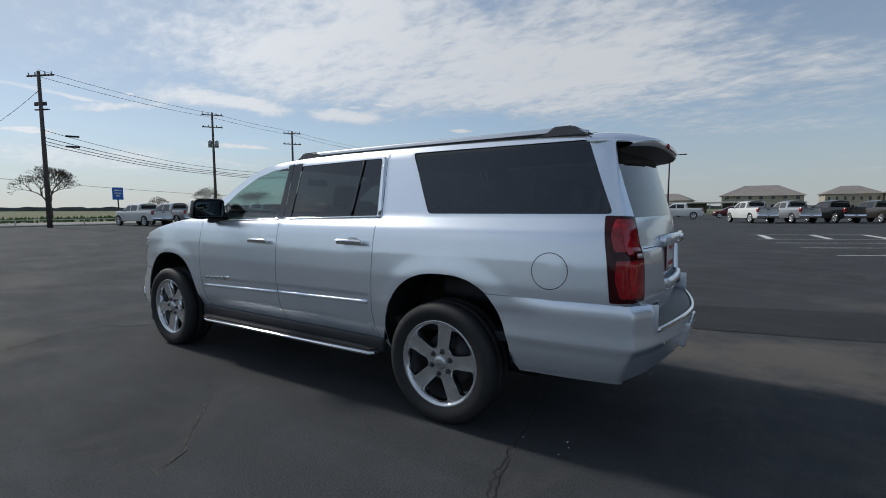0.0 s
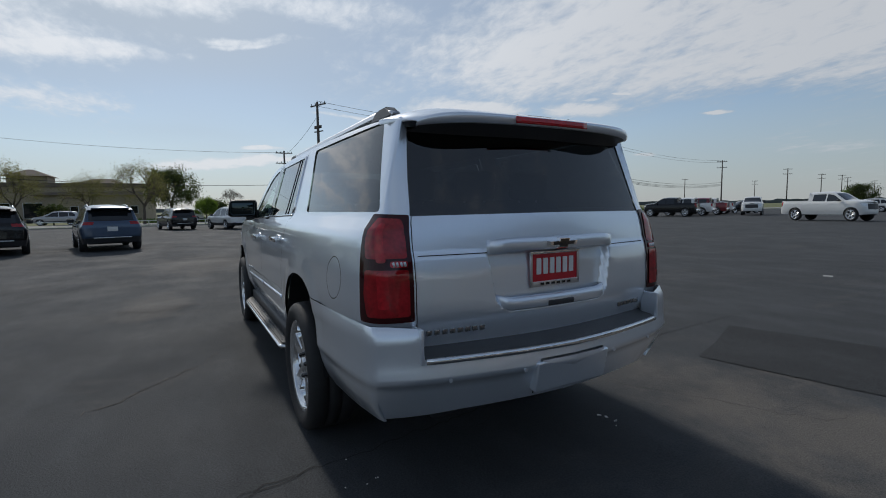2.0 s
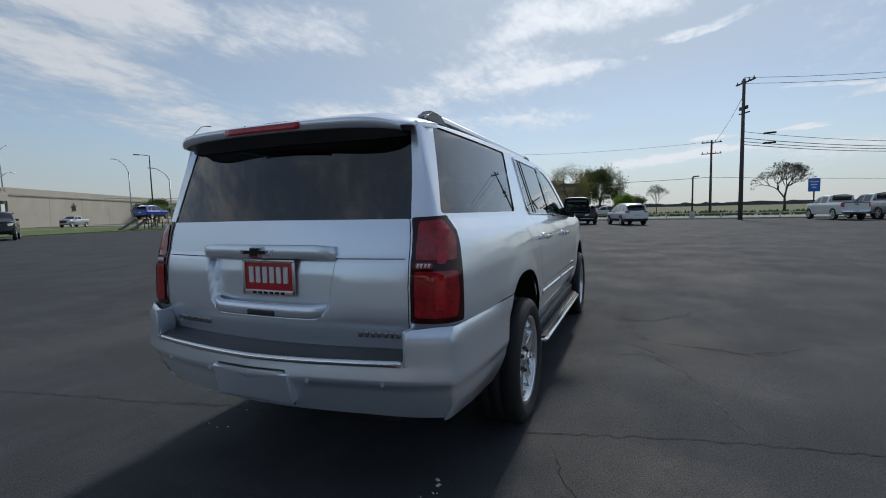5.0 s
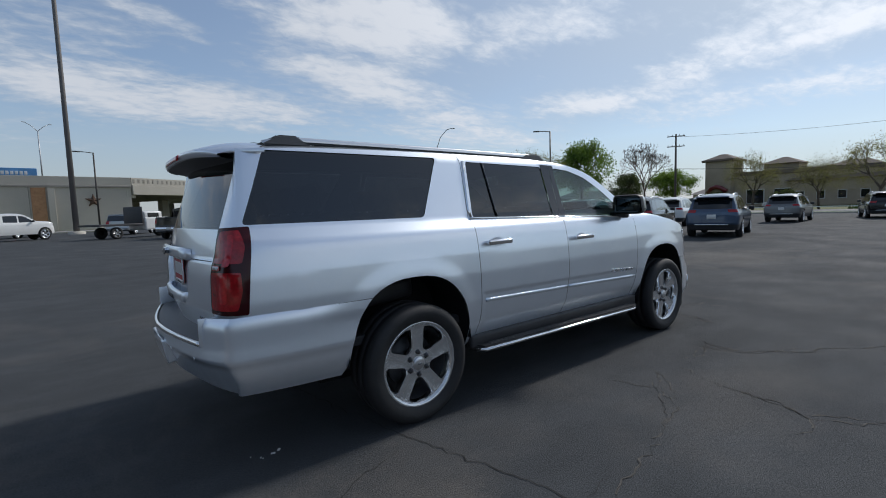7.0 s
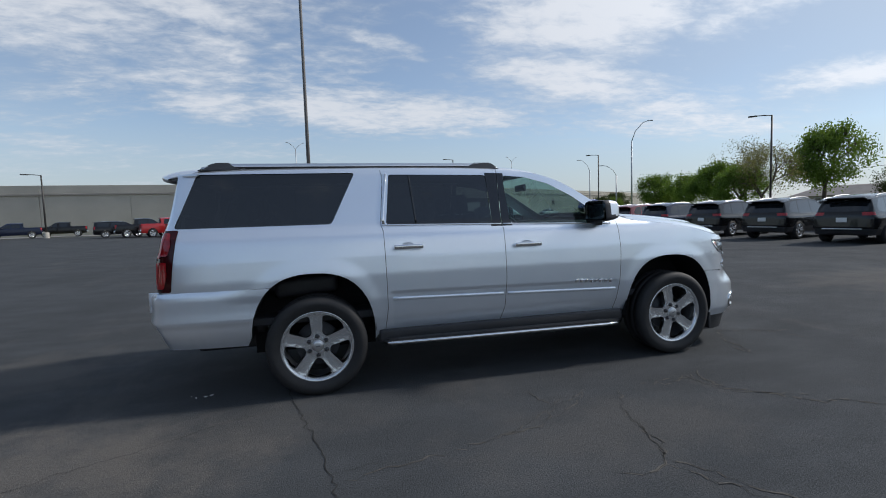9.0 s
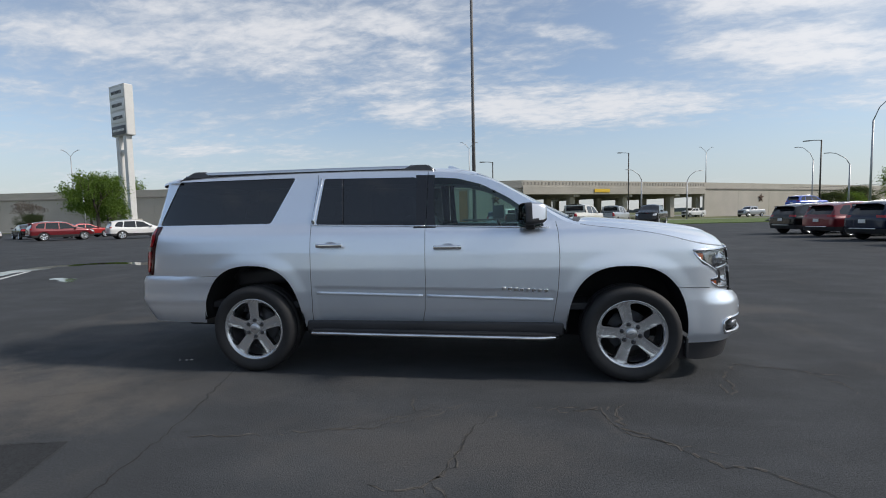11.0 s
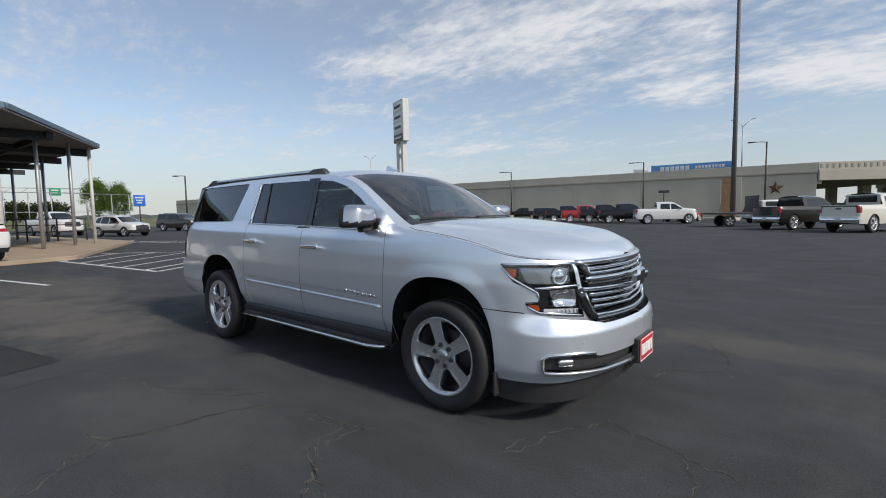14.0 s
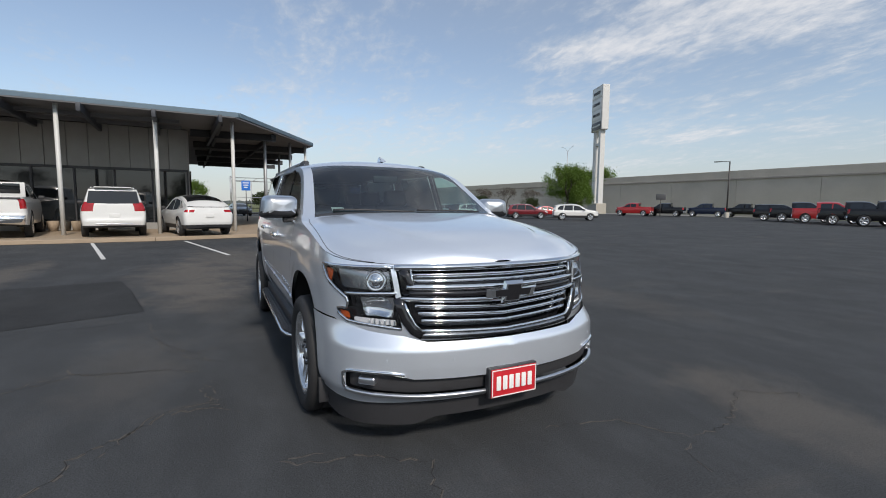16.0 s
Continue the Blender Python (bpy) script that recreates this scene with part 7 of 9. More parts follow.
def vehicle(kind, paint, label, m, group):
    K = KINDS[kind]
    car = thing(K["name"], label, "pickup truck" if kind == "pickup" else "car", None, group)
    (xf, xr), W = K["L"], K["W"]
    C = Contour([(xf, 0), (xf - 0.02, 0.3), (xf - 0.10, 0.6), (xf - 0.25, W * 0.86), (xf - 0.5, W * 0.97), (xf - 0.9, W), (0, W), (xr + 0.7, W), (xr + 0.25, W * 0.985), (xr + 0.08, W * 0.95), (xr + 0.02, W * 0.85), (xr, 0.4), (xr, 0)], 3)
    b = K["belt"]
    sin_ = profile_fn([(0.2, 0.10), (0.45, 0.03), (0.7, 0.0), (0.85, 0.0), (b - 0.06, 0.03), (b + 0.03, 0.09), (b + 0.55, 0.26), (b + 0.8, 0.36)], 0.03)
    rin = profile_fn(K["rear_in"], 0.03)
    fin = profile_fn([(0.2, 0.10), (0.5, 0.0), (0.7, 0.0), (b, 0.10), (b + 0.3, 0.3)], 0.03)
    TP = chaikin(K["top"], 1) if kind == "pickup" else chaikin(K["top"], 2)
    if kind == "pickup":
        TP = np.array(K["top"])
    MD = chaikin(K["mid"], 2)

    def S(u, z):
        u, z = np.asarray(u, float), np.asarray(z, float)
        x, y, nx, ny = C.at(u)
        return np.stack([x + np.maximum(-nx, 0) * rin(z) - np.maximum(nx, 0) * fin(z), y * (1 - sin_(z) / W), z], -1)

    def ztop(x):
        return np.interp(-np.asarray(x, float), -TP[:, 0], TP[:, 1])

    bot, R = K["bot"], K["R"]
    us = np.concatenate([np.linspace(C.front, C.rear, 90), [-0.95, -0.9511] if kind == "pickup" else []])
    us = np.sort(us)[::-1]
    top = [(float(u), float(ztop(C.at(u)[0]))) for u in us]
    line = [(C.rear, bot + 0.08), (xr + 0.1, bot + 0.02)]
    for hx in (K["hub"][1], K["hub"][0]):
        r = R * 1.16
        line += [(hx - r, bot)] + [(hx - r * math.cos(t), R + r * math.sin(t)) for t in np.linspace(0.1, math.pi - 0.1, 11)] + [(hx + r, bot)]
    line += [(xf - 0.1, bot + 0.02), (C.front, bot + 0.04)]
    cuts = [("win", rounded(w, 0.04, 2)) for w in K["win"]]
    cuts = [("win%d" % i, p) for i, (_, p) in enumerate(cuts)]
    if K["back"]:
        z0, z1, hw = K["back"]
        cuts.append(("back", [(C.rear - 0.1, z0), (float(C.u_rear(hw / (1 - sin_(z0) / W))), z0 + 0.02), (float(C.u_rear(min(hw * 0.92 / (1 - sin_(z1) / W), W * 0.93))), z1), (C.rear - 0.1, z1)]))
    t0, t1 = K["tail"]
    yi = W * (0.80 if kind == "pickup" else 0.62)
    cuts.append(("tail", [(float(C.u_rear(yi)), t0), (float(C.u_rear(yi)), t1), (xr + 0.22, t1), (xr + 0.16, t0)]))
    cuts.append(("head", [(float(C.u_front(W * 0.62)), b - 0.30), (float(C.u_front(W * 0.62)), b - 0.15), (xf - 0.45, b - 0.10), (xf - 0.30, b - 0.27)]))
    cuts.append(("grille", [(float(C.u_front(W * 0.58)), b - 0.50), (float(C.u_front(W * 0.58)), b - 0.16), (C.front + 0.1, b - 0.15), (C.front + 0.1, b - 0.52)]))
    if K["clad"]:
        cuts.append(("clad", [(C.rear - 0.1, 0), (C.rear - 0.1, K["clad"] + 0.08), (-9, K["clad"] + 0.08), (xr, K["clad"]), (xf, K["clad"]), (C.front + 0.1, K["clad"]), (C.front + 0.1, 0)]))
    else:
        cuts.append(("bump", [(C.rear - 0.1, 0), (C.rear - 0.1, 0.735), (float(C.u_rear(W * 0.93)), 0.735), (float(C.u_rear(W * 0.93)), 0)]))
    d = sheet(S, line + top, cuts, (), 0.12)
    P = PAINT[paint]
    part("body", mesh_from("body", *both(d["body"])), P, car)
    for k, nm, mt in [("win%d" % i, "window", "car_glass") for i in range(len(K["win"]))] + [("tail", "tail_lamp", "red_lens"), ("head", "head_lamp", "white_lamp")]:
        if k in d:
            for q in (d[k], mirrored(d[k])):
                part(nm, mesh_from(nm, *q), M[mt], car)
    for k, nm, mt in (("back", "rear_window", "car_glass"), ("grille", "grille", "black_plastic"), ("clad", "cladding", "black_plastic"), ("bump", "rear_bumper", "chrome")):
        if k in d:
            part(nm, mesh_from(nm, *both(d[k])), M[mt], car)
    # bonnet, windscreen, roof
    uu = np.linspace(C.front, C.rear, 300)
    ep = S(uu, ztop(C.at(uu)[0]))
    o = np.argsort(ep[:, 0])
    x_end = K["bed"][0] if kind == "pickup" else float(ep[:, 0].min()) + 0.01
    c0, c1 = K["screen"]

    def T(s, v):
        bow = 0.12 * np.exp(-((s - c0) / 0.3) ** 2) + 0.06 * np.exp(-((s - c1) / 0.25) ** 2)
        x = s + bow * (1 - v ** 2)
        c = np.interp(-x, -MD[:, 0], MD[:, 1])
        ze = ztop(s)
        c = np.maximum(c, ze)
        if kind != "pickup":
            c = ze + (c - ze) * sstep(x_end, x_end + 0.30, s)
        return np.stack([x, np.interp(s, ep[o, 0], ep[o, 1]) * v, c - (c - ze) * np.abs(v) ** 2.8], -1)

    def strip(a, bb, v1, nm, mt, n):
        ss, ww = np.meshgrid(np.linspace(a, bb, n), np.linspace(-v1, v1, 13), indexing="ij")
        p = T(ss, np.abs(ww))
        p[..., 1] *= np.sign(ww)
        idx = np.arange(p.shape[0] * 13).reshape(-1, 13)
        f = np.stack([idx[:-1, :-1], idx[:-1, 1:], idx[1:, 1:], idx[1:, :-1]], -1).reshape(-1, 4)
        return part(nm, mesh_from(nm, p.reshape(-1, 3), f), mt, car)

    xfm = float(ep[:, 0].max()) - 0.02
    strip(xfm, c0, 1.0, "bonnet", P, 12)
    strip(c0, c1, 0.9, "windscreen", M["car_glass"], 7)
    ss, ww = np.meshgrid(np.linspace(c0, c1, 7), np.linspace(0.9, 1.0, 4), indexing="ij")
    for sg in (1, -1):
        p = T(ss, ww) * (1, sg, 1)
        idx = np.arange(28).reshape(7, 4)
        f = np.stack([idx[:-1, :-1], idx[:-1, 1:], idx[1:, 1:], idx[1:, :-1]], -1).reshape(-1, 4)
        part("windscreen_pillar", mesh_from("windscreen_pillar", p.reshape(-1, 3), f), P, car)
    if kind in ("hatch", "sedan"):
        strip(c1, -0.75, 1.0, "roof", P, 8)
        strip(-0.75, -1.75, 0.86, "rear_window", M["car_glass"], 8)
        ss, ww = np.meshgrid(np.linspace(-0.75, -1.75, 8), np.linspace(0.86, 1.0, 4), indexing="ij")
        for sg in (1, -1):
            p = T(ss, ww) * (1, sg, 1)
            idx = np.arange(32).reshape(8, 4)
            f = np.stack([idx[:-1, :-1], idx[:-1, 1:], idx[1:, 1:], idx[1:, :-1]], -1).reshape(-1, 4)
            part("rear_pillar", mesh_from("rear_pillar", p.reshape(-1, 3), f), P, car)
        strip(-1.75, x_end, 1.0, "boot_lid", P, 6)
    else:
        strip(c1, x_end, 1.0, "roof", P, 14)
    if kind == "pickup":
        xb = K["bed"][0]
        hw = float(np.interp(xb, ep[o, 0], ep[o, 1]))
        cab = bmesh.new()
        box_bm((0.05, 1.56, 0.56), (xb + 0.03, 0, 1.55), 0.02, (0, -4, 0), 2, cab)
        part("cab_back", cab, P, car)
        part("rear_window", box_bm((0.02, 1.28, 0.33), (xb - 0.005, 0, 1.62), 0.02, (0, -4, 0)), M["car_glass"], car)
        part("bed_cover", box_bm((2.0, 1.66, 0.05), (xb - 0.02 - 1.0, 0, 1.28), 0.01), M["black_plastic"], car)
        part("plate", box_bm((0.01, 0.30, 0.15), (xr - 0.055, 0, 0.66), 0.004), M["sign_white"], car)
        part("tailgate_handle", box_bm((0.02, 0.26, 0.07), (xr - 0.005, 0, 1.15), 0.01), M["black_plastic"], car)
    else:
        part("plate", box_bm((0.01, 0.30, 0.15), (xr - 0.01, 0, 0.80), 0.004), M["sign_white"], car)
        if kind in ("suv", "fullsize"):
            for sg in (1, -1):
                rx = np.linspace(c1 - 0.35, xr + 0.75, 14)
                ry = np.interp(rx, ep[o, 0], ep[o, 1]) * 0.90
                rz = T(rx, np.full(14, 0.90))[:, 2] + 0.045 * np.sin(np.linspace(0, math.pi, 14)) ** 0.4
                part("roof_rail", mesh_from("roof_rail", *tube(np.stack([rx, ry * sg, rz], 1), 0.022, 6)), M["satin"], car)
            part("bumper_strip", box_bm((0.03, 1.1, 0.035), (xr - 0.005, 0, 0.50), 0.01), M["satin"], car)
            part("spoiler", box_bm((0.22, 1.1, 0.03), (float(ep[:, 0].min()) - 0.02, 0, float(ztop(xr)) + 0.06), 0.01, (0, 8, 0)), P, car)
    part("underbody", box_bm((xf - xr - 0.6, W * 1.5, 0.22), ((xf + xr) / 2, 0, bot + 0.10), 0.03), M["black_plastic"], car)
    for hx in K["hub"]:
        for sg in (1, -1):
            part("wheel_well", box_bm((R * 2.3, 0.30, R * 1.2), (hx, (W - 0.24) * sg, R * 1.45), 0.02), M["black_plastic"], car)
            w = part("wheel", mesh_from("tyre", *lathe([(0.0, 0.06), (R * 0.62, 0.07), (R * 0.66, 0.10), (R * 0.72, 0.115), (R * 0.9, 0.115), (R * 0.98, 0.09), (R, 0.04), (R, -0.1), (R * 0.6, -0.1)], 24)), M["tyre"], car)
            w.location = (hx, (W - 0.115) * sg, R)
            if sg < 0:
                w.rotation_euler = (0, 0, math.pi)
            part("rim", star_spokes(5, 0.04, R * 0.66, 0.09, 0.15, 0.10, 0.105, 0.03), M["alloy"], w)
            part("rim_lip", mesh_from("rim_lip", *lathe([(R * 0.60, 0.09), (R * 0.66, 0.112), (R * 0.70, 0.118), (R * 0.71, 0.10)], 24)), M["alloy"], w)
    for sg in (1, -1):
        part("mirror", box_bm((0.12, 0.20, 0.14), (c0 - 0.35, (W + 0.06) * sg, b + 0.09), 0.04), M["black_plastic"], car)
    car.matrix_basis = m
    FIRST[kind] = (car, P)
    return car


FIRST = {}


def park(kind, paint, x, y, heading, label, group=""):
    """Parks one vehicle with its nose along heading (degrees from +x)."""
    m = pose(x, y, 0.0, 0, 0, heading)
    if kind == "pickup":
        m = m @ Matrix.Diagonal((0.97, 1.0, 1.04, 1))
    if kind not in FIRST:
        return vehicle(kind, paint, label, m, group)
    car, P = FIRST[kind]
    c = copy_thing(car, m)
    tagged(c, label, "", group)
    if group == "" and "group" in c:
        del c["group"]
    for o in c.children_recursive:
        if o.material_slots and (o.material_slots[0].material == P):
            o.material_slots[0].link = "OBJECT"
            o.material_slots[0].material = PAINT[paint]
    return c


# row of crossovers facing the road
g = "crossovers in a row"
for kind, col, x, y, h, lab in (("suv", "blue", 17.4, 4.4, 13, "slate blue crossover car parked on asphalt"), ("suv", "black", 17.4, 7.6, 13, "black crossover car parked beside others"),
                                ("suv", "black", 17.6, 10.7, 13, "black crossover car parked beside others"), ("suv", "black", 17.5, 13.7, 13, "black crossover car parked beside others"),
                                ("suv", "navy", 17.4, 16.9, 13, "navy blue crossover car parked in a row"), ("suv", "maroon", 17.6, 20.1, 13, "dark red crossover car parked in a row"),
                                ("suv", "black", 17.8, 23.4, 13, "black crossover car at the end of a row"), ("suv", "white", 24.6, 9.6, 13, "white crossover car in the second row"),
                                ("suv", "white", 24.8, 13.4, 13, "white crossover car in the second row"), ("suv", "grey", 24.8, 18.0, 13, "grey crossover car in the second row")):
    park(kind, col, x, y, h, lab, g)
park("suv", "black", 37.0, 2.4, 16, "black crossover car near the grass verge")
park("suv", "white", 34.6, -1.2, 20, "white crossover car near the grass verge")
park("suv", "grey", 30.8, 5.6, 5, "grey crossover car parked by itself")
park("suv", "silver_", 64.5, 15.0, 90, "silver car parked before the tan building")
park("suv", "white", 66.0, 2.0, 90, "white car parked before the tan building")
# long row of pickups
g = "pickup trucks in a long row"
row = ["white", "silver_", "grey", "maroon", "white", "black", "grey", "black", "silver_", "black", "white", "black", "maroon"]
words = {"white": "white", "silver_": "silver", "grey": "dark grey", "maroon": "dark red", "black": "black"}
for i, col in enumerate(row):
    park("pickup", col, 42.0 + 0.1 * (i % 3), -16.8 - 2.75 * i, 8 + (i * 7) % 5, words[col] + " pickup truck parked in a long row", g)
for i, (x, y, h, col) in enumerate(((11.0, -38.7, 172, "white"), (10.5, -63.0, 2, "maroon"), (24.0, -54.0, 115, "white"), (3.5, -62.8, 5, "white"), (27.5, -44.5, 20, "black"), (28.5, -49.0, 20, "white"), (29.5, -53.5, 20, "maroon"), (31, -57.5, 20, "white"),
                                   (-4.0, -49.5, -62, "white"), (-7.2, -51.3, -62, "silver_"), (-10.5, -53.2, -62, "black"), (-14.0, -55.3, -62, "taupe"), (-17.5, -57.3, -62, "blue"), (-21, -59.3, -62, "white"))):
    nm_ = {"silver_": "silver", "maroon": "dark red", "taupe": "brown-grey"}.get(col, col)
    park("pickup", col, x, y, h, nm_ + " crew cab pickup truck on the open lot", "pickup trucks on the lot")
for x, y, h, col in ((30, -63, 60, "black"), (20, -72, 10, "white"), (-2, -74, 5, "maroon"), (-9, -76, 5, "white"), (-17, -79, 5, "silver_"), (36, -66, 40, "white"), (6, -80, 90, "grey")):
    nm_ = {"silver_": "silver", "maroon": "dark red"}.get(col, col)
    park("suv", col, x, y, h, nm_ + " car parked far across the lot", "cars far across the lot")
# trucks below the overpass
g = "trucks before the overpass"
for kind, col, x, y, h, lab in (("pickup", "cream", 6.0, 30.5, 58, "cream white heavy pickup truck beneath the lamp mast"), ("pickup", "umber", 2.9, 33.1, 52, "dark brown-black pickup truck with a covered bed"), ("pickup", "white", -7.5, 43.8, 25, "white lifted pickup truck at the end of a row"), ("pickup", "silver_", 11.1, 42.8, 60, "silver blue pickup truck near the lawn"), ("pickup", "black", 14.1, 40.7, 242, "black pickup truck near the lawn"),
                                ("pickup", "black", -12.0, 46.4, 25, "black pickup truck with a covered bed"), ("pickup", "black", -15.0, 48.5, 25, "black pickup truck in a row"), ("pickup", "red", -18.2, 50.8, 25, "bright red pickup truck in a row"),
                                ("pickup", "black", -21.4, 53.0, 25, "black pickup truck in a row"), ("fullsize", "black", -24.4, 55.0, 25, "black large sport utility vehicle in a row"), ("pickup", "black", -37.6, 70.6, 200, "black pickup truck along the wall"), ("pickup", "navy", -41.2, 66.9, 205, "navy blue pickup truck along the wall"),
                                ("pickup", "black", -44.2, 61.4, 205, "black pickup truck along the wall"), ("pickup", "red", -46.4, 57.0, 205, "bright red pickup truck along the wall"), ("fullsize", "silver_", 0.5, 47.5, 60, "silver large sport utility vehicle behind the trucks"),
                                ("sedan", "red", -7.7, 52.3, 60, "red saloon car behind the trucks")):
    park(kind, col, x, y, h, lab, g)
g = "cars by the sign"
for kind, col, x, y, h, lab in (("suv", "white", -31.8, 31.9, 55, "white crossover car on the open lot"), ("suv", "maroon", -37.8, 30.3, 60, "maroon crossover car by the sign"), ("sedan", "red", -41.5, 36.2, 70, "red coupe by the sign"), ("sedan", "black", -45.9, 34.2, 150, "black saloon car by the sign"),
                                ("suv", "white", -43.0, 26.7, 60, "white crossover car in a far row"), ("suv", "black", -47.1, 27.6, 60, "black crossover car in a far row"), ("suv", "silver_", -50.6, 27.6, 60, "silver crossover car in a far row"), ("suv", "white", -54.5, 25.5, 60, "white crossover car in a far row"),
                                ("suv", "black", -58.5, 24.4, 60, "black crossover car in a far row"), ("suv", "white", -62.5, 23.9, 60, "white crossover car in a far row"), ("fullsize", "taupe", -47.4, 16.6, 20, "grey large sport utility vehicle in a far row"),
                                ("suv", "white", -39.2, 8.9, 20, "white crossover car beyond the canopy"), ("pickup", "white", -46.2, 6.1, 15, "white pickup truck with a black grille beyond the canopy"), ("sedan", "grey", -52.1, 1.0, 10, "grey saloon car beyond the canopy"), ("sedan", "silver_", -54.0, -3.0, 10, "silver saloon car beyond the canopy")):
    park(kind, col, x, y, h, lab, g)
suv_ = park("fullsize", "white", -17.9, -5.2, 190, "white large sport utility vehicle parked under the canopy", "cars under the canopy")
hatch_ = park("hatch", "white", -17.3, -2.3, 196, "white electric hatchback parked at the canopy", "cars under the canopy")
pick_ = park("pickup", "white", -18.2, -8.7, 190, "white pickup truck parked under the canopy", "cars under the canopy")
for ob in (suv_, hatch_, pick_):
    ob.location.z = 0.14
blue_ = park("suv", "royal", 35.2, 54.0, 20, "bright blue crossover car raised on a steel ramp")
blue_.location.z = 1.25
ramp = thing("display_ramp", "dark steel display ramp under the blue car", "ramp", pose(35.2, 54.0, 0, 0, 0, 20))
for sg in (1, -1):
    part("runway", box_bm((4.2, 0.5, 0.08), (0, 0.72 * sg, 1.21), 0.01), M["dark_steel"], ramp)
    part("approach", box_bm((3.0, 0.5, 0.08), (-3.4, 0.72 * sg, 0.64), 0.01, (0, -22, 0)), M["dark_steel"], ramp)
    for x in (-1.9, -0.6, 0.7, 1.9):
        part("leg", mesh_from("leg", *tube([(x, 0.72 * sg, 0.05), (x, 0.72 * sg, 1.2)], 0.05, 6)), M["dark_steel"], ramp)
    for x in (-1.9, 0.7):
        part("brace", mesh_from("brace", *tube([(x, 0.72 * sg, 0.1), (x + 1.2, 0.72 * sg, 1.15)], 0.035, 6)), M["dark_steel"], ramp)
park("suv", "black", 33.0, 43.5, 10, "black crossover car at the lawn")
for x, y, h, col in ((48.0, 88.0, 205, "silver_"), (41.5, 99.0, 205, "white")):
    park("pickup", col, x, y + 5, h, "pale pickup truck on the frontage road", "cars on the road")

# flatbed truck
fb = thing("flatbed_truck", "black flatbed work truck with a white cab", "truck", pose(-0.1, 38.0, 0, 0, 0, 30))
part("flatbed", box_bm((3.2, 2.2, 0.14), (-1.6, 0, 0.98), 0.02), M["black_plastic"], fb)
part("headache_rack", box_bm((0.08, 2.0, 1.25), (-0.05, 0, 1.65), 0.02), M["black_plastic"], fb)
part("cab", box_bm((2.0, 1.9, 0.95), (1.2, 0, 1.0), 0.12, None, 3), PAINT["white"], fb)
part("cab_roof", box_bm((1.5, 1.6, 0.55), (0.95, 0, 1.66), 0.16, None, 3), PAINT["white"], fb)
part("cab_window", box_bm((0.9, 1.64, 0.36), (0.95, 0, 1.64), 0.05), M["car_glass"], fb)
part("bonnet", box_bm((1.3, 1.8, 0.5), (2.6, 0, 1.0), 0.12, None, 3), PAINT["white"], fb)
for x in (-1.9, 2.5):
    for sg in (1, -1):
        w = part("wheel", mesh_from("tyre", *lathe([(0.0, 0.06), (0.26, 0.07), (0.28, 0.115), (0.40, 0.10), (0.42, 0.04), (0.42, -0.1), (0.2, -0.1)], 24)), M["tyre"], fb)
        w.location = (x, 0.86 * sg, 0.42)
        if sg < 0:
            w.rotation_euler = (0, 0, math.pi)
        part("rim", star_spokes(5, 0.04, 0.27, 0.09, 0.13, 0.10, 0.105, 0.03), M["alloy"], w)

# ---------- overpass and its retaining wall ----------
def prism(a, b, z0, z1, thick, bevel=0.0):
    """An upright slab from a to b on the plan."""
    a, b = Vector((*a, 0)), Vector((*b, 0))
    d = b - a
    bm = box_bm((d.length, thick, z1 - z0), (0, 0, 0), bevel)
    m = Matrix.Translation((a + b) / 2 + Vector((0, 0, (z0 + z1) / 2))) @ Matrix.Rotation(math.atan2(d.y, d.x), 4, "Z")
    bmesh.ops.transform(bm, matrix=m, verts=bm.verts)
    return bm


W0, W1, W2, W3, W4 = (-190, 71), (-45, 80.5), (3.5, 85), (46, 110), (150, 178)
wallo = thing("retaining_wall", "long pale concrete retaining wall of the highway", "wall", None, "", "structure")
for a, b in ((W0, W1), (W1, W2), (W3, W4)):
    L_ = math.dist(a, b)
    n = max(1, int(L_ / 12))
    for i in range(n):
        p = [(a[0] + (b[0] - a[0]) * t, a[1] + (b[1] - a[1]) * t) for t in (i / n, (i + 1) / n - 0.05 / L_)]
        part("wall_panel", prism(p[0], p[1], -0.1, 6.35, 0.5, 0.02), M["concrete"], wallo)
    part("coping", prism(a, b, 6.3, 6.62, 0.9, 0.05), M["concrete_dark"], wallo)
    part("parapet", prism(a, b, 6.62, 7.9, 0.45, 0.04), M["concrete"], wallo)
deck = thing("overpass", "concrete highway overpass with columns and beams", "bridge", None, "", "structure")
part("girder", prism(W2, W3, 5.2, 6.7, 1.0, 0.05), M["concrete"], deck)
part("parapet", prism(W2, W3, 6.7, 7.9, 0.45, 0.04), M["concrete"], deck)
dv = (Vector(W3) - Vector(W2)).normalized()
nv = Vector((-dv.y, dv.x))
bm = bmesh.new()
q = [Vector(W2), Vector(W3), Vector(W3) + nv * 28, Vector(W2) + nv * 28]
lo_ = [bm.verts.new((p.x, p.y, 5.9)) for p in q]
hi_ = [bm.verts.new((p.x, p.y, 6.7)) for p in q]
bm.faces.new(lo_[::-1])
bm.faces.new(hi_)
for i in range(4):
    bm.faces.new((lo_[i], lo_[(i + 1) % 4], hi_[(i + 1) % 4], hi_[i]))
part("deck", bm, M["concrete_dark"], deck)
tot = math.dist(W2, W3)
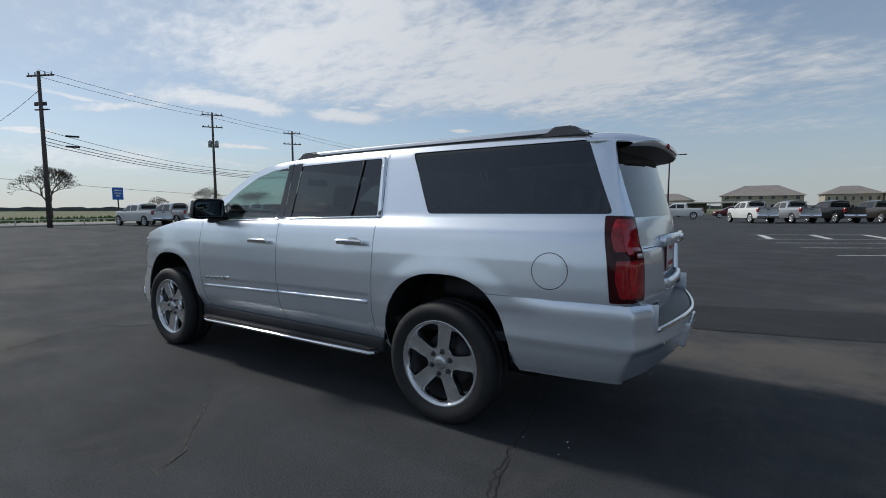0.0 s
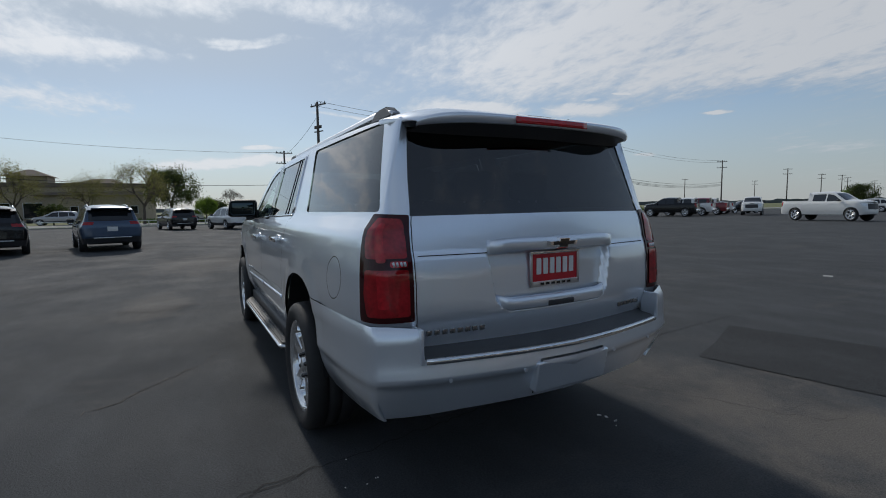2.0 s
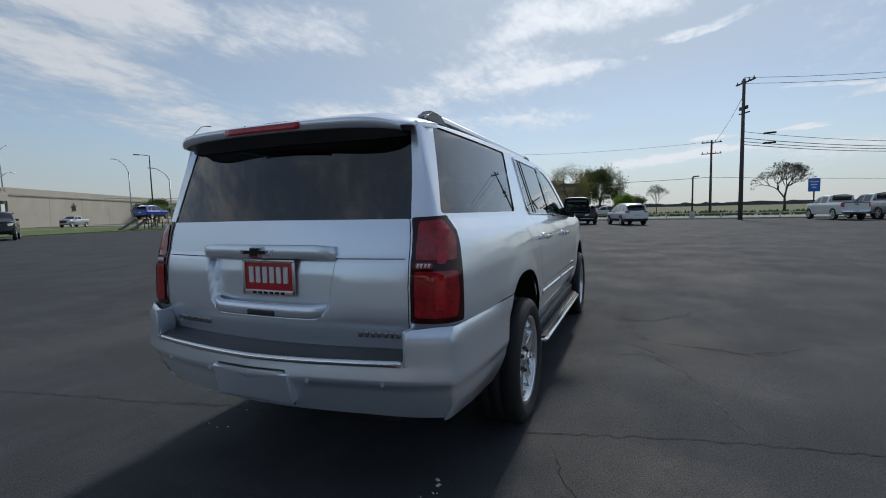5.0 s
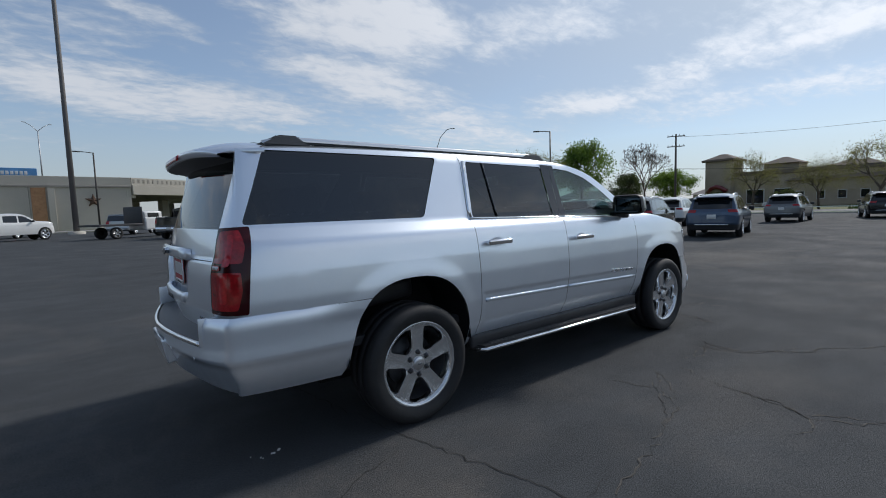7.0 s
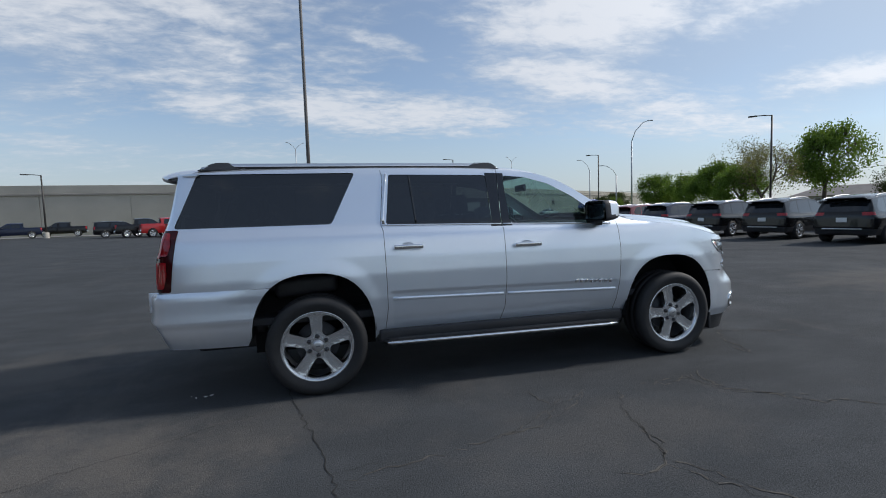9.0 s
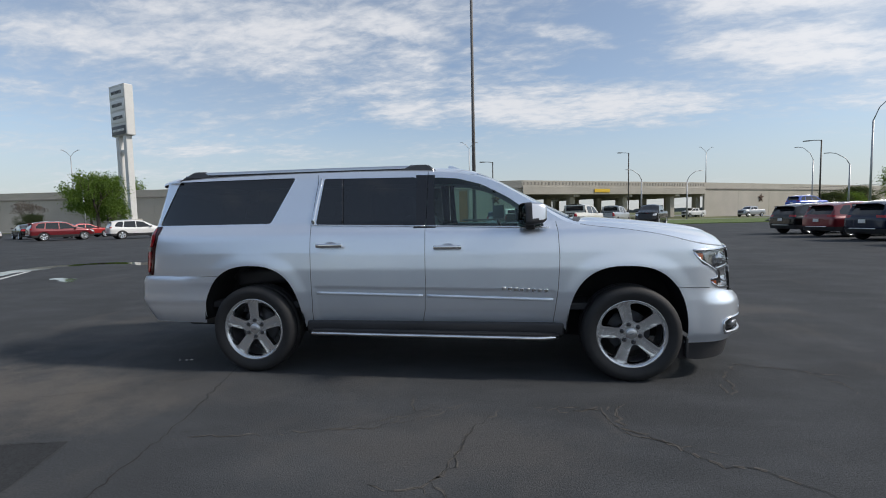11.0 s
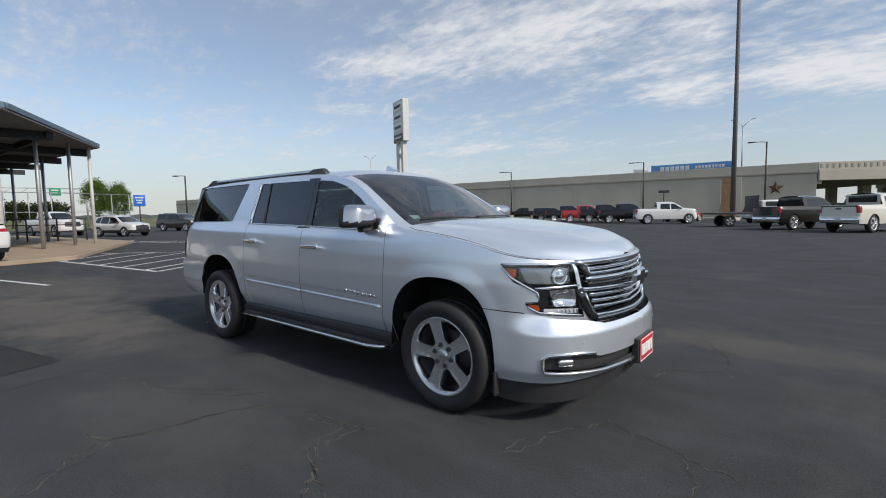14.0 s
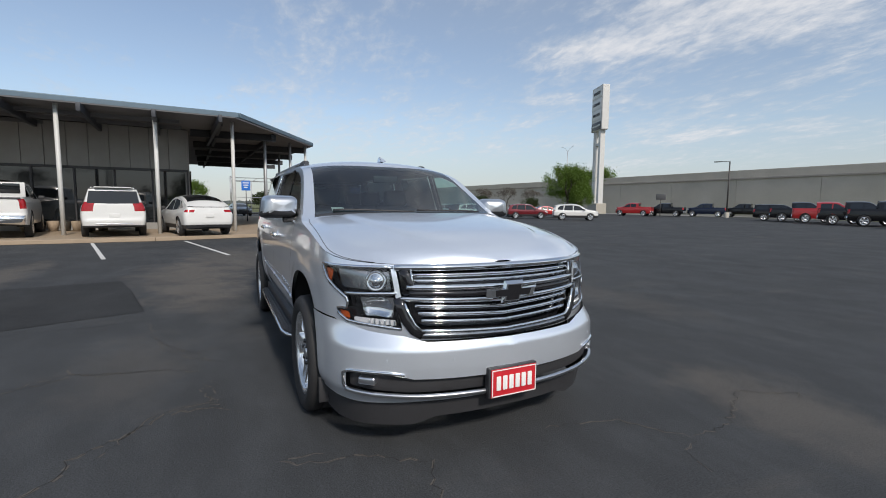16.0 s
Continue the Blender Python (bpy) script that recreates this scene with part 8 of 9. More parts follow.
for k, s in enumerate((0.0, 13.0, 27.0, 41.0, tot)):
    for j in range(4):
        p = Vector(W2) + dv * s + nv * (2 + 8 * j)
        part("column", box_bm((1.3, 1.3, 5.3), (p.x, p.y, 2.6), 0.12, (0, 0, math.degrees(math.atan2(dv.y, dv.x)))), M["concrete"], deck)
    a_, b_ = Vector(W2) + dv * s, Vector(W2) + dv * s + nv * 27
    part("pier_cap", prism(tuple(a_), tuple(b_), 4.7, 5.9, 1.4, 0.06), M["concrete"], deck)
# slots are blocks on the parapet's face, their inner shade put into dark colour
for k in range(60):
    p = Vector(W2) + dv * (tot * (k + 0.5) / 60) - nv * 0.25
    part("parapet_slot", box_bm((0.28, 0.06, 0.55), (p.x, p.y, 7.35), 0.0, (0, 0, math.degrees(math.atan2(dv.y, dv.x)))), M["concrete_dark"], deck)
tagged(part("clearance_sign", box_bm((4.0, 0.1, 0.7), (tuple(Vector(W2) + dv * 19 - nv * 0.6) + (5.95,)), 0.02, (0, 0, math.degrees(math.atan2(dv.y, dv.x)))), M["sign_yellow"]), "yellow clearance sign on the bridge beam", "sign")
part("brick_column", box_bm((1.6, 0.3, 6.2), (-7.6, 83.65, 3.1), 0.02, (0, 0, 5)), M["brick"], wallo)
for x in (-6.2,):
    part("pilaster", box_bm((0.8, 0.4, 6.2), (x, 83.78, 3.1), 0.03, (0, 0, 5)), M["concrete"], wallo)


def star_emblem(at, r, rot):
    bm = bmesh.new()
    c = bm.verts.new((0, -0.25, 0))
    ring = [bm.verts.new(((r if i % 2 == 0 else r * 0.40) * math.sin(math.pi * i / 5), 0, (r if i % 2 == 0 else r * 0.40) * math.cos(math.pi * i / 5))) for i in range(10)]
    for i in range(10):
        bm.faces.new((c, ring[i], ring[(i + 1) % 10]))
    bmesh.ops.recalc_face_normals(bm, faces=bm.faces)
    ob = tagged(part("wall_star", bm, M["rust"]), "dark five-pointed metal star on the concrete wall", "ornament")
    ob.matrix_basis = pose(*at, 0, 0, rot)


star_emblem((-1.4, 84.05, 4.3), 1.1, 5)
star_emblem((64, 121.3, 4.3), 1.3, 33)
# a lorry on the highway
lo = thing("semi_trailer", "blue box semi trailer on the overpass", "truck", pose(-14.0, 88.2, 5.75, 0, 0, 185.3))
trailer = part("box", box_bm((12.5, 2.5, 2.3), (0, 0, 2.35), 0.04), principled("trailer_blue", (0.10, 0.30, 0.60), 0.5, 0, 0.2, 0.25, 0.6), lo, "bright blue trailer box")
for k in range(6):
    part("lettering_bar", box_bm((0.62, 0.03, 0.8), (4.4 - 0.8 * k, 1.262, 2.75), 0.01), M["sign_white"], trailer)
for k in range(9):
    part("lettering_bar", box_bm((0.34, 0.03, 0.5), (-1.0 - 0.5 * k, 1.262, 2.8), 0.01), M["sign_white"], trailer)
part("chassis", box_bm((13.0, 1.2, 0.3), (0, 0, 0.9), 0.02), M["black_plastic"], lo)
for x in (-5.2, -4.0, 4.6):
    part("wheel_pair", mesh_from("wheel_pair", *lathe([(0.0, -1.2), (0.5, -1.2), (0.5, 1.2), (0.0, 1.2)], 20)), M["tyre"], lo).location = (x, 0, 0.5)
part("cab", box_bm((2.2, 2.4, 2.6), (8.2, 0, 1.8), 0.25, None, 3), PAINT["white"], lo)

# ---------- poles, lamps, wires ----------
def upole(x, y, h, rot=0.0, arms=2, can=False, lean=0.0, group="utility poles"):
    p = thing("utility_pole", "weathered wooden utility pole with crossarms and wires", "utility pole", pose(x, y, 0, 0, lean, rot), group)
    part("shaft", mesh_from("shaft", *tube([(0, 0, -0.2), (0, 0, h * 0.5), (0, 0, h)], 0.19, 10, 0.62)), M["wood_pole"], p)
    for k in range(arms):
        z = h - 0.3 - 1.5 * k
        a = part("crossarm", box_bm((0.11, 2.4, 0.12), (0.12, 0, z), 0.01), M["wood_pole"], p)
        for yy in (-1.05, -0.45, 0.45, 1.05):
            part("insulator", mesh_from("insulator", *tube([(0.12, yy, z + 0.06), (0.12, yy, z + 0.26)], 0.045, 6)), M["grey_plastic"], a)
    if can:
        for yy in (-0.38, 0.38):
            part("transformer", mesh_from("transformer", *lathe([(0.0, -0.45), (0.22, -0.42), (0.24, 0.3), (0.2, 0.42), (0.0, 0.48)], 14, "z")), M["steel"], p).location = (0.1, yy, h - 3.9)
    return p


pole_a = upole(43.2, -10.5, 12.2, -66, 1, False)
part("bracket", box_bm((0.10, 1.1, 0.30), (0.16, 0.2, 9.75), 0.03), M["wood_pole"], pole_a)
part("bracket", box_bm((0.14, 1.3, 0.10), (0.16, 0.1, 9.30), 0.02), M["wood_pole"], pole_a)
upole(53.2, -30.5, 13.6, -35, 2, True)
upole(50.9, -40.9, 12.5, -35, 2)
upole(50.2, -40.0, 7.8, -35, 1)
pole_g = upole(52.1, -62.5, 12.0, -35, 1)
part("bracket", box_bm((0.12, 0.8, 0.26), (0.16, 0.35, 9.4), 0.03), M["wood_pole"], pole_g)
upole(63.1, -115.6, 12.0, -35, 2)
upole(100.9, -99.1, 12.0, -45, 1)
upole(118.7, -185.0, 12.0, -45, 1)
upole(68.3, -11.6, 10.2, -10, 2)
upole(67.3, 29.5, 11.4, 25, 2)
for x, y, h in ((70.5, -163.7, 12), (80.4, -210.8, 12), (80.2, -227.4, 12), (87.7, -253.1, 12), (97.6, -311.9, 12), (117.6, -237.3, 12), (72.5, -278.3, 12)):
    upole(x, y, h, -60, 2)


def wire(a, b, sag, r=0.018):
    a, b = Vector(a), Vector(b)
    pts = []
    for i in range(13):
        t = i / 12
        p = a.lerp(b, t)
        p.z -= sag * 4 * t * (1 - t)
        pts.append(p)
    tagged(part("overhead_wire", mesh_from("overhead_wire", *tube(pts, r, 5)), M["wire"]), "thin dark overhead wire between utility poles", "wire", "overhead wires")


A_, B_, C_, G_, H_ = (43.2, -10.5), (53.2, -30.5), (50.9, -40.9), (52.1, -62.5), (63.1, -115.6)
E_, F_ = (68.3, -11.6), (67.3, 29.5)
for dz in (11.2, 10.7):
    wire((*A_, dz + 1.1), (*B_, dz + 2.3), 0.25)
    wire((*B_, dz + 2.3), (*C_, dz + 1.3), 0.15)
    wire((*C_, dz + 1.3), (*G_, dz + 0.8), 0.3)
    wire((*G_, dz + 0.8), (*H_, dz + 0.8), 0.9)
for k, dz in enumerate((6.6, 6.2, 6.0, 5.8)):
    wire((*A_, 7.7 - (0.0, 0.55, 0.85, 1.1)[k]), (*B_, dz + 0.1), 0.35, 0.028 if k else 0.02)
    wire((*B_, dz + 0.1), (*C_, dz), 0.2, 0.028)
    wire((*C_, dz), (*G_, dz), 0.35, 0.028)
    wire((*G_, dz), (*H_, dz), 1.0, 0.028)
    if k in (0, 2):
        tagged(part("cable_splice", box_bm((0.16, 0.95, 0.16), (A_[0] + 0.9, A_[1] - 2.2, 7.55 - (0.0, 0.55, 0.85, 1.1)[k]), 0.05, (0, 0, -23)), M["wire"]), "black cable splice case hanging on the wire", "splice case", "splice cases")
wire((*E_, 5.2), (100.9, -99.1, 5.0), 0.9, 0.025)
wire((*E_, 5.2), (*F_, 6.3), 0.7, 0.03)
wire((*F_, 6.3), (70, 120, 6.5), 1.0, 0.03)
wire((*F_, 11.0), (*E_, 10.0), 0.8)
wire((*A_, 10.8), (*E_, 9.5), 0.4)


def lot_lamp(x, y, h, rot, mat="dark_steel", arm=1.4, two=False, r=0.11, label="slender dark steel lot lamp with a flat head"):
    p = thing("street_lamp", label, "street lamp", pose(x, y, 0, 0, 0, rot), "lot lamps")
    part("pole", mesh_from("pole", *tube([(0, 0, 0), (0, 0, h)], r, 10, 0.75)), M[mat], p)
    part("base", mesh_from("base", *lathe([(0.0, 0.75), (0.26, 0.75), (0.3, 0.70), (0.3, 0.0)], 14, "z")), M["concrete"], p)
    for s in ((1, -1) if two else (1,)):
        part("arm", mesh_from("arm", *tube([(0, 0, h - 0.05), (s * arm * 0.5, 0, h + 0.02), (s * arm, 0, h + 0.03)], 0.05, 6)), M[mat], p)
        part("lamp_head", box_bm((0.75, 0.36, 0.12), (s * (arm + 0.2), 0, h + 0.02), 0.03), M[mat], p)
    return p


def road_lamp(x, y, h, rot, two=False):
    p = thing("street_lamp", "tall galvanised road lamp with a curved arm", "street lamp", pose(x, y, 0, 0, 0, rot), "road lamps")
    part("pole", mesh_from("pole", *tube([(0, 0, 0), (0, 0, h * 0.8)], 0.14, 10, 0.7)), M["steel"], p)
    for s in ((1, -1) if two else (1,)):
        part("arm", mesh_from("arm", *tube([(0, 0, h * 0.8), (s * 0.5, 0, h * 0.90), (s * 1.6, 0, h * 0.985), (s * 2.3, 0, h)], 0.06, 6)), M["steel"], p)
        part("lamp_head", box_bm((0.8, 0.26, 0.12), (s * 2.6, 0, h), 0.04), M["steel"], p)


lot_lamp(41.4, 32.2, 10.2, 140)
lot_lamp(42.5, 64.0, 10.5, 150)
road_lamp(44.0, 57.4, 14.6, -30)
road_lamp(50.0, 70.0, 9.5, 150)
road_lamp(60.0, 95.0, 13.5, 150)
lot_lamp(4.8, -63.0, 8.2, 180)
lot_lamp(55.0, -8.0, 4.6, 200, "dark_steel", 0.5)
lot_lamp(-1.4, 66.0, 9.4, 190)
lot_lamp(-15.6, 65.6, 8.0, 190)
lot_lamp(21.4, 78.4, 11.5, 190)
lot_lamp(-36.5, 64.5, 8.0, 200)
lot_lamp(-60.5, 22.4, 6.8, 200)
lot_lamp(-57.0, 55.0, 8.0, 200)
road_lamp(23.3, 77.5, 8.5, 200)
road_lamp(31.5, 80.0, 8.3, 20)
road_lamp(-70.0, 64.0, 9.5, 10)
for x, y in ((-7.6, 99.6), (52, 124), (-95, 86)):
    p = thing("street_lamp", "tall twin-arm highway lamp behind the wall", "street lamp", pose(x, y, 8.0, 0, 0, 15), "highway lamps")
    part("pole", mesh_from("pole", *tube([(0, 0, -1.5), (0, 0, 8.5)], 0.13, 8, 0.6)), M["steel"], p)
    for s in (1, -1):
        part("arm", mesh_from("arm", *tube([(0, 0, 8.4), (s * 0.7, 0, 9.2), (s * 1.5, 0, 9.7)], 0.05, 6)), M["steel"], p)
        part("lamp_head", box_bm((0.5, 0.2, 0.1), (s * 1.7, 0, 9.75), 0.03), M["steel"], p)
mast = thing("flag_mast", "very tall grey tapered steel mast on the lot", "mast", pose(-3.6, 56.5, 0))
part("pole", mesh_from("pole", *tube([(0, 0, 0), (0, 0, 15), (0, 0, 48)], 0.27, 20, 0.50)), M["mast_steel"], mast)
part("footing", mesh_from("footing", *lathe([(0.0, 0.3), (0.7, 0.3), (0.75, 0.0)], 20, "z")), M["concrete"], mast)

# pylon sign
py = thing("pylon_sign", "tall white pylon sign with dark lettering bars", "sign", pose(-64.5, 67.2, 0, 0, 0, -22) @ Matrix.Diagonal((1.29, 1.29, 1.29, 1)))
for s in (-1, 1):
    part("leg", box_bm((0.75, 0.75, 13.6), (s * 0.95, 0, 6.8), 0.05), M["white_steel"], py)
part("sign_box", box_bm((3.9, 1.1, 6.6), (0, 0, 15.9), 0.12), M["white_steel"], py)
for z, h, mt in ((18.2, 1.35, "sign_white"), (16.55, 1.35, "sign_white"), (14.95, 1.35, "sign_white"), (13.3, 1.15, "grey_plastic")):
    f = part("sign_face", box_bm((3.5, 0.06, h), (0, -0.57, z), 0.03), M[mt], py)
    n = 8 if z > 14 else 9
    for k in range(n):
        part("lettering_bar", box_bm((0.22, 0.04, 0.42 if z > 14 else 0.3), ((k - (n - 1) / 2) * 0.32, -0.61, z), 0.01), M["black_plastic"] if z > 14 else M["sign_white"], f)
part("brace", box_bm((1.2, 0.5, 0.4), (0, 0, 10.6), 0.04), M["white_steel"], py)
part("plinth", box_bm((3.4, 1.6, 1.6), (0, 0, 0.8), 0.05), M["concrete"], py)
# blue signs
def post_sign(x, y, z, w, h, rot, mat, label, legs=1, bars=True):
    p = thing("post_sign", label, "sign", pose(x, y, 0, 0, 0, rot), "post signs")
    for k in range(legs):
        yy = 0 if legs == 1 else (k - 0.5) * w * 0.7
        part("post", mesh_from("post", *tube([(0, yy, 0), (0, yy, z)], 0.06, 8)), M["dark_steel"], p)
    f = part("panel", box_bm((0.12, w, h), (0.05, 0, z), 0.03), M[mat], p)
    if bars:
        for k in range(3):
            part("lettering_bar", box_bm((0.02, w * (0.7 - 0.15 * k), h * 0.09), (0.12, 0, z + h * (0.25 - 0.22 * k)), 0.004), M["sign_white"], f)


post_sign(46.1, -16.6, 2.95, 0.85, 1.15, 160, "sign_blue", "blue road sign with white lettering bars")
post_sign(-53.9, 14.9, 3.3, 1.1, 1.25, -15, "sign_blue", "blue square dealer sign on a post")
post_sign(-75.5, 3.1, 4.3, 1.3, 1.6, -4, "sign_blue", "blue square dealer sign on a post")
post_sign(-44, 60, 3.0, 1.4, 0.9, -40, "grey_plastic", "small dark sign on a post", 1, False)
post_sign(-9.5, 51.5, 3.3, 1.1, 0.28, -80, "grey_plastic", "small dark sign on a post", 1, False)

# sign bridge over the far road
gan = thing("sign_gantry", "grey steel sign bridge with a small green highway sign", "sign gantry", pose(-95.5, 1.5, 0, 0, 0, 82.9))
for z in (5.8, 6.5):
    part("chord", mesh_from("chord", *tube([(0, 0, z), (9, 0, z), (18.2, 0, z)], 0.08, 6)), M["steel"], gan)
for k in range(10):
    part("brace", mesh_from("brace", *tube([(2.0 * k, 0, 5.8), (2.0 * k + (0.9 if k < 9 else 0.0), 0, 6.5)], 0.05, 5)), M["steel"], gan)
for x in (0.0, 18.2):
    part("post", mesh_from("post", *tube([(x, 0, 0), (x, 0, 6.8)], 0.14, 8)), M["steel"], gan)
gpan = part("panel", box_bm((1.5, 0.10, 1.25), (14.1, -0.14, 5.95), 0.03), M["sign_green"], gan, "green highway sign face")
for k in range(2):
    part("lettering_bar", box_bm((0.9 - 0.25 * k, 0.02, 0.16), (14.1, -0.20, 6.2 - 0.45 * k), 0.004), M["sign_white"], gpan)

# ---------- canopy building ----------
bld = thing("dealer_building", "low grey building with a dark metal canopy on posts", "building", None, "", "structure")


def flat(pts, z0, z1, mat, name, parent, label=""):
    bm = bmesh.new()
    lo_ = [bm.verts.new((x, y, z0 if not isinstance(z0, (list, tuple)) else z0[i])) for i, (x, y) in enumerate(pts)]
    hi_ = [bm.verts.new((x, y, z1 if not isinstance(z1, (list, tuple)) else z1[i])) for i, (x, y) in enumerate(pts)]
    bm.faces.new(lo_)
    bm.faces.new(hi_)
    n = len(pts)
    for i in range(n):
        bm.faces.new((lo_[i], lo_[(i + 1) % n], hi_[(i + 1) % n], hi_[i]))
    bmesh.ops.recalc_face_normals(bm, faces=bm.faces)
    return part(name, bm, M[mat], parent, label)


CAN = [(-15.6, -34.0), (-17.6, -0.2), (-26.0, 4.6), (-46.0, 3.0), (-46.0, -34.0)]
flat(CAN, 5.12, 5.30, "canopy_roof", "canopy", bld, "dark metal canopy roof")
flat([(x * 0.985 + 0.1, y - 0.15) for x, y in CAN], 5.06, 5.115, "soffit", "soffit", bld)
for k in range(14):                                   # beams under the canopy
    y = -1.2 - 2.3 * k
    part("beam", box_bm((9.0, 0.14, 0.30), (-20.6, y, 4.82), 0.01, (0, 0, 3)), M["canopy_roof"], bld)
for k in range(5):
    part("purlin", box_bm((0.12, 30.0, 0.16), (-17.6 - 1.7 * k, -17.5, 4.9), 0.01, (0, 0, 3.4)), M["soffit"], bld)
for y in (-0.9, 1.6):                                 # rafters of the open corner bay
    x0 = -18.0 - max(0.0, y + 0.2) * 1.75
    part("beam", prism((x0, y), (-45.5, y - 0.9), 4.80, 5.06, 0.14, 0.01), M["beam_dark"], bld)
for k in range(5):
    x = -21.5 - 5.0 * k
    part("beam", prism((x, -2.2), (x, min(4.2, (-17.8 - x) * 0.571 - 0.3)), 4.70, 5.05, 0.16, 0.01), M["beam_dark"], bld)
for a, b in ((0, 1), (1, 2), (2, 3)):
    part("gutter", prism(CAN[a], CAN[b], 5.14, 5.36, 0.16, 0.03), M["gutter"], bld, "blue-grey metal gutter")
for i, (x, y, mt) in enumerate(((-17.4, -6.5, "white_steel"), (-17.5, -3.35, "white_steel"), (-18.3, -0.45, "white_steel"), (-17.1, -10.6, "white_steel"), (-22.0, 1.3, "steel"), (-24.6, 3.0, "steel"), (-25.7, 4.1, "white_steel"), (-31.0, 3.2, "steel"), (-37.0, 2.8, "steel"))):
    p = part("post", mesh_from("post", *tube([(x, y, 0.0), (x, y, 5.07)], 0.078, 12)), M[mt], bld, "painted steel post")
FX0, FX1 = (-21.8, -2.4), (-20.6, -34.0)
for k in range(40):                                   # siding boards over the shop windows
    t0, t1 = k / 40, (k + 1) / 40 - 0.0006
    a = (FX0[0] + (FX1[0] - FX0[0]) * t0, FX0[1] + (FX1[1] - FX0[1]) * t0)
    b = (FX0[0] + (FX1[0] - FX0[0]) * t1, FX0[1] + (FX1[1] - FX0[1]) * t1)
    part("siding_board", prism(a, b, 3.05, 5.0, 0.16, 0.012), M["siding"], bld)
part("shop_front", prism((FX0[0] - 0.05, FX0[1]), (FX1[0] - 0.05, FX1[1]), 0.45, 3.05, 0.06), M["store_glass"], bld, "dark reflecting shop glass")
part("plinth_wall", prism(FX0, FX1, 0.0, 0.45, 0.22, 0.02), M["siding"], bld)
for k in range(22):
    t = k / 21
    x, y = FX0[0] + (FX1[0] - FX0[0]) * t, FX0[1] + (FX1[1] - FX0[1]) * t
    part("mullion", box_bm((0.12, 0.07, 2.6), (x + 0.04, y, 1.75), 0.006, (0, 0, 2)), M["black_plastic"], bld)
part("transom", prism((FX0[0] + 0.04, FX0[1]), (FX1[0] + 0.04, FX1[1]), 2.95, 3.06, 0.12, 0.01), M["black_plastic"], bld)
part("side_wall", prism(FX0, (-33.0, -5.5), 0.0, 5.0, 0.2, 0.02), M["siding"], bld)
for k in range(6):
    t0 = k / 6
    a = (FX0[0] - 11.2 * t0, FX0[1] - 3.1 * t0 + 0.13)
    b = (FX0[0] - 11.2 * (t0 + 0.155), FX0[1] - 3.1 * (t0 + 0.155) + 0.13)
    part("side_window", prism(a, b, 0.5, 3.0, 0.06), M["store_glass"], bld)
part("rear_wall", prism((-33, -5.5), (-33, -34), 0.0, 5.0, 0.2), M["siding"], bld)
part("end_wall", prism((-33, -34), FX1, 0.0, 5.0, 0.2), M["siding"], bld)
slab("apron", [(-13.4, -34), (-15.1, -3.5), (-16.4, 0.7), (-26.6, 5.6), (-47, 4.0), (-47, -34)], 0.14, "apron", "tan concrete walkway under the canopy", "pavement", 0.15)
for k, (a, b) in enumerate((((-13.3, -34), (-15.0, -3.5)), ((-15.0, -3.5), (-16.3, 0.85)), ((-16.3, 0.85), (-26.6, 5.75)))):
    tagged(part("kerb", prism(a, b, 0.0, 0.145, 0.15, 0.02), M["apron"]), "low tan concrete kerb at the walkway", "kerb", kind="structure")
fence = thing("railing", "dark steel pipe railing at the end of the walkway", "fence", pose(-31.2, 0.6, 0.14, 0, 0, 80))
for z in (0.55, 0.95, 1.30):
    part("rail", mesh_from("rail", *tube([(0, 0, z), (2, 0, z), (4.0, 0, z)], 0.03, 6)), M["dark_steel"], fence)
for k in range(4):
    part("post", mesh_from("post", *tube([(1.333 * k, 0, 0), (1.333 * k, 0, 1.34)], 0.04, 6)), M["dark_steel"], fence)
TURN = Matrix.Translation((3, -3.8, 0)) @ Matrix.Rotation(radians(0.6), 4, "Z") @ Matrix.Translation((-3, 3.8, 0))
bld.matrix_basis = TURN
rgb = np.random.RandomState(8)
for k in range(7):
    tagged(part("plant_pot", mesh_from("plant_pot", *lathe([(0.0, 0.45), (0.2, 0.45), (0.24, 0.42), (0.16, 0.0), (0.0, 0.0)], 14, "z")), PAINT["taupe"] if k % 2 else M["apron"]), "brown garden pot standing on the walkway", "pot", "pots by the shop front").location = (-20.6 + 0.3 * rgb.rand(), -6.0 - 0.45 * k, 0.14)

mesh_f = thing("mesh_fence", "tall grey wire fence with steel posts", "fence", pose(-57.9, 0.8, 0, 0, 0, 104.1))
for k in range(9):
    part("post", mesh_from("post", *tube([(2.0 * k, 0, 0), (2.0 * k, 0, 4.3)], 0.05, 6)), M["steel"], mesh_f)
for z in (4.25, 2.2):
    part("rail", mesh_from("rail", *tube([(0, 0, z), (8, 0, z), (16, 0, z)], 0.035, 6)), M["steel"], mesh_f)

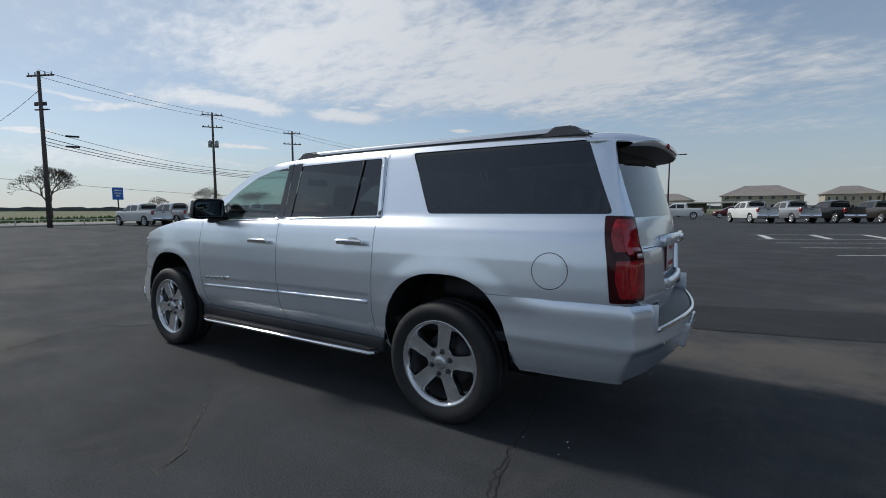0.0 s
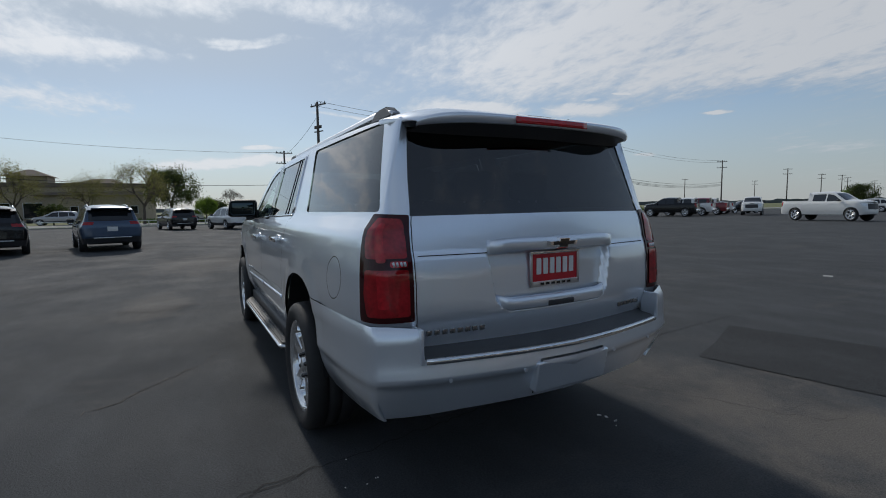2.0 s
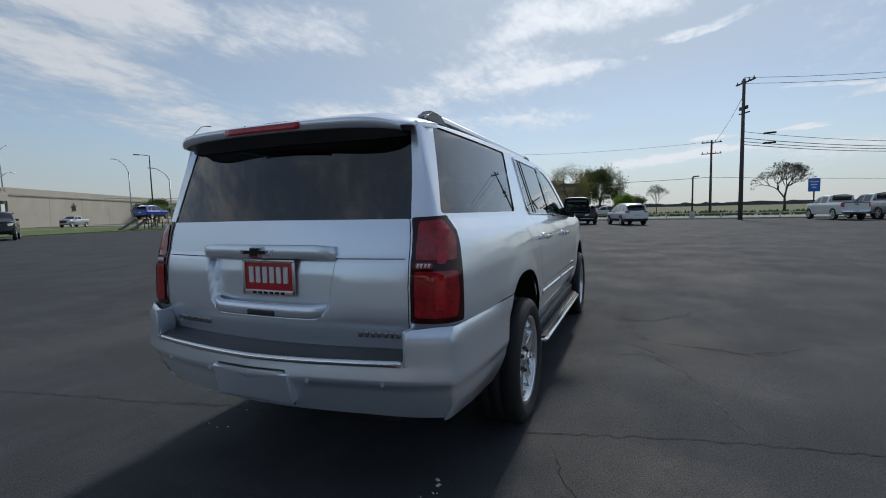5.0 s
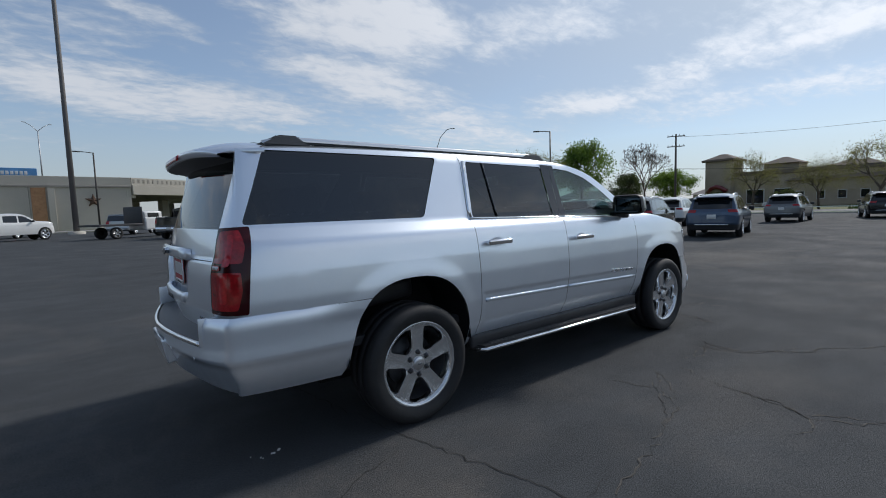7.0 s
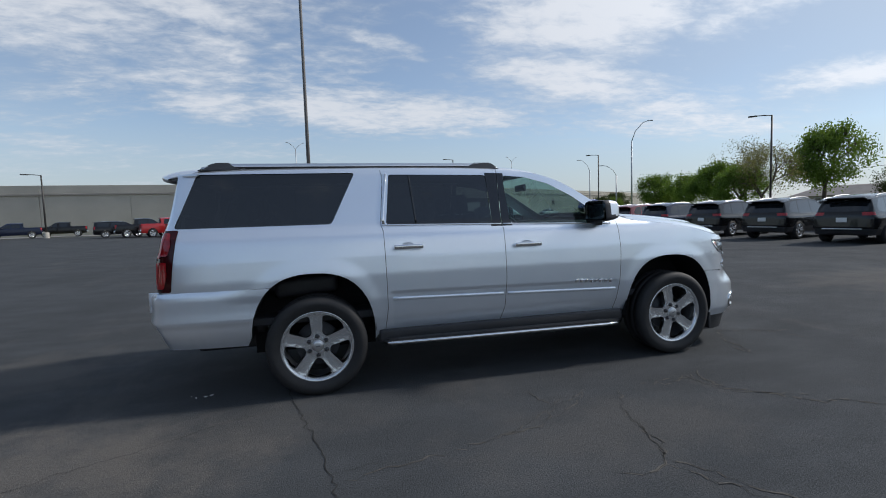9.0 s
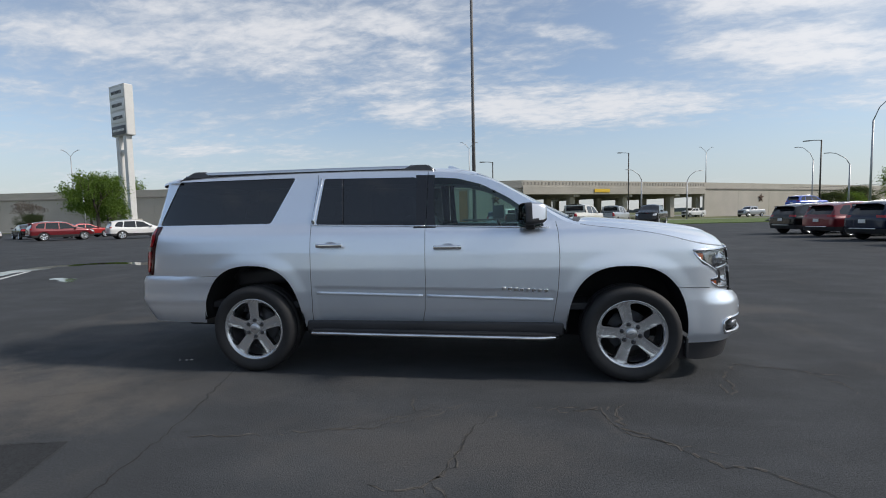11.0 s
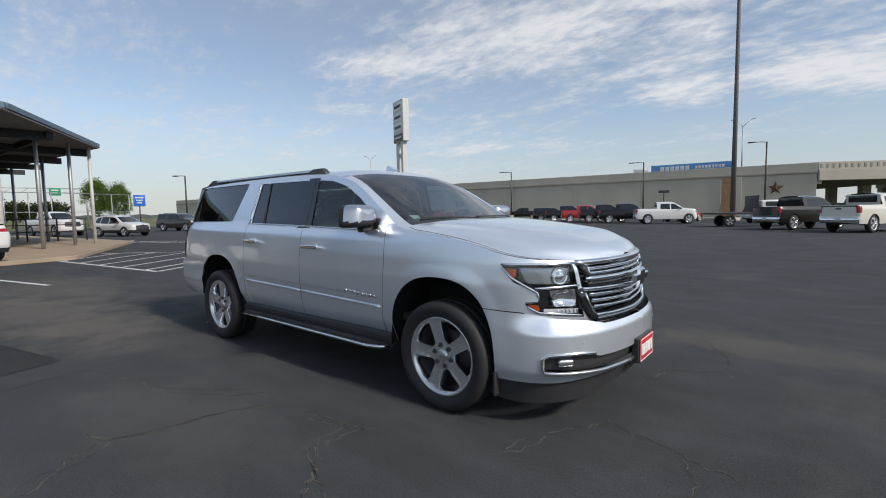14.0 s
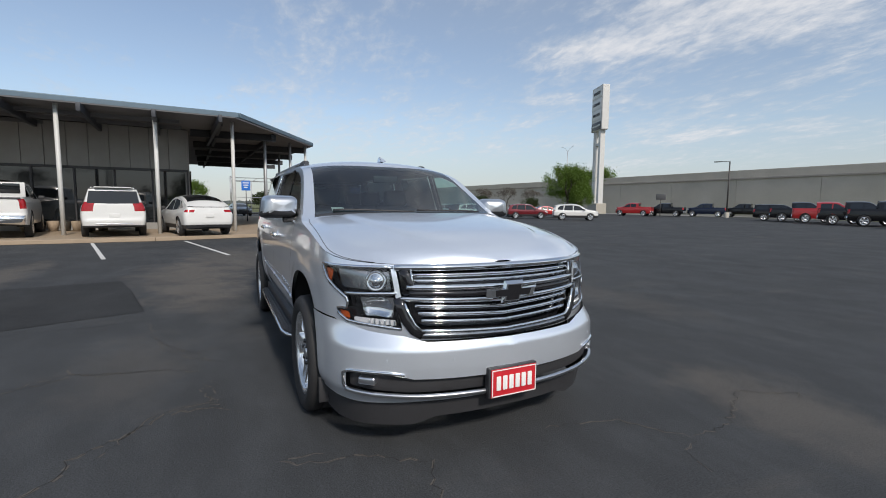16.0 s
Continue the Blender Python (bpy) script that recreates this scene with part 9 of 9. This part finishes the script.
# ---------- far buildings ----------
def hip_house(x, y, w, d, h, rot, mat, roof, label, wins=4, storeys=1):
    hs = thing("house", label, "building", pose(x, y, 0, 0, 0, rot))
    part("wall", box_bm((d, w, h), (0, 0, h / 2), 0.0), M[mat], hs)
    bm = bmesh.new()
    o = 0.8
    e = [bm.verts.new(p) for p in ((-d / 2 - o, -w / 2 - o, h), (d / 2 + o, -w / 2 - o, h), (d / 2 + o, w / 2 + o, h), (-d / 2 - o, w / 2 + o, h))]
    r = [bm.verts.new((0, -w / 2 + d * 0.42, h + d * 0.24)), bm.verts.new((0, w / 2 - d * 0.42, h + d * 0.24))]
    for f in ((e[0], e[1], r[0]), (e[1], e[2], r[1], r[0]), (e[2], e[3], r[1]), (e[3], e[0], r[0], r[1]), e):
        bm.faces.new(f)
    bmesh.ops.recalc_face_normals(bm, faces=bm.faces)
    part("roof", bm, M[roof], hs)
    for s in range(storeys):
        for k in range(wins):
            for sx in (1, -1):
                wn = part("window", box_bm((0.10, w / wins * 0.42, 1.5), (sx * (d / 2 + 0.02), (k - (wins - 1) / 2) * w / wins, 1.9 + 3.0 * s), 0.02), M["white_steel"], hs)
                part("pane", box_bm((0.06, w / wins * 0.36, 1.3), (sx * (d / 2 + 0.06), (k - (wins - 1) / 2) * w / wins, 1.9 + 3.0 * s), 0.0), M["store_glass"], wn)
    return hs


hip_house(106, 15.6, 15, 14, 4.6, 175, "stucco", "roof_tile", "tan stucco building with a brown hipped roof", 5)
fl = thing("shop_building", "tan flat-roofed stucco building with a square tower", "building", pose(107.7, 25.1, 0, 0, 0, 178) @ Matrix.Diagonal((1.28, 1.28, 1.28, 1)))
part("wall", box_bm((12, 22, 4.8), (0, 2, 2.4), 0.0), M["stucco"], fl)
part("parapet", box_bm((12.5, 22.5, 0.6), (0, 2, 5.0), 0.05), M["roof_tile"], fl)
part("tower", box_bm((4.5, 3.7, 7.2), (5.2, -8.0, 3.6), 0.0), M["stucco"], fl)
part("tower_cap", box_bm((5.3, 4.6, 0.35), (5.2, -8.0, 7.35), 0.08), M["roof_tile"], fl)
bm = bmesh.new()
bmesh.ops.create_cone(bm, cap_ends=True, segments=4, radius1=3.2, radius2=0.5, depth=0.9, matrix=Matrix.Translation((5.2, -8.0, 7.95)) @ Matrix.Rotation(math.pi / 4, 4, "Z"))
part("tower_roof", bm, M["roof_tile"], fl)
part("cupola", box_bm((3.6, 4.4, 1.4), (3.0, -0.4, 5.6), 0.03), M["stucco"], fl)
bm = bmesh.new()
bmesh.ops.create_cone(bm, cap_ends=True, segments=4, radius1=3.6, radius2=0.4, depth=1.0, matrix=Matrix.Translation((3.0, -0.4, 6.75)) @ Matrix.Rotation(math.pi / 4, 4, "Z"))
part("cupola_roof", bm, M["roof_tile"], fl)
for k in range(5):
    wn = part("window", box_bm((0.12, 2.4, 2.2), (6.05, -3.2 + 3.6 * k, 1.5), 0.03), M["white_steel"], fl)
    part("pane", box_bm((0.06, 2.2, 2.0), (6.11, -3.2 + 3.6 * k, 1.5), 0.0), M["store_glass"], wn)
part("door", box_bm((0.1, 1.8, 2.4), (7.48, -8, 1.2), 0.02), M["store_glass"], fl)
part("awning", mesh_from("awning", *tube([(7.6, -9.4, 2.4), (7.8, -8.7, 3.0), (7.9, -8.0, 3.2), (7.8, -7.3, 3.0), (7.6, -6.6, 2.4)], 0.35, 8)), PAINT["maroon"], fl)
for x, y, w, d, h, rot, st in ((-8.6, -186, 22, 15, 5.4, 90, 2), (-37, -224, 16, 13, 6.5, 92, 2), (-56, -214, 20, 13, 6.6, 95, 2), (23, -226, 16, 13, 4.8, 86, 1), (33, -224, 9, 9, 4.9, 84, 1), (110, 70, 22, 9, 3.0, 20, 1), (125, 40, 20, 9, 3.0, 10, 1)):
    hip_house(x, y, w, d, h, rot, "stucco_far", "roof_far", "far two-storey tan house with a brown hipped roof", 7, st)
sh = thing("carport", "long low open shed with a pale metal roof", "shed", pose(9.5, -150, 0, 0, 0, -3))
part("roof", box_bm((36, 9, 0.40), (0, 0, 3.0), 0.05), M["white_steel"], sh)
for k in range(7):
    part("post", mesh_from("post", *tube([(-16.8 + 5.6 * k, 3.8, 0), (-16.8 + 5.6 * k, 3.8, 2.85)], 0.10, 6)), M["white_steel"], sh)
for k in range(3):
    part("back_wall", box_bm((8, 0.2, 2.8), (-12 + 12 * k, -4, 1.4), 0.0), M["siding"], sh)

# ---------- trees ----------
def tree_proto(kind, seed, h, r, leaves, leaf, mat, trunk=0.3, twig=0.012, levels=4, full=3):
    """Tapered trunk, forking limbs and a crown of many single leaves with gaps."""
    rg = np.random.RandomState(seed)
    segs, tips = [], []

    def grow(p, d, ln, rad, lvl):
        q = p + d * ln
        mid = p + d * ln * 0.5 + Vector(rg.randn(3) * ln * 0.05)
        segs.append((p, mid, q, max(rad, twig)))
        if lvl == 0:
            tips.append(q)
            return
        n = 3 if lvl > 1 else 4
        for k in range(n):
            a = rg.rand() * 6.28 if lvl < 3 else 6.28 * k / n + rg.rand()
            tilt = (0.32 if k == 0 else 0.45) + 0.40 * rg.rand()
            o = d.orthogonal().normalized()
            o.rotate(Matrix.Rotation(a, 3, d))
            nd = (d * math.cos(tilt) + o * math.sin(tilt) + Vector((0, 0, 0.10 + 0.16 * (leaves == 0)))).normalized()
            grow(q - d * ln * 0.15 * rg.rand(), nd, ln * (0.62 + 0.2 * rg.rand()), rad * 0.62, lvl - 1)
        tips.append(q)

    grow(Vector((0, 0, -0.1)), Vector((0.03, 0.02, 1)).normalized(), h * 0.26, trunk, levels)
    mx = max(t.z for t in tips)
    mr = max(math.hypot(t.x, t.y) for t in tips)
    kz, kr = h * 0.94 / mx, r * 0.92 / mr

    def sc(v):
        t = min(1, max(0, v.z / (h * 0.2)))
        k = 1 + (kr - 1) * t
        return Vector((v.x * k, v.y * k, v.z * kz))
    V, F = [], []
    for p, m_, q, rad in segs:
        v, f = tube([sc(p), sc(m_), sc(q)], max(rad, twig * 0.8), 5 if rad > 0.05 else 3, 0.62)
        F += [tuple(i + len(V) for i in g_) for g_ in f]
        V += v
    tw = mesh_from("trunk", V, F)
    T_ = [sc(t) for t in tips if t.z > h * 0.22]
    V, F = [], []
    CL = []
    while len(CL) < 46:
        q_ = Vector(rg.uniform(-1, 1, 3))
        if 0.45 < q_.length < 0.97 and q_.z > -0.75:
            CL.append(Vector((q_.x * r * 0.95, q_.y * r * 0.95, h * 0.62 + q_.z * h * 0.36)))
    for k in range(leaves):
        c = T_[rg.randint(len(T_))] + Vector(rg.randn(3) * (0.06 * r + 0.08))
        if k % 5 < full:                                # clumps fill a rounded crown
            q_ = CL[rg.randint(len(CL))]
            c = q_ + Vector(rg.randn(3) * 0.105 * r)
        a, b = Vector(rg.randn(3)).normalized(), Vector(rg.randn(3)).normalized()
        s = leaf * (0.6 + 0.8 * rg.rand())
        b = (b - a * a.dot(b)).normalized()
        n = len(V)
        V += [c - a * s, c + b * s * 0.55, c + a * s, c - b * s * 0.55]
        F.append((n, n + 1, n + 2, n + 3))
    cr = mesh_from("crown", V, F, smooth=False) if leaves else None
    return tw, cr, mat


PROTO = {"green": tree_proto("green", 4, 7.5, 4.0, 15000, 0.108, "leaf", 0.28), "green2": tree_proto("green2", 9, 6.5, 3.4, 12500, 0.104, "leaf", 0.24),
         "pale": tree_proto("pale", 12, 8.0, 4.0, 6800, 0.066, "leaf_pale", 0.20, 0.014, 5, 2), "bare": tree_proto("bare", 21, 7.5, 4.6, 0, 0.1, "leaf_pale", 0.16, 0.0085, 7),
         "wide": tree_proto("wide", 27, 11.0, 7.6, 0, 0.1, "leaf_pale", 0.30, 0.020, 7),
         "dark": tree_proto("dark", 33, 5.5, 3.8, 12500, 0.100, "leaf_dark", 0.26), "bush": tree_proto("bush", 40, 2.4, 1.6, 3000, 0.10, "leaf_dark", 0.10)}
WORD = {"green": "round leafy tree in fresh spring green", "green2": "leafy tree in fresh spring green", "pale": "thin tree with sparse pale young leaves", "bare": "bare leafless tree with fine spreading branches", "wide": "wide bare leafless tree with fine spreading branches", "dark": "dark evergreen oak with a dense crown", "bush": "small dark evergreen shrub"}


TALL = {(81.0, 41.5): 1.80, (94.0, 42.5): 1.24, (62.0, 42.2): 1.57, (83.7, 46.6): 1.33, (53.3, 46.0): 1.29, (86.3, 3.9): 1.58, (95.4, -6.1): 0.83, (-68.5, 17.0): 0.95, (-69.0, 15.0): 0.88, (-54.3, 50.6): 1.10, (-78.0, 80.0): 1.48, (-82.0, 77.0): 1.60}


def tree(kind, x, y, s=1.0, rot=0.0):
    tw, cr, mat = PROTO[kind]
    t = thing("shrub" if kind == "bush" else "tree", WORD[kind], "shrub" if kind == "bush" else "tree", Matrix.Translation((x, y, 0)) @ Matrix.Rotation(radians(rot), 4, "Z") @ Matrix.Diagonal((s, s, TALL.get((x, y), s), 1)), "trees round the lot")
    part("trunk", tw, M["bark"], t)
    if cr:
        part("crown", cr, M[mat], t)


for i, (k, x, y, s) in enumerate((("green", 62.0, 42.2, 1.20), ("pale", 53.3, 46.0, 1.20), ("bare", 81.0, 41.5, 1.34), ("dark", 83.7, 46.6, 0.95), ("green2", 94.0, 42.5, 1.45), ("pale", 70.0, 20.2, 1.0), ("green2", 46.0, 40.0, 0.95), ("green", 50.0, 48.0, 1.0), ("green2", 52.0, 55.0, 1.0), ("green", 52.5, 62.0, 0.95),
                                  ("pale", 46.5, 37.5, 1.05), ("dark", 58.0, 66.0, 0.9), ("dark", 86.3, 3.9, 1.22), ("pale", 62.0, 6.2, 0.95), ("bare", 95.4, -6.1, 0.66), ("wide", 108.0, -30.2, 1.0), ("green2", 64.0, -0.6, 0.5), ("bare", 92, -52, 0.9), ("bare", 90, -60, 0.8), ("bare", 100, -70, 0.9), ("bare", 110, -90, 1.0), ("bare", 96, -44, 0.6),
                                  ("green", -54.3, 50.6, 0.98), ("green2", -57.6, 56.4, 0.8), ("bare", -80, 56, 0.8), ("bare", -74, 58, 0.75), ("bare", -86, 54, 0.8), ("dark", -70.5, 55.5, 0.55), ("green2", -68.5, 17.0, 0.52), ("green", -69.0, 15.0, 0.47), ("dark", -74, 46, 0.62), ("green2", -95, -5, 0.9), ("bush", -100.3, 11.0, 1.8), ("bush", -99.9, 13.8, 1.7), ("bush", -99.5, 16.0, 1.8), ("bush", -101.0, 8.0, 1.6),
                                  ("dark", 70, 105, 0.9), ("green2", 84, 120, 0.8), ("dark", 95, 135, 1.3), ("green", -78.0, 80.0, 1.2), ("green2", -82.0, 77.0, 1.1), ("pale", 66.0, 12.0, 0.8), ("dark", 44, -140, 1.0), ("green2", 50, -150, 0.7), ("bush", 68.0, 16.0, 1.0), ("bush", 67.5, 24.0, 1.0), ("bush", 70, -2.0, 1.2))):
    tree(k, x, y, s, 47 * i)
# tufts along the far side of the road
rgf = np.random.RandomState(17)
V, F = [], []
for k in range(2600):
    x, y = 65 + 34 * rgf.rand() ** 1.5, -130 + 140 * rgf.rand()
    a = rgf.rand() * 3.14
    s, h = 0.12 + 0.2 * rgf.rand(), 0.25 + 0.35 * rgf.rand()
    n = len(V)
    V += [(x - s * math.cos(a), y - s * math.sin(a), -0.06), (x + s * math.cos(a), y + s * math.sin(a), -0.06), (x + 0.1 * rgf.randn(), y + 0.1 * rgf.randn(), h)]
    F.append((n, n + 1, n + 2))
tagged(part("tall_grass", mesh_from("tall_grass", V, F, smooth=False), M["grass"]), "rough tufts of meadow grass beyond the road", "grass", kind="stuff")
